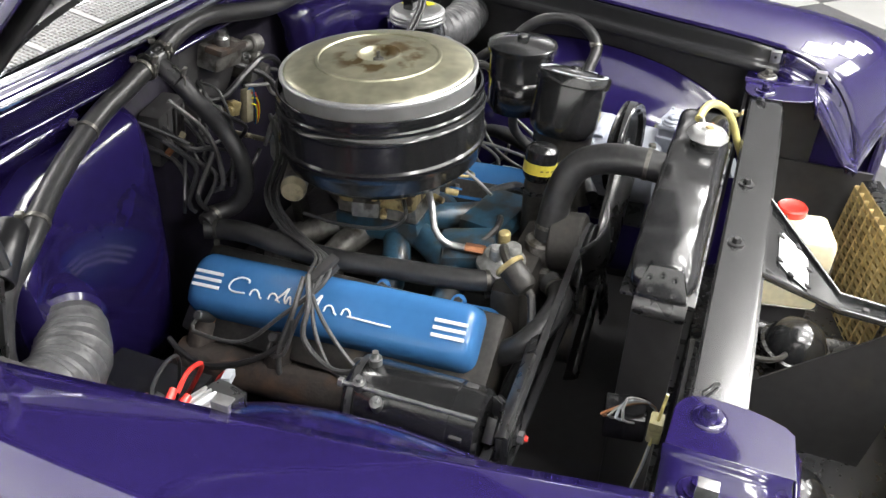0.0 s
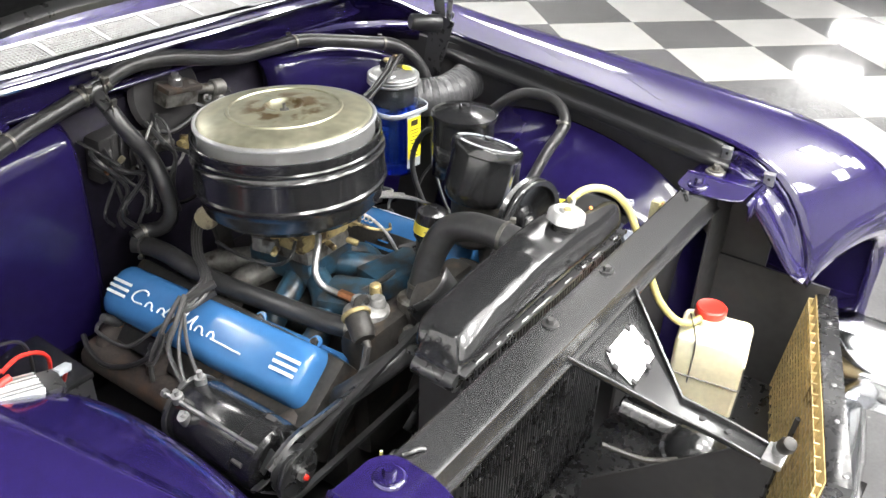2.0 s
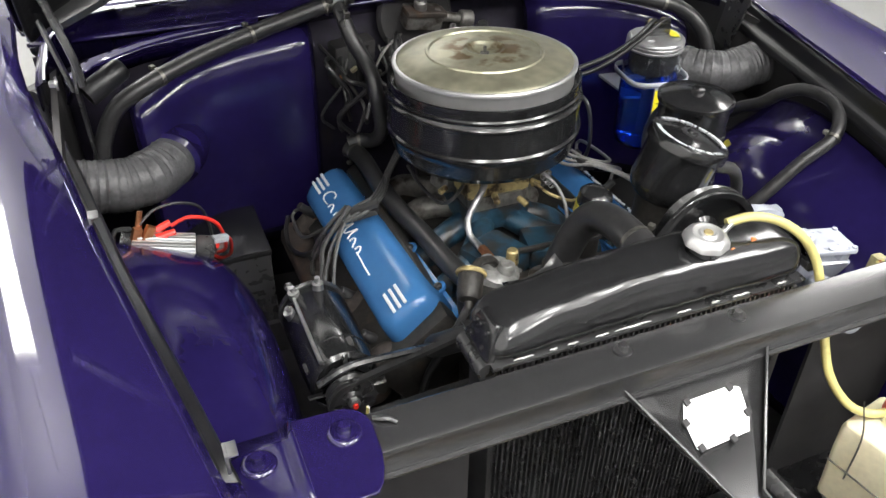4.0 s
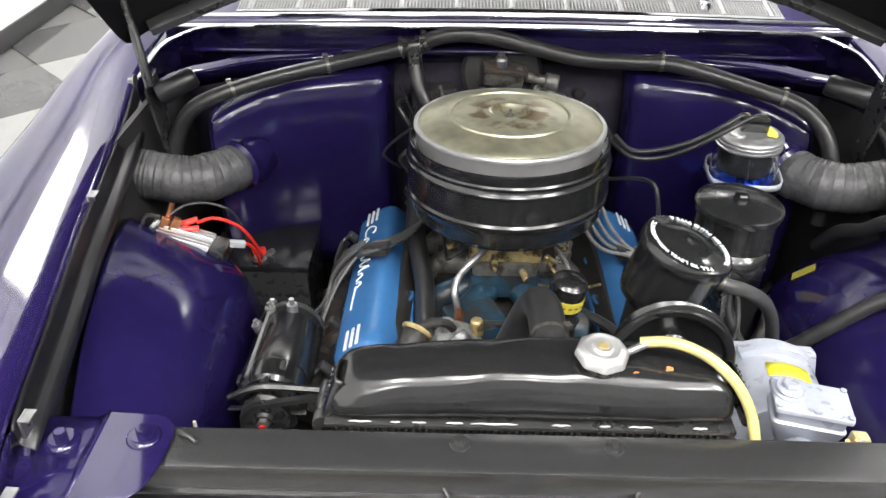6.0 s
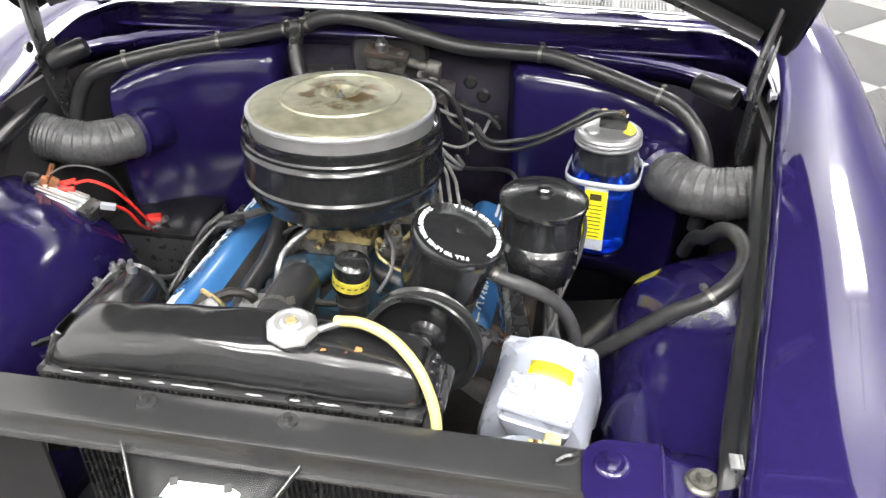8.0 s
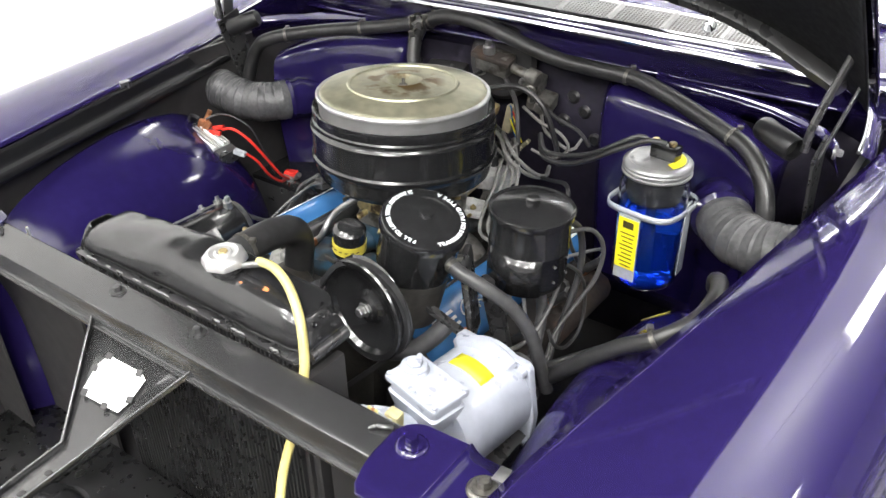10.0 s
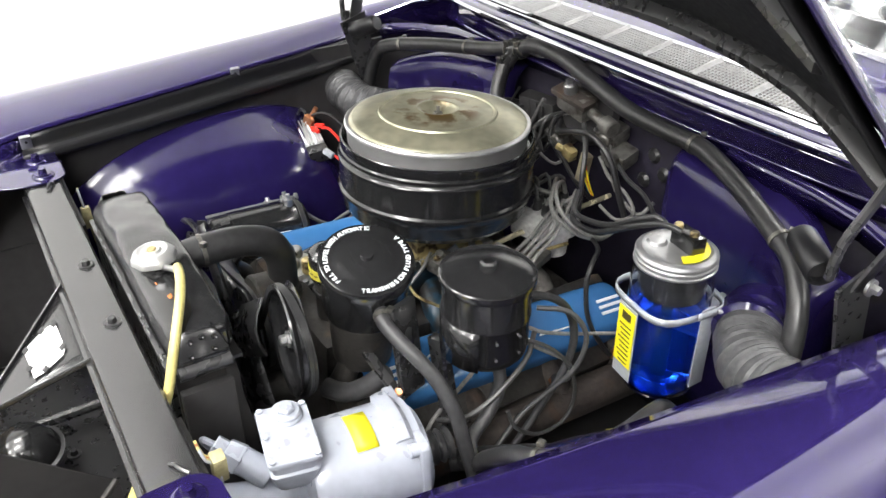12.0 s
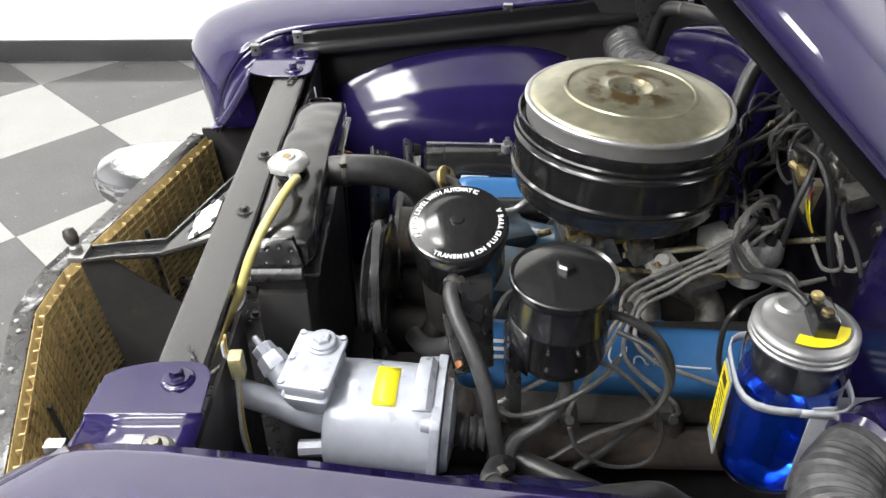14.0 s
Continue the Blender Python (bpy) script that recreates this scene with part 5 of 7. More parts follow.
def oil_canister():
    e = thing("oil_filter", "black enamelled oil filter canister", "oil filter", (0.361, 0.487, 0.80))
    m = Matrix.Translation((0.361, 0.487, 0.9)) @ Matrix.Rotation(radians(2), 4, "Y") @ Matrix.Translation((0, 0, -0.9))
    bm = B()
    lathe(bm, [(0, 0.808), (0.045, 0.809), (0.058, 0.814), (0.0645, 0.823), (0.0665, 0.835), (0.0665, 0.886), (0.0680, 0.889), (0.0680, 0.893), (0.0665, 0.896), (0.0670, 0.945), (0.0705, 0.948), (0.0705, 0.955), (0, 0.955)], m, 48)
    body = part("canister", bm, BLACKGLOSS, e)
    bm = B()
    lathe(bm, [(0.0712, 0.944), (0.0725, 0.948), (0.0725, 0.956), (0.0705, 0.9575), (0.066, 0.955), (0.050, 0.9595), (0.030, 0.963), (0.013, 0.965), (0.012, 0.965), (0, 0.965)], m, 48)
    lid = part("lid", bm, BLACKGLOSS, e)
    bm = B()
    lathe(bm, [(0, 0.964), (0.013, 0.964), (0.013, 0.972), (0.010, 0.975), (0, 0.976)], m, 6)
    part("lid_nut", bm, BLACKGLOSS, lid)
    for z in (0.842, 0.872):
        for a in (-62, -20, 15):
            t = radians(a)
            bm = B()
            cyl(bm, m @ Vector((0.066 * math.cos(t), 0.066 * math.sin(t), z)), m @ Vector((0.0685 * math.cos(t), 0.0685 * math.sin(t), z)), 0.0022, seg=7)
            part("rivet", bm, STEEL, body)
    bm = B()
    rows = [[m @ Vector((0.0690 * math.cos(radians(a)), 0.0690 * math.sin(radians(a)), z)) for z in (0.82, 0.892)] for a in range(150, 330, 12)]
    sheet(bm, rows)
    part("clamp_band", bm, BLACKGLOSS, e, "black canister clamp band", thick=0.002)
    bm = B()
    box(bm, (0.335, 0.43, 0.75), (0.03, 0.02, 0.17), (0, -12, 10), 0.004)
    part("mount", bm, BLACK, e)


oil_canister()


def brake_unit():
    e = thing("brake_booster", "light grey painted vacuum brake booster", "brake booster", (0.41, 0.25, 0.63))
    ax = Vector((0.10, 1, -0.05)).normalized()
    c0 = Vector((0.382, 0.163, 0.722))
    m = frame_of(ax, c0)
    bm = B()
    lathe(bm, [(0, 0), (0.062, 0), (0.075, 0.004), (0.0810, 0.014), (0.0825, 0.05), (0.0832, 0.150), (0.0835, 0.163), (0, 0.163)], m, 48)
    shell = part("shell", bm, GREYPAINT, e)
    # square end flange with ears
    inv = m.to_3x3()
    ux = Vector((1, 0, 0)) - ax * ax.x
    ux.normalize()
    uz = ux.cross(ax)
    fm = Matrix.Translation(c0 + ax * 0.150) @ Matrix((ux, uz, ax)).transposed().to_4x4()
    bm = B()
    prism(bm, [(-0.074, 0.066), (-0.066, 0.074), (0.066, 0.074), (0.074, 0.066), (0.088, -0.02), (0.084, -0.075), (0.06, -0.088), (-0.06, -0.088), (-0.084, -0.075), (-0.088, -0.02)], fm, 0.014)
    part("end_flange", bm, GREYPAINT, e, bevel=0.002)
    bm = B()
    lathe(bm, [(0, 0.016), (0.070, 0.016), (0.066, 0.026), (0.03, 0.032), (0, 0.032)], fm, 36)
    part("end_cover", bm, GREYPAINT, e)
    for u, v in ((-0.060, 0.060), (0.060, 0.060), (0.070, -0.070), (-0.070, -0.070)):
        bm = B()
        lathe(bm, [(0, -0.012), (0.010, -0.012), (0.011, -0.002), (0.011, 0.004), (0, 0.006)], fm @ Matrix.Translation((u, v, 0)), 10)
        part("flange_bolt", bm, GREYPAINT, e)
    bm = B()
    rings = []
    for k in range(9):
        a = radians(-34 + 8.5 * k)
        c = Vector((math.sin(a), math.cos(a), 0))
        rings.append([fm @ (c * r + Vector((0, 0, w))) for r, w in ((0.080, -0.028), (0.093, -0.026), (0.095, -0.018), (0.095, -0.008), (0.088, 0.0), (0.080, 0.0))])
    loft(bm, rings)
    part("strap_boss", bm, GREYPAINT, e)
    # yellow label on the shell
    bm = B()
    rows = []
    for k in range(7):
        a = radians(-14 + 46 * k / 6)
        rows.append([m @ (inv.inverted() @ (ux * 0.0842 * math.sin(a) + uz * 0.0842 * math.cos(a)) + Vector((0, 0, d))) for d in (0.068, 0.100)])
    sheet(bm, rows)
    part("label", bm, YELLOW, shell, "blank yellow label", thick=0.0006)
    # valve box on the front
    bx = pose(0.393, 0.150, 0.834, -2, 3, -11)
    bm = B()
    rings = [[bx @ Vector((u, v, w)) for u, v in ring_rect(hu, hv, 0.008, 3)] for hu, hv, w in ((0.036, 0.022, -0.066), (0.045, 0.028, -0.046), (0.050, 0.032, -0.030), (0.050, 0.033, -0.026), (0.047, 0.030, -0.023), (0.0475, 0.030, -0.005))]
    loft(bm, rings)
    vb = part("valve_box", bm, GREYPAINT, e)
    bm = B()
    rings = [[bx @ Vector((u, v, w)) for u, v in ring_rect(hu, hv, 0.006, 3)] for hu, hv, w in ((0.049, 0.032, -0.008), (0.053, 0.0355, -0.006), (0.053, 0.0355, 0.000), (0.052, 0.0345, 0.002))]
    loft(bm, rings)
    lidp = part("box_lid", bm, GREYPAINT, vb, bevel=0.0008)
    pm = bx @ Matrix.Translation((-0.031, 0.004, 0))
    bm = B()
    lathe(bm, [(0, 0.001), (0.0215, 0.001), (0.0225, 0.004), (0.021, 0.006), (0.0195, 0.007), (0.0200, 0.011), (0.0180, 0.013), (0, 0.013)], pm, 28)
    plug = part("box_plug", bm, GREYPAINT, lidp)
    bm = B()
    lathe(bm, [(0, 0.012), (0.0125, 0.012), (0.0125, 0.018), (0.010, 0.020), (0, 0.020)], pm, 6)
    part("plug_hex", bm, GREYPAINT, plug)
    for u, v in ((-0.047, -0.029), (0.047, -0.029), (0.047, 0.029), (-0.047, 0.029), (0.002, -0.029)):
        bm = B()
        lathe(bm, [(0, 0.001), (0.005, 0.001), (0.0045, 0.005), (0, 0.0055)], bx @ Matrix.Translation((u, v, 0)), 10)
        part("box_screw", bm, GREYPAINT, lidp)
    bm = B()
    cyl(bm, (0.385, 0.120, 0.765), (0.358, 0.090, 0.790), 0.020, seg=20, bevel=0.002)
    cyl(bm, (0.360, 0.092, 0.788), (0.345, 0.076, 0.801), 0.023, 0.020, seg=6, bevel=0.002)
    cyl(bm, (0.347, 0.078, 0.799), (0.335, 0.065, 0.810), 0.016, seg=6, bevel=0.002)
    sweep(bm, [(0.337, 0.067, 0.808), (0.326, 0.056, 0.815), (0.318, 0.056, 0.805), (0.322, 0.070, 0.78), (0.33, 0.09, 0.74)], 0.005, 8)
    part("inlet_fitting", bm, GREYPAINT, e)
    bm = B()
    sweep(bm, [(0.388, 0.175, 0.720), (0.386, 0.12, 0.732), (0.378, 0.06, 0.750), (0.372, 0.025, 0.760)], lambda f: 0.030 - 0.010 * min(1.0, f * 1.6), 18)
    cyl(bm, (0.42, 0.155, 0.690), (0.418, 0.12, 0.686), 0.013, seg=8)
    part("slave_cylinder", bm, GREYPAINT, e)
    bm = B()
    box(bm, (0.44, 0.25, 0.60), (0.05, 0.12, 0.12), (0, 10, 0), 0.006)
    part("mounting_bracket", bm, BLACK, e)
    bm = B()
    sweep(bm, [(0.41, 0.345, 0.715), (0.412, 0.36, 0.713), (0.414, 0.385, 0.712)], 0.022, 14, rib=0.005, step=0.004, pitch=3)
    part("bellows", bm, RUBBER, e, "black rubber bellows")


brake_unit()


def washer_jar():
    cx, cy = 0.463, 0.766
    e = thing("washer_jar", "glass washer jar of blue fluid in a strap", "washer jar", (cx, cy, 0.70))
    m = Matrix.Translation((cx, cy, 0))
    bm = B()
    lathe(bm, [(0, 0.700), (0.045, 0.700), (0.058, 0.706), (0.0635, 0.720), (0.0640, 0.86), (0.0638, 0.905), (0.0615, 0.920), (0.0585, 0.928), (0.0585, 0.945), (0.0560, 0.945), (0.0560, 0.927), (0.0590, 0.918), (0.0612, 0.904), (0.0615, 0.86), (0.0610, 0.722), (0.055, 0.710), (0, 0.704)], m, 44)
    g = part("glass", bm, GLASS, e, "clear glass jar")
    g.visible_shadow = False
    bm = B()
    lathe(bm, [(0, 0.7045), (0.0545, 0.7105), (0.0606, 0.7225), (0.0611, 0.868), (0.060, 0.8695), (0, 0.8695)], m, 44)
    part("washer_fluid", bm, FLUID, e, "bright blue washer fluid")
    bm = B()
    lathe(bm, [(0.0590, 0.933), (0.0625, 0.933), (0.0640, 0.935), (0.0640, 0.937), (0.0612, 0.939), (0.0612, 0.941), (0.0632, 0.943), (0.0632, 0.945), (0.0612, 0.947), (0.0612, 0.949), (0.0632, 0.951), (0.0625, 0.954), (0.059, 0.957), (0.053, 0.9590), (0.050, 0.957), (0.03, 0.957), (0, 0.957)], m, 44)
    lid = part("lid", bm, ZINC, e, "ribbed zinc screw lid")
    # pump body widened; its black stands for dark reflections in the upper jar
    bm = B()
    lathe(bm, [(0, 0.945), (0.052, 0.945), (0.053, 0.900), (0.050, 0.882), (0.030, 0.878), (0.009, 0.876), (0.009, 0.73), (0, 0.73)], m, 28)
    part("inner_pump", bm, BLACKGLOSS, e, "black pump body widened to darken the upper jar")
    bm = B()
    lathe(bm, [(0, 0.962), (0.013, 0.961), (0.017, 0.957), (0, 0.957)], m @ Matrix.Translation((-0.030, -0.012, 0)), 22)
    part("filler_bump", bm, ZINC, lid)
    bm = B()
    box(bm, (cx + 0.008, cy + 0.012, 0.971), (0.052, 0.026, 0.028), (0, 0, -8), 0.003)
    pump = part("pump", bm, BLACKGLOSS, e, "black washer pump valve")
    for dx in (-0.012, 0.020):
        bm = B()
        cyl(bm, (cx + dx, cy + 0.010, 0.983), (cx + dx - 0.001, cy + 0.010, 0.992), 0.0075, seg=12, bevel=0.002)
        part("nipple", bm, BRASS, pump, "brass hose nipple")
    bm = B()
    lathe(bm, [(0.030, 0.9592), (0.049, 0.9592), (0.049, 0.9598), (0.030, 0.9598)], m, 30)
    cut = [f for f in bm.faces if not (f.calc_center_median().x - cx > 0.012 and -0.020 < f.calc_center_median().y - cy < 0.045)]
    bmesh.ops.delete(bm, geom=cut, context="FACES")
    part("lid_label", bm, YELLOW, lid, "yellow label on the lid")
    # strap bracket
    bm = B()
    pts = []
    for k in range(37):
        a = radians(10 * k)
        ex = 4.0
        ca, sa = math.cos(a), math.sin(a)
        r = 0.070 / (abs(ca) ** ex + abs(sa) ** ex) ** (1 / ex)
        pts.append(Matrix.Rotation(radians(-8), 3, "Z") @ Vector((r * ca, r * sa * 0.98, 0)) + Vector((cx, cy - 0.002, 0.872)))
    sheet(bm, [[p + Vector((0, 0, -0.005)), p + Vector((0, 0, 0.007))] for p in pts])
    part("strap", bm, PLASTGREY, e, "grey metal strap", thick=0.0025)
    lp = pose(cx - 0.012, cy - 0.0715, 0.808, 90, 0, -8)
    bm = B()
    prism(bm, [(-0.022, -0.075), (0.022, -0.075), (0.022, 0.060), (-0.022, 0.060)], lp, 0.002)
    hang = part("hanger", bm, PLASTGREY, e, "grey metal hanger plate")
    bm = B()
    prism(bm, [(-0.021, -0.050), (0.021, -0.050), (0.021, 0.055), (-0.021, 0.055)], lp @ Matrix.Translation((0, 0, 0.0025)), 0.0008)
    lab = part("label", bm, YELLOW, hang, "yellow instruction label")
    bm = B()
    box(bm, (0, 0.042, 0.0036), (0.022, 0.014, 0.0006))
    for k in range(9):
        box(bm, (0.001 * (k % 3), 0.024 - 0.0085 * k, 0.0036), (0.030 - 0.004 * (k % 3), 0.0022, 0.0006))
    bm.transform(lp)
    part("label_print", bm, LABELINK, lab, "small unreadable dark print")
    bm = B()
    box(bm, (cx + 0.062, cy + 0.02, 0.80), (0.004, 0.030, 0.15), (0, 0, 0), 0.001)
    box(bm, (cx, cy + 0.10, 0.80), (0.05, 0.14, 0.006), (0, 0, 0), 0.001)
    part("bracket", bm, PLASTGREY, e)
    bm = B()
    cyl(bm, (cx + 0.068, cy + 0.03, 0.872), (cx + 0.086, cy + 0.033, 0.874), 0.006, seg=10)
    part("strap_screw", bm, STEEL, e)


washer_jar()
for k, pts in enumerate(([(0.446, 0.752, 0.995), (0.43, 0.745, 1.002), (0.40, 0.735, 0.985), (0.348, 0.739, 0.950), (0.29, 0.75, 0.925), (0.236, 0.757, 0.918), (0.205, 0.79, 0.935)], [(0.478, 0.752, 0.996), (0.45, 0.74, 1.000), (0.40, 0.73, 0.975), (0.345, 0.735, 0.938), (0.29, 0.745, 0.910), (0.235, 0.755, 0.906), (0.20, 0.80, 0.92)])):
    hose("washer_hose", "thin black washer hose", pts, 0.0050, RUBBER)


def overflow_bottle():
    e = thing("overflow_bottle", "cream plastic coolant overflow bottle with red cap", "bottle", (0.365, -0.125, 0.49))
    m = pose(0.362, -0.128, 0, 0, 0, 12)
    bm = B()
    rings = [[m @ Vector((u, v, w)) for u, v in ring_rect(hu, hv, r, 4)] for hu, hv, r, w in ((0.050, 0.060, 0.010, 0.489), (0.055, 0.065, 0.011, 0.496), (0.058, 0.068, 0.011, 0.60), (0.058, 0.068, 0.011, 0.649), (0.055, 0.065, 0.013, 0.658), (0.038, 0.044, 0.020, 0.666), (0.026, 0.026, 0.018, 0.667), (0.025, 0.025, 0.018, 0.680))]
    for i in (5, 6, 7):
        rings[i] = [Vector(p) + Vector((0.008, 0.012, 0)) * (i - 4) / 3 for p in rings[i]]
    loft(bm, rings)
    part("tank", bm, CREAM, e, bevel=0.002)
    bm = B()
    c = Vector((0.380, -0.106, 0))
    lathe(bm, [(0, 0.673), (0.029, 0.673), (0.0305, 0.676), (0.0300, 0.694), (0.027, 0.697), (0.024, 0.6955), (0, 0.6955)], Matrix.Translation(c), 32)
    cap = part("cap", bm, RED, e, "red screw cap")
    for pts in ([(-0.0590, 0.066, 0.578), (-0.0595, 0.0, 0.575), (-0.0595, -0.060, 0.572), (-0.0560, -0.0675, 0.572), (-0.048, -0.0695, 0.574)], [(-0.0575, -0.0665, 0.628), (-0.0580, -0.0670, 0.56), (-0.0565, -0.0655, 0.490)], [(-0.0575, 0.05, 0.497), (-0.0575, -0.058, 0.495), (-0.052, -0.066, 0.494)], [(0.058, -0.068, 0.612), (0.074, -0.070, 0.618), (0.072, -0.070, 0.628), (0.058, -0.068, 0.626)]):
        bm = B()
        sweep(bm, [m @ Vector(p) for p in pts], 0.0016, 6, smooth=False)
        part("wire_holder", bm, CLAMP, e, "steel wire holder")
    bm = B()
    box(bm, m @ Vector((0.060, 0.02, 0.62)), (0.010, 0.04, 0.05), (0, 0, 12), 0.003)
    part("lug", bm, CREAM, e)
    bm = B()
    sweep(bm, [m @ Vector(p) for p in ((-0.058, 0.03, 0.56), (-0.06, 0.03, 0.66), (-0.055, 0.05, 0.72))], 0.0015, 6)
    part("hanger", bm, CLAMP, e)
    bm = B()
    box(bm, (0.362, -0.128, 0.4165), (0.10, 0.10, 0.143), (0, 0, 12), 0.005)
    part("stand", bm, BAYBLACK, e)


overflow_bottle()

# ---- hood latch support, grille and bumper ----
def latch_support():
    e = thing("latch_support", "black pressed steel hood latch support", "latch support", (0, -0.18, 0.74))
    A0, A1 = Vector((0.118, -0.036, 0.846)), Vector((-0.118, -0.036, 0.846))
    E0, E1 = Vector((0.022, -0.180, 0.744)), Vector((-0.022, -0.180, 0.744))
    L0, L1 = Vector((0.020, -0.345, 0.732)), Vector((-0.020, -0.345, 0.732))
    bm = B()
    n = 6
    rows = [[A1.lerp(A0, k / n) for k in range(n + 1)], [E1.lerp(E0, k / n) for k in range(n + 1)], [L1.lerp(L0, k / n) for k in range(n + 1)]]
    sheet(bm, rows)
    part("plate", bm, BARBLACK, e, "glossy black wedge shaped plate", thick=0.003)
    for a, b, c in ((A0, E0, L0), (A1, E1, L1)):
        bm = B()
        up = Vector((0, 0, 0.011))
        sheet(bm, [[a, a + up], [a.lerp(b, 0.5), a.lerp(b, 0.5) + up], [b, b + up], [b.lerp(c, 0.5), b.lerp(c, 0.5) + up], [c, c + up * 0.4]])
        part("rolled_edge", bm, BARBLACK, e, thick=0.005, bevel=0.0015)
    mid = Vector((0, -0.092, 0.806 + 0.0035))
    nrm = (A0 - A1).cross(E0 - A0).normalized()
    nrm = nrm if nrm.z > 0 else -nrm
    yv = (E0 + E1 - A0 - A1).normalized()
    fm = Matrix.Translation(mid + nrm * 0.0015) @ Matrix((Vector((1, 0, 0)), -yv, nrm)).transposed().to_4x4()
    bm = B()
    prism(bm, [(-0.047, -0.030), (-0.035, -0.034), (0.038, -0.030), (0.046, -0.012), (0.050, 0.028), (0.036, 0.034), (-0.040, 0.032), (-0.050, 0.010)], fm, 0.0012)
    card = part("card", bm, CARD, e, "blank white tag")
    for u, v in ((-0.036, 0.031), (0.034, 0.032), (0.046, -0.006), (0.010, -0.032), (-0.040, -0.030), (-0.049, 0.006)):
        bm = B()
        box(bm, fm @ Vector((u, v, 0.002)), (0.010, 0.010, 0.004), (30, 0, 20), 0.001)
        part("clip", bm, BAYBLACK, card)
    bm = B()
    box(bm, (0, -0.335, 0.738), (0.046, 0.030, 0.012), (0, 0, 0), 0.003)
    cyl(bm, (0.004, -0.338, 0.742), (0.004, -0.338, 0.760), 0.011, seg=12, bevel=0.003)
    part("latch_block", bm, STEEL, e, "worn steel latch block")
    bm = B()
    lathe(bm, [(0, 0), (0.008, 0), (0.012, 0.008), (0.013, 0.020), (0.010, 0.030), (0, 0.034)], frame_of((-0.4, -0.35, 0.85), (0.0, -0.340, 0.757)), 12)
    part("latch_pin", bm, IRON, e)
    for k in (0.25, 0.5):
        p = E0.lerp(L0, k) * 0.5 + E1.lerp(L1, k) * 0.5
        bm = B()
        cyl(bm, p + Vector((0.006, 0, 0.0015)), p + Vector((0.006, 0, 0.0035)), 0.005, seg=10)
        part("slot", bm, BAYBLACK, e)
    bm = B()
    prism(bm, [(-0.34, 0.728), (-0.285, 0.728), (-0.045, 0.50), (-0.04, 0.36), (-0.30, 0.36)], Matrix(((0, 0, 1, -0.002), (1, 0, 0, 0), (0, 1, 0, 0), (0, 0, 0, 1))), 0.004)
    part("baffle_plate", bm, BAYBLACK, e, "dull black centre baffle plate")


latch_support()


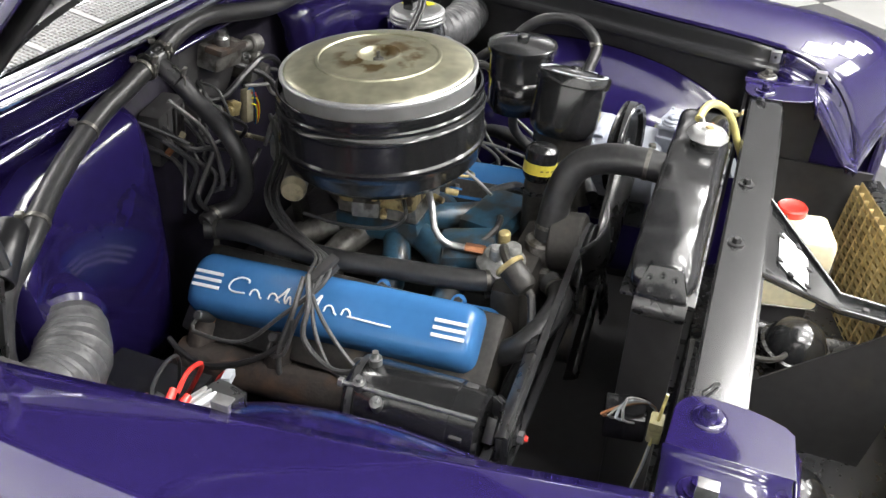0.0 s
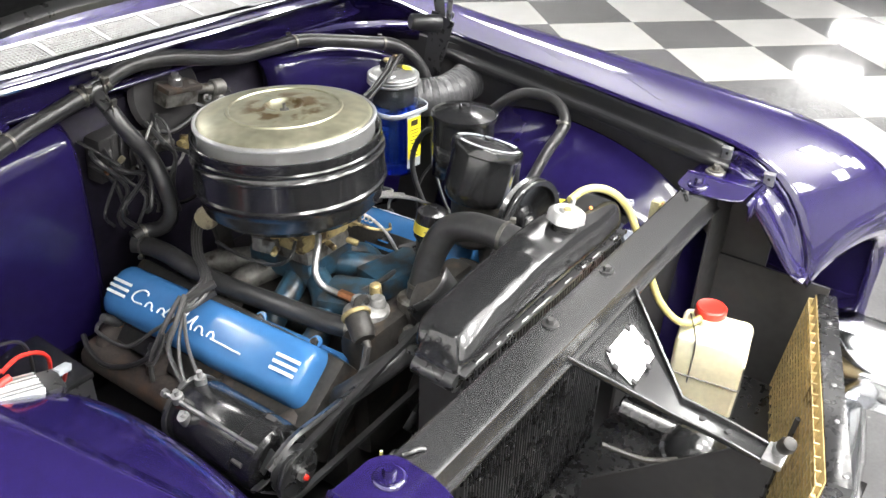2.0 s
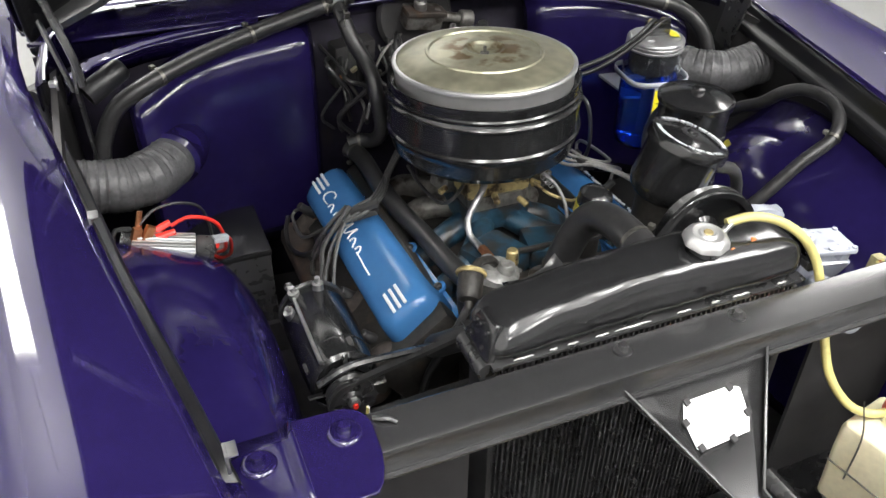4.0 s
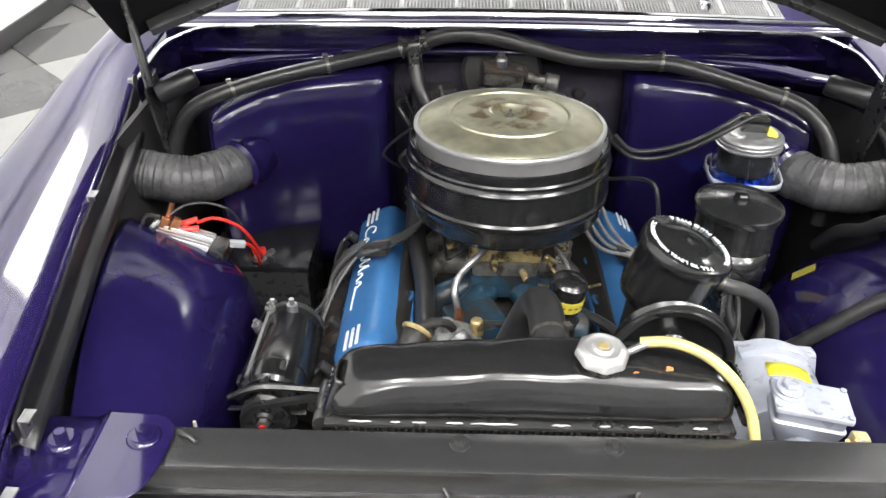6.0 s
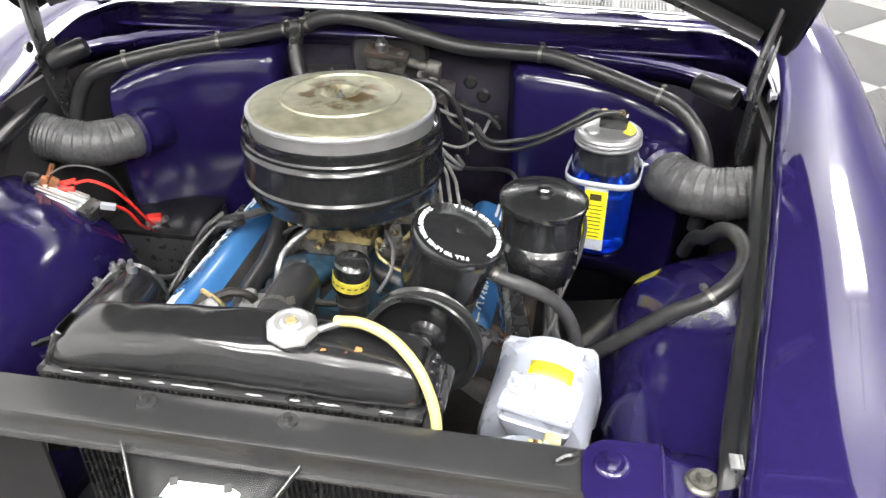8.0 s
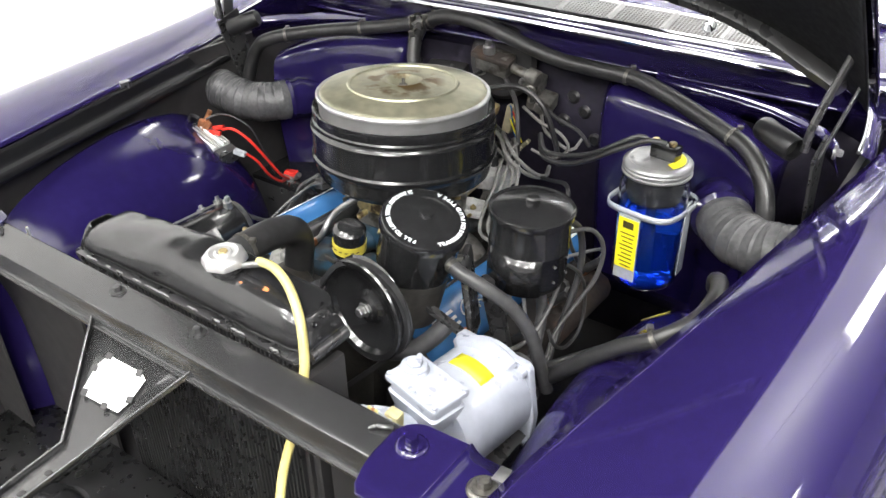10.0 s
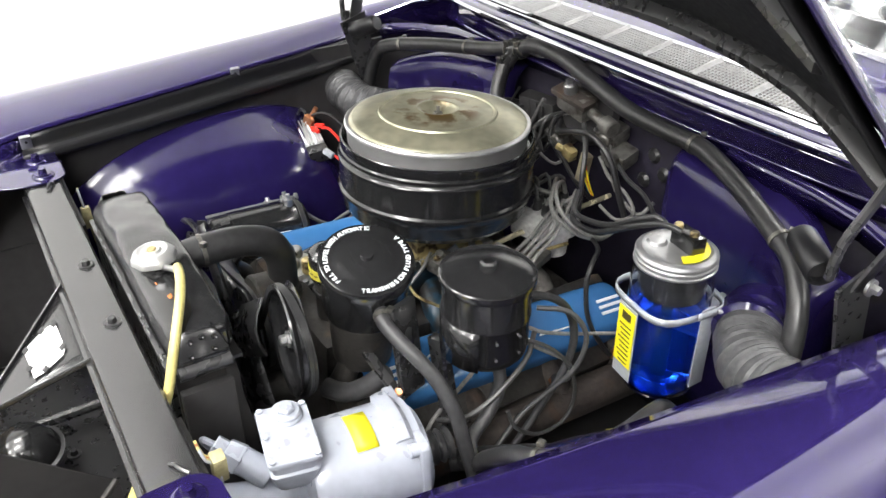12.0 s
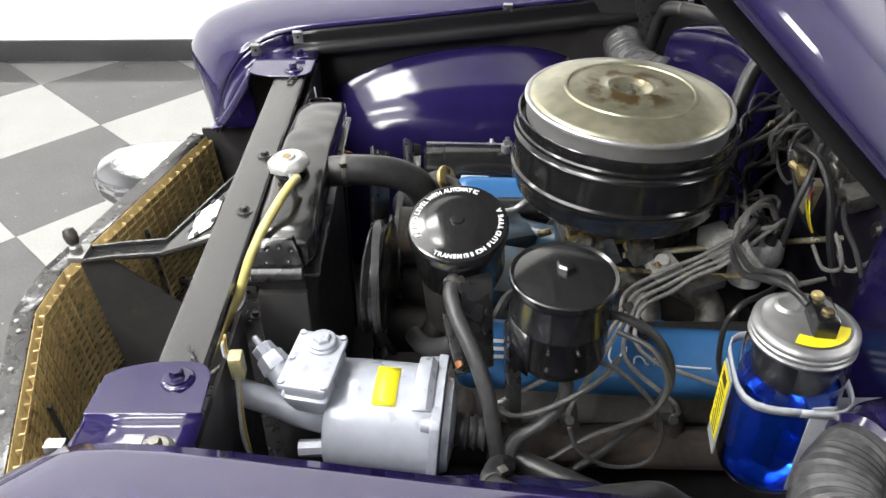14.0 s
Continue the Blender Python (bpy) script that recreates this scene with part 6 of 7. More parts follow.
def grille():
    e = thing("grille", "gold cellular front grille with dark frame", "grille", (0, -0.33, 0.38))
    P = [Vector((-0.610, -0.262, 0.661)), Vector((-0.045, -0.405, 0.664)), Vector((0.078, -0.408, 0.664)), Vector((0.610, -0.255, 0.661))]
    for a, b in zip(P, P[1:]):
        d = (b - a).normalized()
        out = d.cross(Vector((0, 0, 1))).normalized()
        bm = B()
        sheet(bm, [[p + out * 0.000 + Vector((0, 0, -0.012)), p + out * 0.002, p + out * 0.036 + Vector((0, 0, 0.002)), p + out * 0.040 + Vector((0, 0, -0.012))] for p in (a - d * 0.004, a.lerp(b, 0.5), b + d * 0.004)])
        fr = part("top_frame", bm, BLACK, e, "grey black grille top frame", thick=0.003)
        L = (b - a).length
        for k in range(max(2, int(L / 0.10))):
            p = a + d * (0.05 + 0.10 * k) + out * 0.020 + Vector((0, 0, 0.0025))
            bm = B()
            lathe(bm, [(0, 0.003), (0.004, 0.002), (0.005, 0), (0, -0.001)], Matrix.Translation(p), 10)
            part("rivet", bm, STEEL, fr)
        # back sheet and rows of small cells
        bm = B()
        down = Vector((0, 0, -1)) - out * 0.10
        q = lambda f, h: a + d * (L * f) + down * h - out * 0.006
        nc, nr = max(4, int(L / 0.031)), 16
        cell_mesh = None

        def slat(f0, f1, h0, h1):
            """A sloping slat with its upper edge turned in, and a curled lip at each edge."""
            return (q(f0, h0) - out * 0.0070, q(f1, h0) - out * 0.0070, q(f1, h1) - out * 0.003, q(f0, h1) - out * 0.003, q(f0, h0 + 0.0015) - out * 0.0050, q(f1, h0 + 0.0015) - out * 0.0050, q(f1, h1) + out * 0.001, q(f0, h1) + out * 0.001)

        for i in range(nc):
            for j in range(nr):
                f0, f1 = (i + 0.04) / nc, (i + 0.96) / nc
                h0, h1 = 0.013 + 0.0162 * j, 0.013 + 0.0162 * (j + 0.92)
                if a.x > 0:
                    if cell_mesh is None:
                        cb = B()
                        o = q(f0, h0)
                        v = [cb.verts.new(x - o) for x in slat(f0, f1, h0, h1)]
                        for f in ((0, 1, 2, 3), (4, 5, 1, 0), (3, 2, 6, 7)):
                            cb.faces.new([v[k] for k in f])
                        cell_mesh = bpy.data.meshes.new("cell")
                        cb.to_mesh(cell_mesh)
                        cb.free()
                        cell_mesh.materials.append(GOLD)
                    c = new("cell", cell_mesh)
                    c.parent = e
                    c.location = q(f0, h0) - e.location
                    continue
                v = [bm.verts.new(x) for x in slat(f0, f1, h0, h1)]
                for f in ((0, 1, 2, 3), (4, 5, 1, 0), (3, 2, 6, 7)):
                    bm.faces.new([v[k] for k in f])
        if a.x < 0:
            cells = part("cell_sheet", bm, GOLD, e, "small stamped gold grille cells")
            cells["kind"] = "stuff"
        else:
            bm.free()
        # backing coloured darker than the cells to stand for shade in the gaps
        bm = B()
        sheet(bm, [[q(f, 0.0) + out * 0.004, q(f, 0.275) + out * 0.004] for f in (0, 0.5, 1)])
        part("mesh_backing", bm, GAPSHADE, e, "backing sheet darkened as the shade between cells", thick=0.002)
        for i in range(nc + 1):
            bm = B()
            lo, hi = q(i / nc, 0.010), q(i / nc, 0.268)
            loft(bm, [[p - d * 0.0020 + out * 0.002, p + d * 0.0020 + out * 0.002, p + d * 0.0013 - out * 0.0075, p - d * 0.0013 - out * 0.0075] for p in (lo, hi)])
            part("rib", bm, GOLD, e)
        if L > 0.3:
            f = 0.36 if a.x > 0 else 0.6
            bm = B()
            cyl(bm, q(f, 0.05) - out * 0.018, q(f, 0.27) - out * 0.014, 0.005, seg=10)
            part("stay", bm, BLACK, e)


grille()


def bumper():
    e = thing("bumper", "chrome front bumper with rounded guard", "bumper", (0, -0.60, 0.42))
    bm = B()
    rows = []
    for x in [-1.0, -0.9, -0.75, -0.5, -0.25, 0, 0.25, 0.5, 0.75, 0.9, 1.0]:
        y = -0.44 + 0.20 * (abs(x)) ** 3
        rows.append([(x, y + 0.05, 0.45), (x, y + 0.01, 0.455), (x, y - 0.035, 0.42), (x, y - 0.045, 0.36), (x, y - 0.03, 0.31), (x, y + 0.03, 0.29)])
    sheet(bm, rows)
    part("bar", bm, CHROME, e, thick=0.004, subd=1)
    for s in S:
        bm = B()
        lathe(bm, [(0, 0.16), (0.03, 0.155), (0.06, 0.13), (0.08, 0.09), (0.092, 0.03), (0.096, -0.05), (0.094, -0.12), (0.085, -0.15), (0, -0.15)], frame_of((0, -1, 0), (s * 0.64, -0.42, 0.525)), 36)
        part("guard", bm, CHROME, e, "rounded chrome bumper guard")
        bm = B()
        box(bm, (s * 0.45, -0.34, 0.37), (0.05, 0.25, 0.06))
        part("bumper_arm", bm, BAYBLACK, e)


bumper()
# dark dome shaped horn and pipes ahead of the radiator
for hx, hy, hz in ((0.235, -0.175, 0.455), (-0.190, -0.176, 0.468)):
    e = thing("horn", "black dome shaped horn behind the grille", "horn", (hx, hy, 0.36), "horns")
    bm = B()
    lathe(bm, [(0, 0.062), (0.02, 0.060), (0.045, 0.045), (0.060, 0.018), (0.064, 0.0), (0.058, -0.012), (0, -0.012)], frame_of((-0.1 * hx / abs(hx), -0.1, 1), (hx, hy, hz)), 32)
    part("dome", bm, BLACKGLOSS, e)
    bm = B()
    lathe(bm, [(0.060, -0.004), (0.070, -0.002), (0.070, 0.004), (0.062, 0.006)], frame_of((-0.1 * hx / abs(hx), -0.1, 1), (hx, hy, hz)), 32)
    part("rim", bm, BLACK, e)
    bm = B()
    box(bm, (hx, hy, (hz + 0.39) / 2), (0.05, 0.05, hz - 0.38), bevel=0.004)
    part("horn_mount", bm, BAYBLACK, e)
e = thing("brake_pipe", "thin dark pipe below the latch support", "pipe", (0.1, -0.12, 0.5))
part("tube", sweep(B(), [(0.05, -0.05, 0.55), (0.09, -0.11, 0.52), (0.13, -0.14, 0.50), (0.2, -0.16, 0.46)], 0.006, 8), IRON, e)

# ---- ducts ----
for s in S:
    e = thing("air_duct", "ribbed grey cloth fresh air duct", "air duct", (s * 0.66, 0.74, 0.86), "air ducts")
    bm = B()
    oy, oz = (0.008, -0.006) if s > 0 else (0.050, -0.036)
    sweep(bm, [(s * 0.578, 0.820 + oy, 0.853 + oz), (s * 0.600, 0.785 + oy, 0.852 + oz), (s * 0.634, 0.757 + oy, 0.851 + oz), (s * 0.676, 0.740 + oy, 0.854 + oz), (s * 0.724, 0.734 + oy, 0.864 + oz), (s * 0.774, 0.732 + oy, 0.874 + oz)], lambda f: 0.0490 + 0.0009 * math.sin(23 * f) + 0.0006 * math.sin(61 * f), 30, rib=0.0020, step=0.0046, pitch=2)
    part("duct", bm, DUCT, e)
    bm = B()
    lathe(bm, [(0.0485, -0.006), (0.052, -0.006), (0.052, 0.006), (0.0485, 0.006)], frame_of((s * 0.45, -0.85, 0), (s * 0.580, 0.817 + oy, 0.853 + oz)), 28)
    part("duct_band", bm, BLACK, e)

# ---- small engine parts ----
e = thing("fuel_pump", "cast alloy fuel pump on the engine front", "fuel pump", (-0.105, 0.36, 0.71))
bm = B()
lathe(bm, [(0, 0), (0.034, 0), (0.042, 0.006), (0.047, 0.014), (0.047, 0.020), (0.040, 0.026), (0.036, 0.040), (0.026, 0.046), (0, 0.046)], frame_of((0.1, -0.15, 1), (-0.105, 0.368, 0.722)), 30)
body = part("pump_body", bm, PUMPALU, e)
for k in range(8):
    a = k * math.pi / 4
    bm = B()
    lathe(bm, [(0, 0.018), (0.006, 0.018), (0.006, 0.026), (0, 0.027)], frame_of((0.1, -0.15, 1), (-0.105 + 0.042 * math.cos(a), 0.368 + 0.042 * math.sin(a), 0.722)), 6)
    part("screw", bm, STEEL, body)
for x, y, z, r, h in ((-0.120, 0.372, 0.762, 0.014, 0.026), (-0.092, 0.352, 0.760, 0.016, 0.020), (-0.070, 0.375, 0.756, 0.012, 0.032)):
    bm = B()
    cyl(bm, (x, y, z), (x, y, z + h), r, r * 0.9, seg=14, bevel=0.003)
    part("pump_dome", bm, PUMPALU if x < -0.08 else BRASS, e)
bm = B()
cyl(bm, (-0.10, 0.435, 0.757), (-0.10, 0.400, 0.760), 0.009, seg=6)
part("inlet_nut", bm, COPPER, e)
bm = B()
box(bm, (-0.105, 0.372, 0.70), (0.05, 0.05, 0.05), bevel=0.006)
part("pump_foot", bm, IRON, e)

e = thing("sediment_filter", "small dark brass fuel sediment filter", "fuel filter", (-0.185, 0.31, 0.74))
ax = Vector((-0.30, -0.55, -0.35)).normalized()
m = frame_of(ax, (-0.168, 0.335, 0.792))
bm = B()
lathe(bm, [(0, 0), (0.020, 0), (0.022, 0.004), (0.0215, 0.040), (0.018, 0.048), (0.008, 0.052), (0.006, 0.065), (0, 0.065)], m, 24)
part("bowl", bm, IRON, e)
bm = B()
lathe(bm, [(0.0, -0.004), (0.025, -0.004), (0.027, 0.0), (0.025, 0.004), (0, 0.004)], m, 24)
part("collar", bm, BRASS, e, "dull brass collar")
bm = B()
sweep(bm, [m @ Vector((0, 0, -0.003)), (-0.145, 0.352, 0.798), (-0.12, 0.36, 0.79), (-0.11, 0.365, 0.775)], 0.008, 8)
part("outlet_pipe", bm, IRON, e)
bm = B()
sweep(bm, [m @ Vector((0, 0, 0.06)), (-0.215, 0.28, 0.735), (-0.24, 0.28, 0.69), (-0.26, 0.30, 0.62), (-0.27, 0.32, 0.52)], 0.007, 8)
part("inlet_pipe", bm, RUBBER, e)

e = thing("oil_filler", "black breather canister with yellow band", "oil filler", (0.067, 0.355, 0.76))
m = frame_of((0.16, -0.05, 1), (0.065, 0.358, 0.825))
bm = B()
lathe(bm, [(0, 0), (0.024, 0), (0.029, 0.008), (0.030, 0.050), (0.0295, 0.058), (0.023, 0.065), (0.012, 0.068), (0, 0.068)], m, 32)
can = part("can", bm, BLACKGLOSS, e)
bm = B()
lathe(bm, [(0.0297, 0.016), (0.0307, 0.016), (0.0307, 0.036), (0.0297, 0.036)], m, 32)
part("band", bm, YELLOWDIM, can, "yellow printed band")
bm = B()
for k in range(8):
    a = radians(200 + 20 * k)
    box(bm, m @ Vector((0.0308 * math.cos(a), 0.0308 * math.sin(a), 0.026)), (0.001, 0.006, 0.002), (0, 0, math.degrees(a)))
part("band_print", bm, LABELINK, can, "small unreadable dark print")
bm = B()
cyl(bm, (0.067, 0.36, 0.70), (0.067, 0.358, 0.83), 0.024, seg=20)
part("filler_tube", bm, IRON, e)
bm = B()
lathe(bm, [(0.0, 0.0), (0.030, 0.0), (0.030, 0.006), (0.0, 0.006)], frame_of((0, 0, 1), (0.067, 0.359, 0.80)), 6)
part("hex_base", bm, BLACK, e)

e = thing("water_neck", "dirty cast water outlet neck", "water outlet", (-0.035, 0.315, 0.70))
bm = B()
cyl(bm, (-0.035, 0.316, 0.70), (-0.035, 0.315, 0.768), 0.030, seg=20, bevel=0.004)
box(bm, (-0.035, 0.325, 0.715), (0.09, 0.07, 0.02), bevel=0.005)
part("neck", bm, CASTALU, e)
for dx in (-0.035, 0.035):
    bolt("bolt", (-0.035 + dx, 0.325, 0.725), (0, 0, 1), 0.007, COPPER, e, 0.012)

e = thing("ignition_coil", "grey ignition coil with pale end", "ignition coil", (-0.10, 0.765, 0.75))
bm = B()
cyl(bm, (-0.060, 0.780, 0.828), (-0.130, 0.755, 0.822), 0.023, seg=24, bevel=0.003)
part("case", bm, CASTALU, e)
bm = B()
cyl(bm, (-0.129, 0.7555, 0.822), (-0.146, 0.749, 0.821), 0.024, 0.022, seg=24, bevel=0.003)
part("end_cap", bm, TAN, e, "pale dirty end cap")
bm = B()
box(bm, (-0.09, 0.772, 0.765), (0.03, 0.02, 0.10), (0, -10, 0), 0.003)
part("bracket", bm, IRON, e)

DIST = Vector((0.060, 0.862, 0.765))
e = thing("distributor", "grey distributor cap with thick spark leads", "distributor", DIST)
bm = B()
lathe(bm, [(0, -0.05), (0.030, -0.05), (0.034, 0.0), (0.052, 0.004), (0.054, 0.012), (0.052, 0.038), (0.046, 0.050), (0.030, 0.054), (0, 0.054)], Matrix.Translation(DIST), 28)
part("cap", bm, GREYCAP, e)
bm = B()
box(bm, DIST + Vector((0.0, -0.055, 0.028)), (0.075, 0.050, 0.040), (6, 0, 18), 0.006)
part("window_cover", bm, GREYCAP, e)
towers = []
for k in range(8):
    a = radians(22 + 45 * k)
    p = DIST + Vector((0.036 * math.cos(a), 0.036 * math.sin(a), 0.046))
    bm = B()
    cyl(bm, p, p + Vector((0, 0, 0.026)), 0.0105, 0.009, seg=12, bevel=0.002)
    part("boot", bm, RUBBER, e)
    towers.append(p + Vector((0, 0, 0.024)))
p = DIST + Vector((0, 0, 0.05))
bm = B()
cyl(bm, p, p + Vector((0, 0, 0.03)), 0.011, seg=12)
part("boot", bm, RUBBER, e)


def lead(pts, r=0.0037, label="grey spark plug lead", mat=None):
    hose("spark_lead", label, pts, r, mat or WIRE, "cable", "spark leads", seg=8)


# leads to the driver bank, fanned over the valley
for k, y in enumerate((0.40, 0.52, 0.68, 0.83)):
    t = towers[(0, 7, 6, 1)[k]]
    lead([t, t + Vector((0.012, -0.004, 0.022)), (0.100 + 0.020 * k, 0.82 - 0.012 * k, 0.838 - 0.004 * k), (0.122 + 0.020 * k, 0.755 - 0.01 * k, 0.812), (0.140 + 0.018 * k, 0.69, 0.792), (0.172 + 0.012 * k, 0.625 + 0.010 * k, 0.774 + 0.003 * k), (0.235, 0.600 + 0.010 * k, 0.768), (0.300, 0.58 + 0.25 * (y - 0.58), 0.745), (0.342, y, 0.690), (0.335, y, 0.652)])
# leads to the passenger bank, bundled through the holder
for k, y in enumerate((0.40, 0.53, 0.69, 0.84)):
    t = towers[(3, 4, 2, 5)[k]]
    o = 0.0085 * k
    lead([t, t + Vector((-0.02, 0.0, 0.03)), (-0.03, 0.85 - o, 0.815), (-0.105, 0.835 - o, 0.775), (-0.165, 0.77 - o, 0.752 + 0.004 * k), (-0.205, 0.70 - o, 0.760), (-0.240, 0.655 - o, 0.766), (-0.285, 0.645 - o, 0.752), (-0.335, 0.630 + 0.2 * (y - 0.62), 0.705), (-0.364, 0.62 + 0.55 * (y - 0.62), 0.650), (-0.362, y, 0.640), (-0.345, y, 0.655)], label="dark grey spark plug lead", mat=WIREDARK)
for k in range(2):
    hose("spark_lead", "grey cable looped behind the air cleaner", [(0.02 + 0.02 * k, 0.91, 0.80), (0.035 + 0.03 * k, 0.885 - 0.01 * k, 0.862 + 0.008 * k), (0.085 + 0.02 * k, 0.835 - 0.012 * k, 0.880 + 0.006 * k), (0.125 + 0.015 * k, 0.80 + 0.01 * k, 0.858), (0.155 + 0.010 * k, 0.83 + 0.012 * k, 0.815), (0.165, 0.89 + 0.01 * k, 0.785), (0.14, 0.96, 0.775)], 0.0045, WIRE, "cable", "spark leads", seg=8)
lead([p + Vector((0, 0, 0.028)), (0.03, 0.85, 0.845), (-0.01, 0.82, 0.845), (-0.05, 0.79, 0.835)], 0.0045, "grey ignition coil lead")
for s, xs in ((-1, (0.40, 0.53, 0.69, 0.84)), (1, (0.40, 0.52, 0.68, 0.83))):
    for y in xs:
        e = thing("spark_plug", "spark plug with rubber boot", "spark plug", (s * 0.32, y, 0.63), "spark plugs")
        bm = B()
        cyl(bm, (s * 0.31, y, 0.628), (s * 0.345, y, 0.662), 0.0105, 0.009, seg=12, bevel=0.002)
        part("boot", bm, HOSEGREY, e)
        bm = B()
        cyl(bm, (s * 0.300, y, 0.615), (s * 0.313, y, 0.630), 0.011, seg=6)
        part("hex", bm, COPPER, e, "coppery plug hexagon")
for s in S:
    e = thing("lead_holder", "black lead holder clipped to the valve cover", "cable holder", (-0.016 + s * 0.25, 0.64, 0.74), "lead holders")
    bm = B()
    box(bm, (-0.016 + s * 0.245, 0.630, 0.752), (0.055, 0.022, 0.012), (0, s * 22, s * 25), 0.003)
    box(bm, (-0.016 + s * 0.245, 0.630, 0.766), (0.060, 0.018, 0.010), (0, s * 22, s * 25), 0.003)
    part("holder", bm, BAYBLACK, e)
# loose cables
hose("oil_cable", "thin grey cable looped beside the engine", [(0.36, 0.50, 0.80), (0.385, 0.555, 0.815), (0.40, 0.615, 0.765), (0.40, 0.645, 0.690), (0.40, 0.630, 0.630), (0.40, 0.575, 0.622), (0.40, 0.525, 0.660), (0.395, 0.51, 0.70)], 0.0035, WIREDARK, "cable", "cables", seg=8)
hose("coil_cable", "grey looped cable behind the canister", [(0.34, 0.53, 0.865), (0.37, 0.565, 0.890), (0.385, 0.615, 0.865), (0.385, 0.645, 0.800), (0.385, 0.635, 0.735), (0.38, 0.582, 0.650), (0.385, 0.53, 0.60), (0.40, 0.47, 0.58)], 0.0066, HOSEGREY, "cable", "cables", seg=10)
hose("plug_cable", "grey cable below the canister", [(0.345, 0.41, 0.690), (0.385, 0.43, 0.715), (0.40, 0.475, 0.745), (0.395, 0.54, 0.79), (0.37, 0.575, 0.815)], 0.0045, WIREDARK, "cable", "cables", seg=8)
hose("jar_cable", "thin dark cable beside the washer jar", [(0.13, 0.89, 0.785), (0.20, 0.85, 0.805), (0.26, 0.80, 0.835), (0.29, 0.762, 0.842), (0.30, 0.742, 0.81), (0.31, 0.743, 0.745), (0.32, 0.765, 0.690), (0.32, 0.80, 0.64)], 0.0045, RUBBER, "cable", "cables", seg=8)
hose("choke_rod", "pale brass throttle rod", [(0.07, 0.638, 0.775), (0.062, 0.761, 0.783), (0.055, 0.90, 0.79), (0.05, 1.02, 0.795)], 0.0055, RODBRASS, "rod", smooth=False)
hose("generator_cable", "black generator cable looped down", [(-0.285, 0.645, 0.765), (-0.325, 0.625, 0.735), (-0.350, 0.625, 0.695), (-0.360, 0.60, 0.665), (-0.375, 0.555, 0.660), (-0.395, 0.50, 0.700), (-0.400, 0.468, 0.735)], 0.0050, WIREDARK, "cable", "cables", seg=8)
hose("generator_cable", "black generator cable looped down", [(-0.290, 0.650, 0.763), (-0.335, 0.650, 0.72), (-0.362, 0.668, 0.650), (-0.365, 0.665, 0.575), (-0.37, 0.625, 0.525), (-0.40, 0.57, 0.50)], 0.0048, WIREDARK, "cable", "cables", seg=8)
hose("starter_cable", "dark cable along the exhaust manifold", [(-0.36, 0.90, 0.60), (-0.375, 0.86, 0.590), (-0.380, 0.80, 0.585), (-0.370, 0.72, 0.62), (-0.355, 0.66, 0.67), (-0.34, 0.65, 0.71)], 0.0055, RUBBER, "cable", "cables", seg=8)
for pts, r in (([(-0.08, 0.98, 0.93), (-0.045, 0.945, 0.925), (0.017, 0.932, 0.950), (0.078, 0.930, 0.960), (0.130, 0.932, 0.930), (0.160, 0.940, 0.855), (0.16, 0.97, 0.78)], 0.0085), ([(-0.06, 0.99, 0.96), (-0.075, 0.96, 0.94), (-0.07, 0.945, 0.90), (-0.03, 0.945, 0.875), (0.02, 0.95, 0.83), (0.03, 0.99, 0.78)], 0.006), ([(0.09, 0.965, 0.94), (0.115, 0.955, 0.90), (0.13, 0.955, 0.86), (0.19, 0.96, 0.83), (0.21, 0.98, 0.86)], 0.005), ([(-0.12, 0.985, 0.86), (-0.13, 0.95, 0.82), (-0.12, 0.92, 0.79), (-0.06, 0.90, 0.785), (0.0, 0.91, 0.80)], 0.006), ([(-0.22, 0.99, 0.90), (-0.20, 0.95, 0.87), (-0.20, 0.93, 0.83), (-0.19, 0.94, 0.79)], 0.006)):
    hose("firewall_cable", "dark cable on the firewall", pts, r * 0.75, RUBBER if r > 0.0055 else WIRE, "cable", "firewall cables", seg=8)
for pts, r, mt in (([(-0.05, 0.985, 0.955), (-0.10, 0.955, 0.935), (-0.125, 0.945, 0.895), (-0.10, 0.945, 0.855), (-0.045, 0.945, 0.85), (-0.015, 0.95, 0.885)], 0.004, WIRE), ([(0.02, 0.955, 0.965), (0.065, 0.925, 0.930), (0.085, 0.905, 0.885), (0.090, 0.90, 0.835), (0.085, 0.90, 0.79)], 0.007, HOSEGREY), ([(0.06, 0.97, 0.90), (0.12, 0.945, 0.885), (0.17, 0.945, 0.870), (0.19, 0.95, 0.835), (0.15, 0.945, 0.805), (0.10, 0.945, 0.815)], 0.0045, WIRE), ([(0.10, 0.97, 0.92), (0.16, 0.95, 0.90), (0.21, 0.95, 0.885), (0.235, 0.96, 0.85)], 0.0055, HOSEGREY)):
    hose("firewall_cable", "grey cable looped on the firewall", pts, r * 0.8, mt, "cable", "firewall cables", seg=8)
for x, z, w in ((0.075, 0.955, 0.05), (0.10, 0.918, 0.06), (-0.07, 0.90, 0.05)):
    e = thing("firewall_bracket", "dirty cast bracket on the firewall", "bracket", (x, 1.0, z), "firewall brackets")
    bm = B()
    box(bm, (x, 0.985, z), (w, 0.05, 0.035), (14, 10, 8), 0.008)
    cyl(bm, (x + 0.01, 0.965, z), (x + 0.014, 0.945, z - 0.004), 0.014, seg=14, bevel=0.003)
    part("casting", bm, CASTALU, e)
    bolt("bolt", (x - 0.014, 0.96, z + 0.008), (0, -1, 0.2), 0.005, STEEL, e)
e = thing("wire_connector", "tan plastic wire connector with coloured wires", "connector", (0.036, 0.957, 0.84))
bm = B()
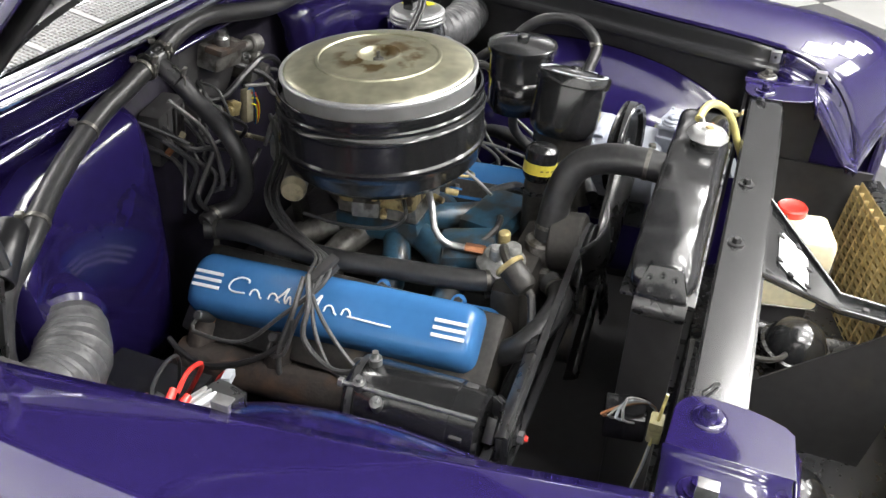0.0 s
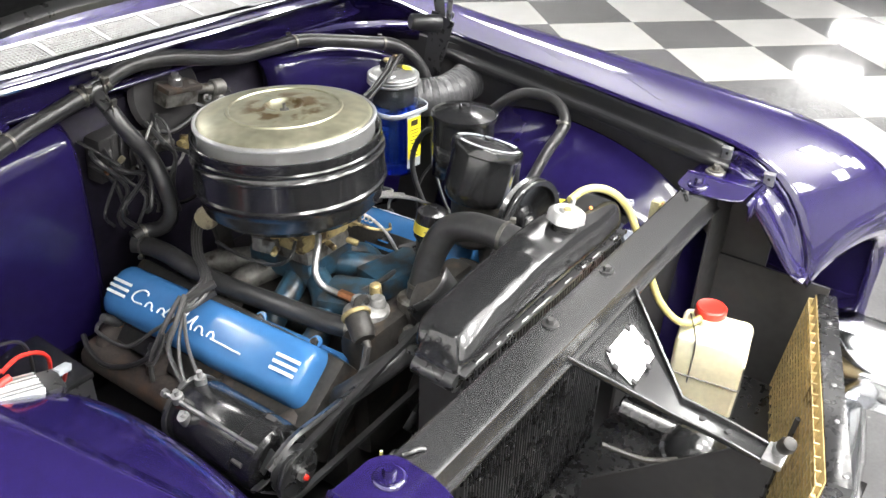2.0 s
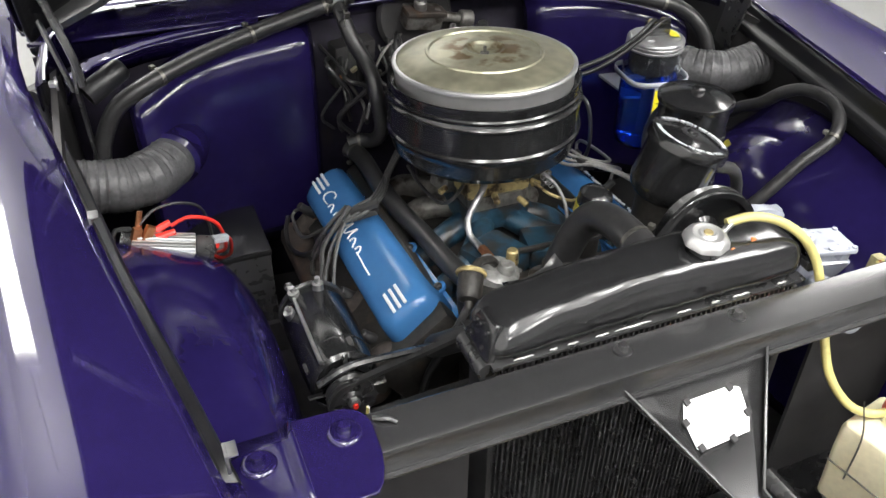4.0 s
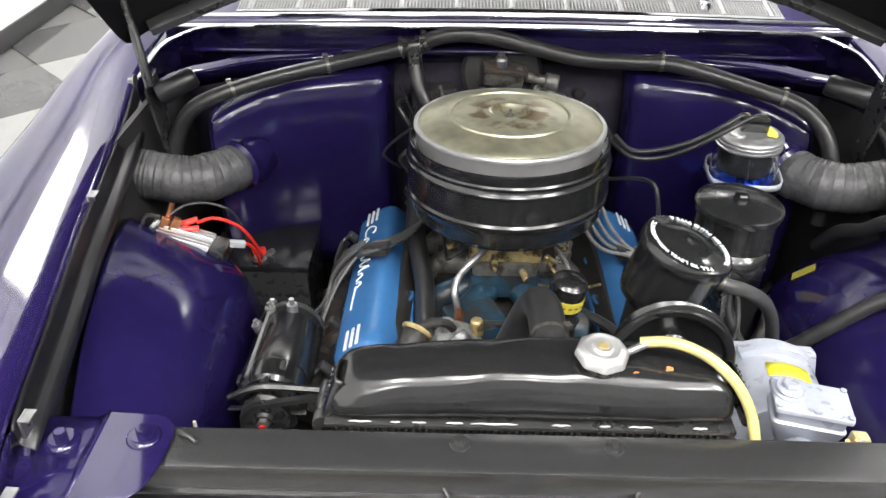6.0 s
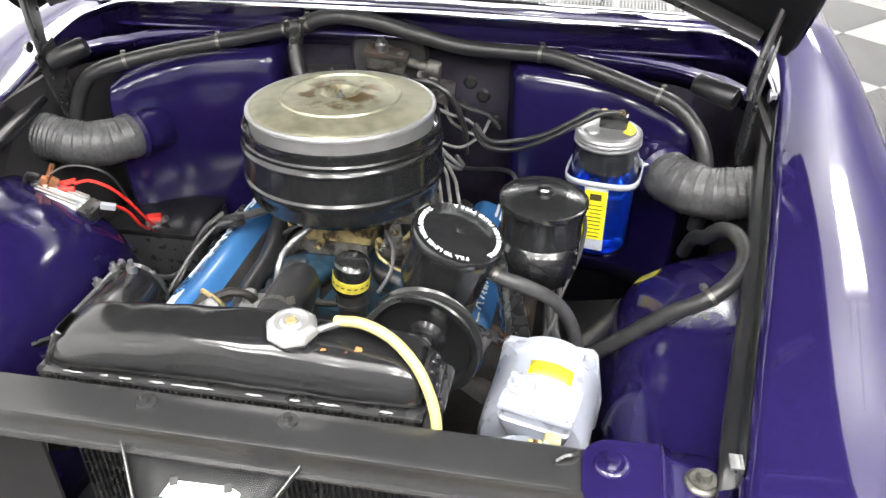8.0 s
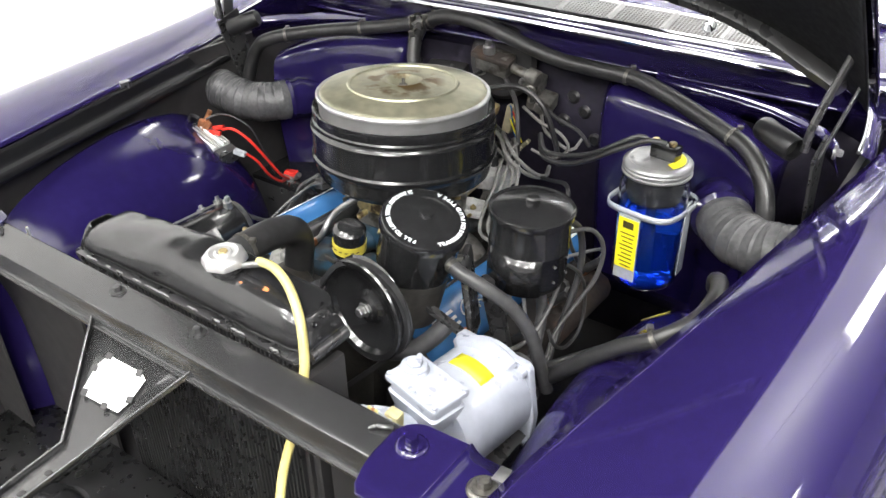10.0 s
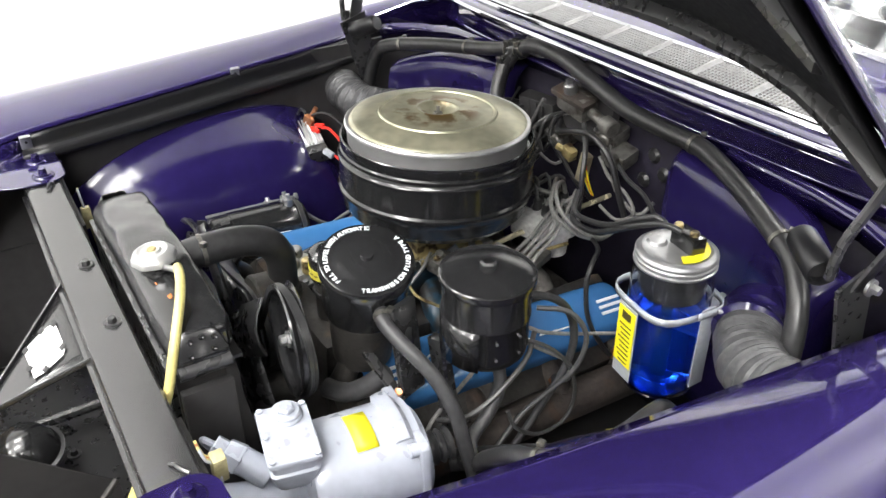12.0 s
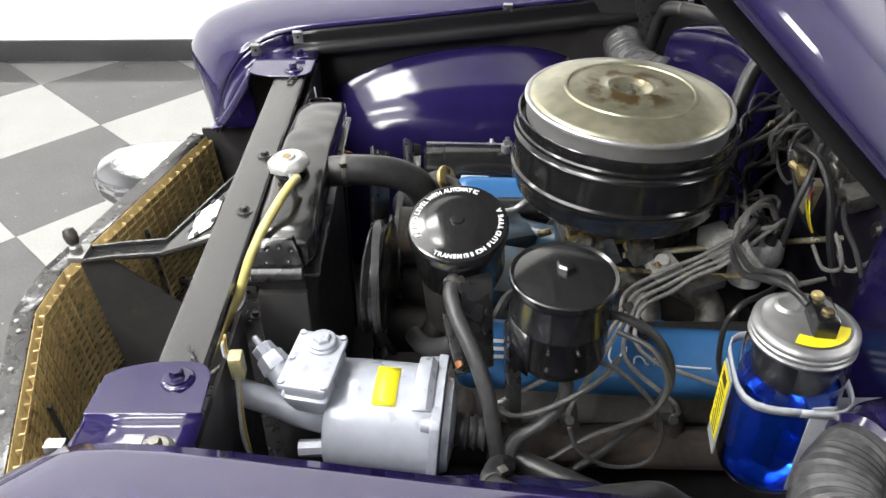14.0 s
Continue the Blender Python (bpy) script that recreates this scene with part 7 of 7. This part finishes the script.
box(bm, (0.036, 0.952, 0.872), (0.022, 0.016, 0.066), (0, 12, 0), 0.002)
part("block", bm, TAN, e)
for k, (dx, mt) in enumerate(((0.012, YELLOW), (0.018, YELLOW), (0.016, RED), (0.01, BLUE))):
    bm = B()
    sweep(bm, [(0.036, 0.952, 0.875 + 0.008 * k), (0.036 + dx, 0.940, 0.870 + 0.012 * k), (0.036 + dx * 1.6, 0.945, 0.845), (0.05 + dx, 0.955, 0.82)], 0.0018, 6)
    part("wire", bm, mt, e)
e = thing("pipe_junction", "dirty brass pipe junction on the firewall", "pipe fitting", (-0.01, 0.955, 0.88))
bm = B()
box(bm, (-0.012, 0.952, 0.887), (0.03, 0.02, 0.028), (10, 20, 0), 0.004)
cyl(bm, (-0.012, 0.952, 0.887), (-0.04, 0.94, 0.895), 0.007, seg=8)
part("junction", bm, BRASS, e)

# linkage, pipes and castings round the carburettor and intake
for pts, r, mt, lb in (
        ([(0.075, 0.56, 0.815), (0.095, 0.53, 0.80), (0.10, 0.49, 0.775), (0.085, 0.45, 0.755)], 0.0035, STEEL, "thin bent steel vacuum pipe"),
        ([(0.06, 0.545, 0.80), (0.075, 0.51, 0.79), (0.12, 0.50, 0.77), (0.16, 0.53, 0.755)], 0.003, BRASS, "thin bent brass pipe"),
        ([(-0.085, 0.56, 0.815), (-0.115, 0.545, 0.80), (-0.125, 0.58, 0.775), (-0.13, 0.66, 0.765), (-0.13, 0.74, 0.77)], 0.0038, RUBBER, "thin black vacuum hose"),
        ([(0.12, 0.47, 0.735), (0.14, 0.44, 0.745), (0.17, 0.42, 0.735), (0.20, 0.40, 0.70)], 0.009, HOSEGREY, "short grey rubber hose"),
        ([(-0.06, 0.42, 0.745), (-0.02, 0.405, 0.755), (0.02, 0.41, 0.75), (0.05, 0.425, 0.735)], 0.006, IRON, "dark oily pipe across the intake")):
    hose("engine_pipe", lb, pts, r, mt, "pipe", "engine pipes", seg=8)
for x, y, z, sx, sy, sz, mt in ((0.085, 0.575, 0.795, 0.030, 0.045, 0.030, CASTALU), (0.09, 0.66, 0.80, 0.035, 0.035, 0.04, CASTALU), (-0.095, 0.63, 0.79, 0.03, 0.05, 0.03, CASTALU), (0.10, 0.70, 0.775, 0.05, 0.05, 0.02, GREYCAP), (0.115, 0.76, 0.760, 0.06, 0.07, 0.02, CASTALU)):
    e = thing("carburettor_fitting", "small dirty cast fitting beside the carburettor", "fitting", (x, y, z), "carburettor fittings")
    bm = B()
    box(bm, (x, y, z), (sx, sy, sz), (4, 6, 20), 0.005)
    cyl(bm, (x, y, z + sz * 0.3), (x + 0.004, y - 0.004, z + sz * 0.8), min(sx, sy) * 0.28, seg=12, bevel=0.002)
    part("casting", bm, mt, e)
    bolt("screw", (x + sx * 0.25, y - sy * 0.25, z + sz * 0.5), (0, 0, 1), 0.004, BRASS, e, 0.006)
e = thing("throttle_linkage", "steel throttle lever and return spring", "linkage", (0.075, 0.60, 0.78))
bm = B()
box(bm, (0.078, 0.615, 0.79), (0.004, 0.022, 0.055), (25, 0, 0), 0.001)
part("lever", bm, STEEL, e)
bm = B()
sweep(bm, [(0.080 + 0.005 * math.cos(k * 0.9), 0.60 - 0.0016 * k, 0.805 + 0.005 * math.sin(k * 0.9)) for k in range(60)], 0.0011, 5, smooth=False)
part("spring", bm, STEEL, e, "coiled return spring")
# dense wiring on the passenger side of the firewall
rng = random.Random(11)
for k in range(9):
    a = Vector((-0.06 - 0.022 * k, 0.985, 0.955 - 0.010 * (k % 4)))
    b = Vector((-0.09 - 0.018 * k, 0.90 + 0.01 * (k % 3), 0.77 + 0.006 * (k % 5)))
    pts = [a]
    for f in (0.2, 0.45, 0.7):
        pts.append(a.lerp(b, f) + Vector((rng.uniform(-0.035, 0.035), rng.uniform(-0.06, -0.015), rng.uniform(-0.02, 0.035))))
    pts.append(b)
    hose("firewall_wire", "dark wire hanging on the firewall", pts, rng.choice((0.0030, 0.0038, 0.0050)), rng.choice((WIREDARK, RUBBER, RUBBER)), "cable", "firewall wires", seg=7)
for k in range(5):
    e = thing("wire_terminal", "small pale wire terminal on the firewall", "terminal", (-0.09 - 0.03 * k, 0.95, 0.87), "wire terminals")
    bm = B()
    box(bm, (-0.09 - 0.028 * k, 0.955 - 0.008 * (k % 2), 0.905 - 0.018 * (k % 3)), (0.008, 0.010, 0.016), (20, 15 * k, 10), 0.002)
    part("terminal", bm, (CASTALU, CLAMP, CLAMP, TAN, COPPER)[k], e)

# wiper motor on the firewall
e = thing("wiper_motor", "rusty vacuum wiper motor on the firewall", "wiper motor", (-0.01, 0.97, 0.97))
bm = B()
lathe(bm, [(0, 0), (0.085, 0), (0.088, 0.006), (0.080, 0.016), (0.03, 0.02), (0, 0.02)], frame_of((0, -1, 0.15), (-0.015, 1.005, 0.985)), 30)
part("mounting_plate", bm, BAYBLACK, e)
bm = B()
box(bm, (-0.012, 0.962, 0.995), (0.085, 0.045, 0.045), (10, 8, 0), 0.008)
part("motor_body", bm, CASTALU, e)
bm = B()
box(bm, (-0.010, 0.948, 1.010), (0.095, 0.035, 0.012), (12, 9, 6), 0.003)
part("rusty_strap", bm, RUST, e, "rust brown strap")
bm = B()
cyl(bm, (-0.020, 0.950, 1.012), (-0.020, 0.946, 1.036), 0.014, seg=14, bevel=0.003)
cyl(bm, (-0.020, 0.946, 1.034), (-0.020, 0.945, 1.044), 0.008, seg=6)
part("top_nut", bm, STEEL, e)
bm = B()
cyl(bm, (0.035, 0.960, 0.990), (0.085, 0.957, 0.980), 0.011, seg=14)
cyl(bm, (0.075, 0.958, 0.982), (0.105, 0.956, 0.977), 0.018, seg=20, bevel=0.003)
part("knob", bm, CASTALU, e)
e = thing("firewall_box", "dark regulator box on the firewall", "regulator", (-0.20, 0.985, 0.90))
bm = B()
box(bm, (-0.165, 0.995, 0.905), (0.10, 0.04, 0.10), (8, 0, 12), 0.008)
for k in range(4):
    box(bm, (-0.20 + 0.022 * k, 0.973, 0.905), (0.007, 0.006, 0.085), (8, 0, 12), 0.002)
part("box", bm, BAYBLACK, e)
for x, z in ((0.16, 0.93), (0.19, 0.90), (0.14, 0.87), (-0.12, 0.83), (0.22, 0.84)):
    e = thing("firewall_grommet", "small rubber grommet on the firewall", "grommet", (x, 1.015, z), "grommets")
    bm = B()
    lathe(bm, [(0, 0), (0.014, 0), (0.016, 0.004), (0.010, 0.010), (0, 0.010)], frame_of((0, -1, 0), (x, 1.022, z)), 16)
    part("grommet", bm, RUBBER, e)

# ---- belts and fan ----
def belt(name, c1, r1, c2, r2, y, w=0.011, t=0.008):
    """A drive belt round two pulleys in the plane y."""
    (x1, z1), (x2, z2) = c1, c2
    d = math.hypot(x2 - x1, z2 - z1)
    a0 = math.atan2(z2 - z1, x2 - x1)
    b = math.acos((r1 - r2) / d)
    pts = []
    n = 22
    for k in range(n + 1):
        a = a0 + b + (2 * math.pi - 2 * b) * k / n
        pts.append((x1 + r1 * math.cos(a), z1 + r1 * math.sin(a)))
    for k in range(n + 1):
        a = a0 - b + 2 * b * k / n
        pts.append((x2 + r2 * math.cos(a), z2 + r2 * math.sin(a)))
    cx, cz = (x1 + x2) / 2, (z1 + z2) / 2
    e = thing(name, "black rubber drive belt", "belt", (cx, y, cz), "drive belts")
    bm = B()
    rings = []
    m = len(pts)
    for i, (x, z) in enumerate(pts):
        tx, tz = pts[(i + 1) % m][0] - pts[i - 1][0], pts[(i + 1) % m][1] - pts[i - 1][1]
        q = math.hypot(tx, tz)
        nx, nz = tz / q, -tx / q
        rings.append([(x + nx * o, y + v, z + nz * o) for o, v in ((0, -w / 2), (0, w / 2), (t, w / 2), (t, -w / 2))])
    vs = sheet(bm, rings + [rings[0]], close=True)
    bmesh.ops.remove_doubles(bm, verts=bm.verts, dist=1e-5)
    part("belt", bm, RUBBER, e)


e = thing("fan", "black four blade engine fan with pulley", "fan", (-0.016, 0.20, 0.70))
bm = B()
lathe(bm, [(0, 0.05), (0.070, 0.05), (0.078, 0.046), (0.068, 0.038), (0.078, 0.030), (0.078, 0.026), (0.040, 0.022), (0.036, 0.0), (0, 0.0)], frame_of((0, 1, 0), (-0.016, 0.205, 0.715)), 36)
part("fan_pulley", bm, BLACK, e)
for k in range(4):
    a = radians(35 + 90 * k)
    bm = B()
    dr, tn = Vector((math.cos(a), 0, math.sin(a))), Vector((-math.sin(a), 0, math.cos(a)))
    c = Vector((-0.016, 0.198, 0.715))
    sheet(bm, [[c + dr * r + tn * w + Vector((0, 0.25 * w + 0.02 * (abs(w) / 0.05) ** 2, 0)) for w in (-0.045, -0.02, 0, 0.02, 0.045)] for r in (0.03, 0.08, 0.14, 0.18, 0.20)])
    part("blade", bm, BLACK, e, thick=0.002)
belt("generator_belt", (-0.406, 0.668), 0.036, (-0.016, 0.715), 0.070, 0.246)
belt("steering_belt", (0.215, 0.842), 0.080, (-0.016, 0.56), 0.060, 0.230)
e = thing("crank_pulley", "dark oily crankshaft pulley", "pulley", (-0.016, 0.27, 0.56))
bm = B()
cyl(bm, (-0.016, 0.30, 0.56), (-0.016, 0.215, 0.56), 0.062, seg=30, bevel=0.004)
part("pulley", bm, IRON, e)

# ---- battery and charger beside the wheel house ----
e = thing("battery", "black car battery with red terminal clamp", "battery", (-0.50, 0.83, 0.50))
bm = B()
box(bm, (-0.540, 0.850, 0.525), (0.22, 0.18, 0.19), bevel=0.006)
part("case", bm, BLACK, e)
bm = B()
box(bm, (-0.540, 0.850, 0.616), (0.225, 0.185, 0.014), bevel=0.004)
part("top", bm, BLACKGLOSS, e)
bm = B()
box(bm, (-0.545, 0.800, 0.632), (0.035, 0.022, 0.020), (0, 0, 20), 0.004)
part("terminal_cover", bm, RED, e, "red terminal cover")
bm = B()
cyl(bm, (-0.53, 0.80, 0.625), (-0.51, 0.795, 0.642), 0.007, seg=8)
part("clamp_bolt", bm, STEEL, e)
bm = B()
box(bm, (-0.540, 0.850, 0.385), (0.24, 0.20, 0.09))
part("tray", bm, BAYBLACK, e)

e = thing("battery_charger", "silver finned charger with red clamps and leads", "battery charger", (-0.63, 0.63, 0.78))
CR = (6, 12, -8)
m = pose(-0.634, 0.628, 0.806, *CR)
bm = B()
box(bm, m.translation, (0.108, 0.050, 0.026), CR, 0.003)
case = part("case", bm, ALU, e, "silver finned aluminium case")
for k in range(6):
    bm = B()
    box(bm, (0, 0, 0), (0.106, 0.0035, 0.008))
    bm.transform(m @ Matrix.Translation((0, -0.021 + 0.0084 * k, 0.0155)))
    part("fin", bm, ALU if k % 3 else WHITEPAINT, case)
for dx, w in ((0.070, 0.032), (-0.063, 0.020)):
    bm = B()
    box(bm, m @ Vector((dx, 0, -0.002)), (w, 0.050, 0.034), CR, 0.004)
    part("end_block", bm, BLACK, e)
for pts, mt, r in (([(-0.548, 0.628, 0.800), (-0.528, 0.640, 0.797), (-0.515, 0.665, 0.770), (-0.515, 0.70, 0.715), (-0.530, 0.75, 0.672), (-0.548, 0.785, 0.662)], RED, 0.0034), ([(-0.614, 0.655, 0.832), (-0.585, 0.660, 0.840), (-0.552, 0.668, 0.826), (-0.532, 0.680, 0.800), (-0.522, 0.705, 0.755), (-0.520, 0.740, 0.700), (-0.535, 0.780, 0.665)], RED, 0.0036), ([(-0.665, 0.650, 0.850), (-0.64, 0.668, 0.862), (-0.60, 0.680, 0.862), (-0.56, 0.695, 0.838), (-0.545, 0.71, 0.79), (-0.54, 0.74, 0.70)], RUBBER, 0.0028), ([(-0.69, 0.628, 0.812), (-0.712, 0.630, 0.835), (-0.705, 0.640, 0.855), (-0.680, 0.642, 0.850)], RUBBER, 0.0045)):
    bm = B()
    sweep(bm, pts, r, 8)
    part("lead", bm, mt, e)
for base, dr, mt in (((-0.672, 0.645, 0.832), (0.25, 0.35, 0.75), COPPER), ((-0.655, 0.650, 0.826), (0.88, 0.20, 0.25), RED), ((-0.652, 0.636, 0.824), (0.97, 0.15, 0.06), RED)):
    b0, d0 = Vector(base), Vector(dr).normalized()
    bm = B()
    sweep(bm, [b0 + d0 * 0.010, b0 + d0 * 0.025, b0 + d0 * 0.044], lambda f: 0.0075 - 0.0015 * f, 10, flat=0.7)
    part("clamp_handle", bm, mt, e, "red clamp handle" if mt is RED else "bare copper clamp handle")
for dx in (0, 0.020):
    bm = B()
    box(bm, (-0.675 + dx, 0.640, 0.834), (0.016, 0.012, 0.034), (0, 24 + 600 * dx, 15), 0.002)
    part("clamp_jaw", bm, COPPER, e, "copper clamp jaw")
bm = B()
box(bm, (-0.535, 0.634, 0.798), (0.030, 0.014, 0.012), (0, 15, 20), 0.002)
part("plug", bm, PLASTGREY, e, "grey lead plug")
bm = B()
box(bm, (-0.540, 0.783, 0.664), (0.030, 0.016, 0.012), (0, 20, 40), 0.002)
part("plug", bm, STEEL, e, "bare metal lead end")
e.location.z -= 0.036

# ---- around the radiator ----
e = thing("wire_plug", "yellowed wire connector beside the radiator", "connector", (0.44, 0.05, 0.77))
bm = B()
box(bm, (0.412, 0.052, 0.845), (0.021, 0.018, 0.040), (0, 6, 0), 0.003)
part("block", bm, PLUGTAN, e)
for k, mt in enumerate((YELLOWHOSE, COPPER, YELLOWHOSE, PLASTGREY)):
    bm = B()
    sweep(bm, [(0.385 + 0.006 * k, 0.034, 0.874), (0.402 + 0.004 * k, 0.038, 0.862), (0.408 + 0.003 * k, 0.050, 0.850), (0.414 + 0.004 * k, 0.050, 0.812), (0.432 + 0.006 * k, 0.052, 0.745), (0.438, 0.055, 0.66), (0.44, 0.045, 0.55)], 0.0022, 6)
    part("wire", bm, mt, e)
e = thing("wire_plug", "yellowed wire connector beside the radiator", "connector", (-0.43, 0.05, 0.74))
bm = B()
box(bm, (-0.437, 0.055, 0.80), (0.020, 0.018, 0.044), (0, -10, 0), 0.003)
part("block", bm, PLUGTAN, e)
for k in range(3):
    bm = B()
    sweep(bm, [(-0.44, 0.05, 0.865), (-0.438 - 0.003 * k, 0.055, 0.80), (-0.445 + 0.003 * k, 0.06, 0.74), (-0.46, 0.07, 0.66), (-0.47, 0.06, 0.55)], 0.0022, 6)
    part("wire", bm, YELLOWHOSE if k else PLASTGREY, e)
e = thing("apron_sticker", "small faded yellow sticker on the indigo apron", "sticker", (0.546, 0.595, 0.752))
bm = B()
prism(bm, [(-0.024, -0.013), (0.022, -0.017), (0.026, 0.010), (-0.020, 0.014)], frame_of((-0.589, 0.318, 0.743), (0.557, 0.597, 0.747)) @ Matrix.Rotation(radians(-15), 4, "Z"), 0.0012)
part("sticker", bm, OLIVE, e)
e = thing("relay", "small dark relay with wires beside the radiator", "relay", (-0.335, 0.11, 0.67))
bm = B()
box(bm, (-0.335, 0.10, 0.70), (0.05, 0.06, 0.045), (0, 0, 10), 0.005)
part("case", bm, BLACKGLOSS, e)
for k in range(4):
    bm = B()
    sweep(bm, [(-0.355, 0.12 - 0.012 * k, 0.715), (-0.375, 0.13 - 0.01 * k, 0.735), (-0.36, 0.10, 0.750 + 0.004 * k), (-0.33, 0.07, 0.735), (-0.32, 0.05, 0.70)], 0.0022, 6)
    part("wire", bm, (COPPER, WIRE, PLASTGREY, WIRE)[k], e)
# pan ahead of the radiator
e = thing("front_pan", "black pressed pan between radiator and grille", "pan", (0, -0.2, 0.34))
bm = B()
sheet(bm, [[(x, y, 0.40) for x in (-0.6, -0.3, 0, 0.3, 0.6)] for y in (-0.40, -0.2, 0.03)])
part("pan", bm, BLACK, e, thick=0.004)
for x in (-0.35, 0.33):
    bm = B()
    sweep(bm, [(x, -0.38, 0.412), (x * 0.9, -0.2, 0.43), (x * 0.8, 0.0, 0.46)], 0.018, 8, flat=0.6)
    part("rib", bm, BLACK, e)
for x in (-0.30, -0.22):
    bolt("bolt", (x, -0.10, 0.405), (0, 0, 1), 0.008, BLACK, e)

# ---- floor tiles, laid diagonally ----
TM = (tile_mesh("white_tile", TILEWHITE), tile_mesh("grey_tile", TILEGREY))
for i in range(-7, 19):
    for j in range(-12, 16):
        c = Vector((TX, TY, 0)) + ((i + 0.5) * Vector((1, 1, 0)) + (j + 0.5) * Vector((1, -1, 0))) * TILE / math.sqrt(2)
        if (-2.85 < c.x < 5.3 and -3.2 < c.y < 6.4 or 5.2 < c.x < 9.0 and -1.2 < c.y < 4.6) and not (abs(c.x) < 0.6 and 0.2 < c.y < 1.0):
            ob = new("tile", TM[(i + j + 1) % 2])
            ob.parent = floor
            o = Vector((TX, TY, 0)) + (i * Vector((1, 1, 0)) + j * Vector((1, -1, 0))) * TILE / math.sqrt(2)
            ob.matrix_basis = pose(o.x, o.y, 0, 0, 0, 45) @ Matrix.Translation((0, -TILE, 0))
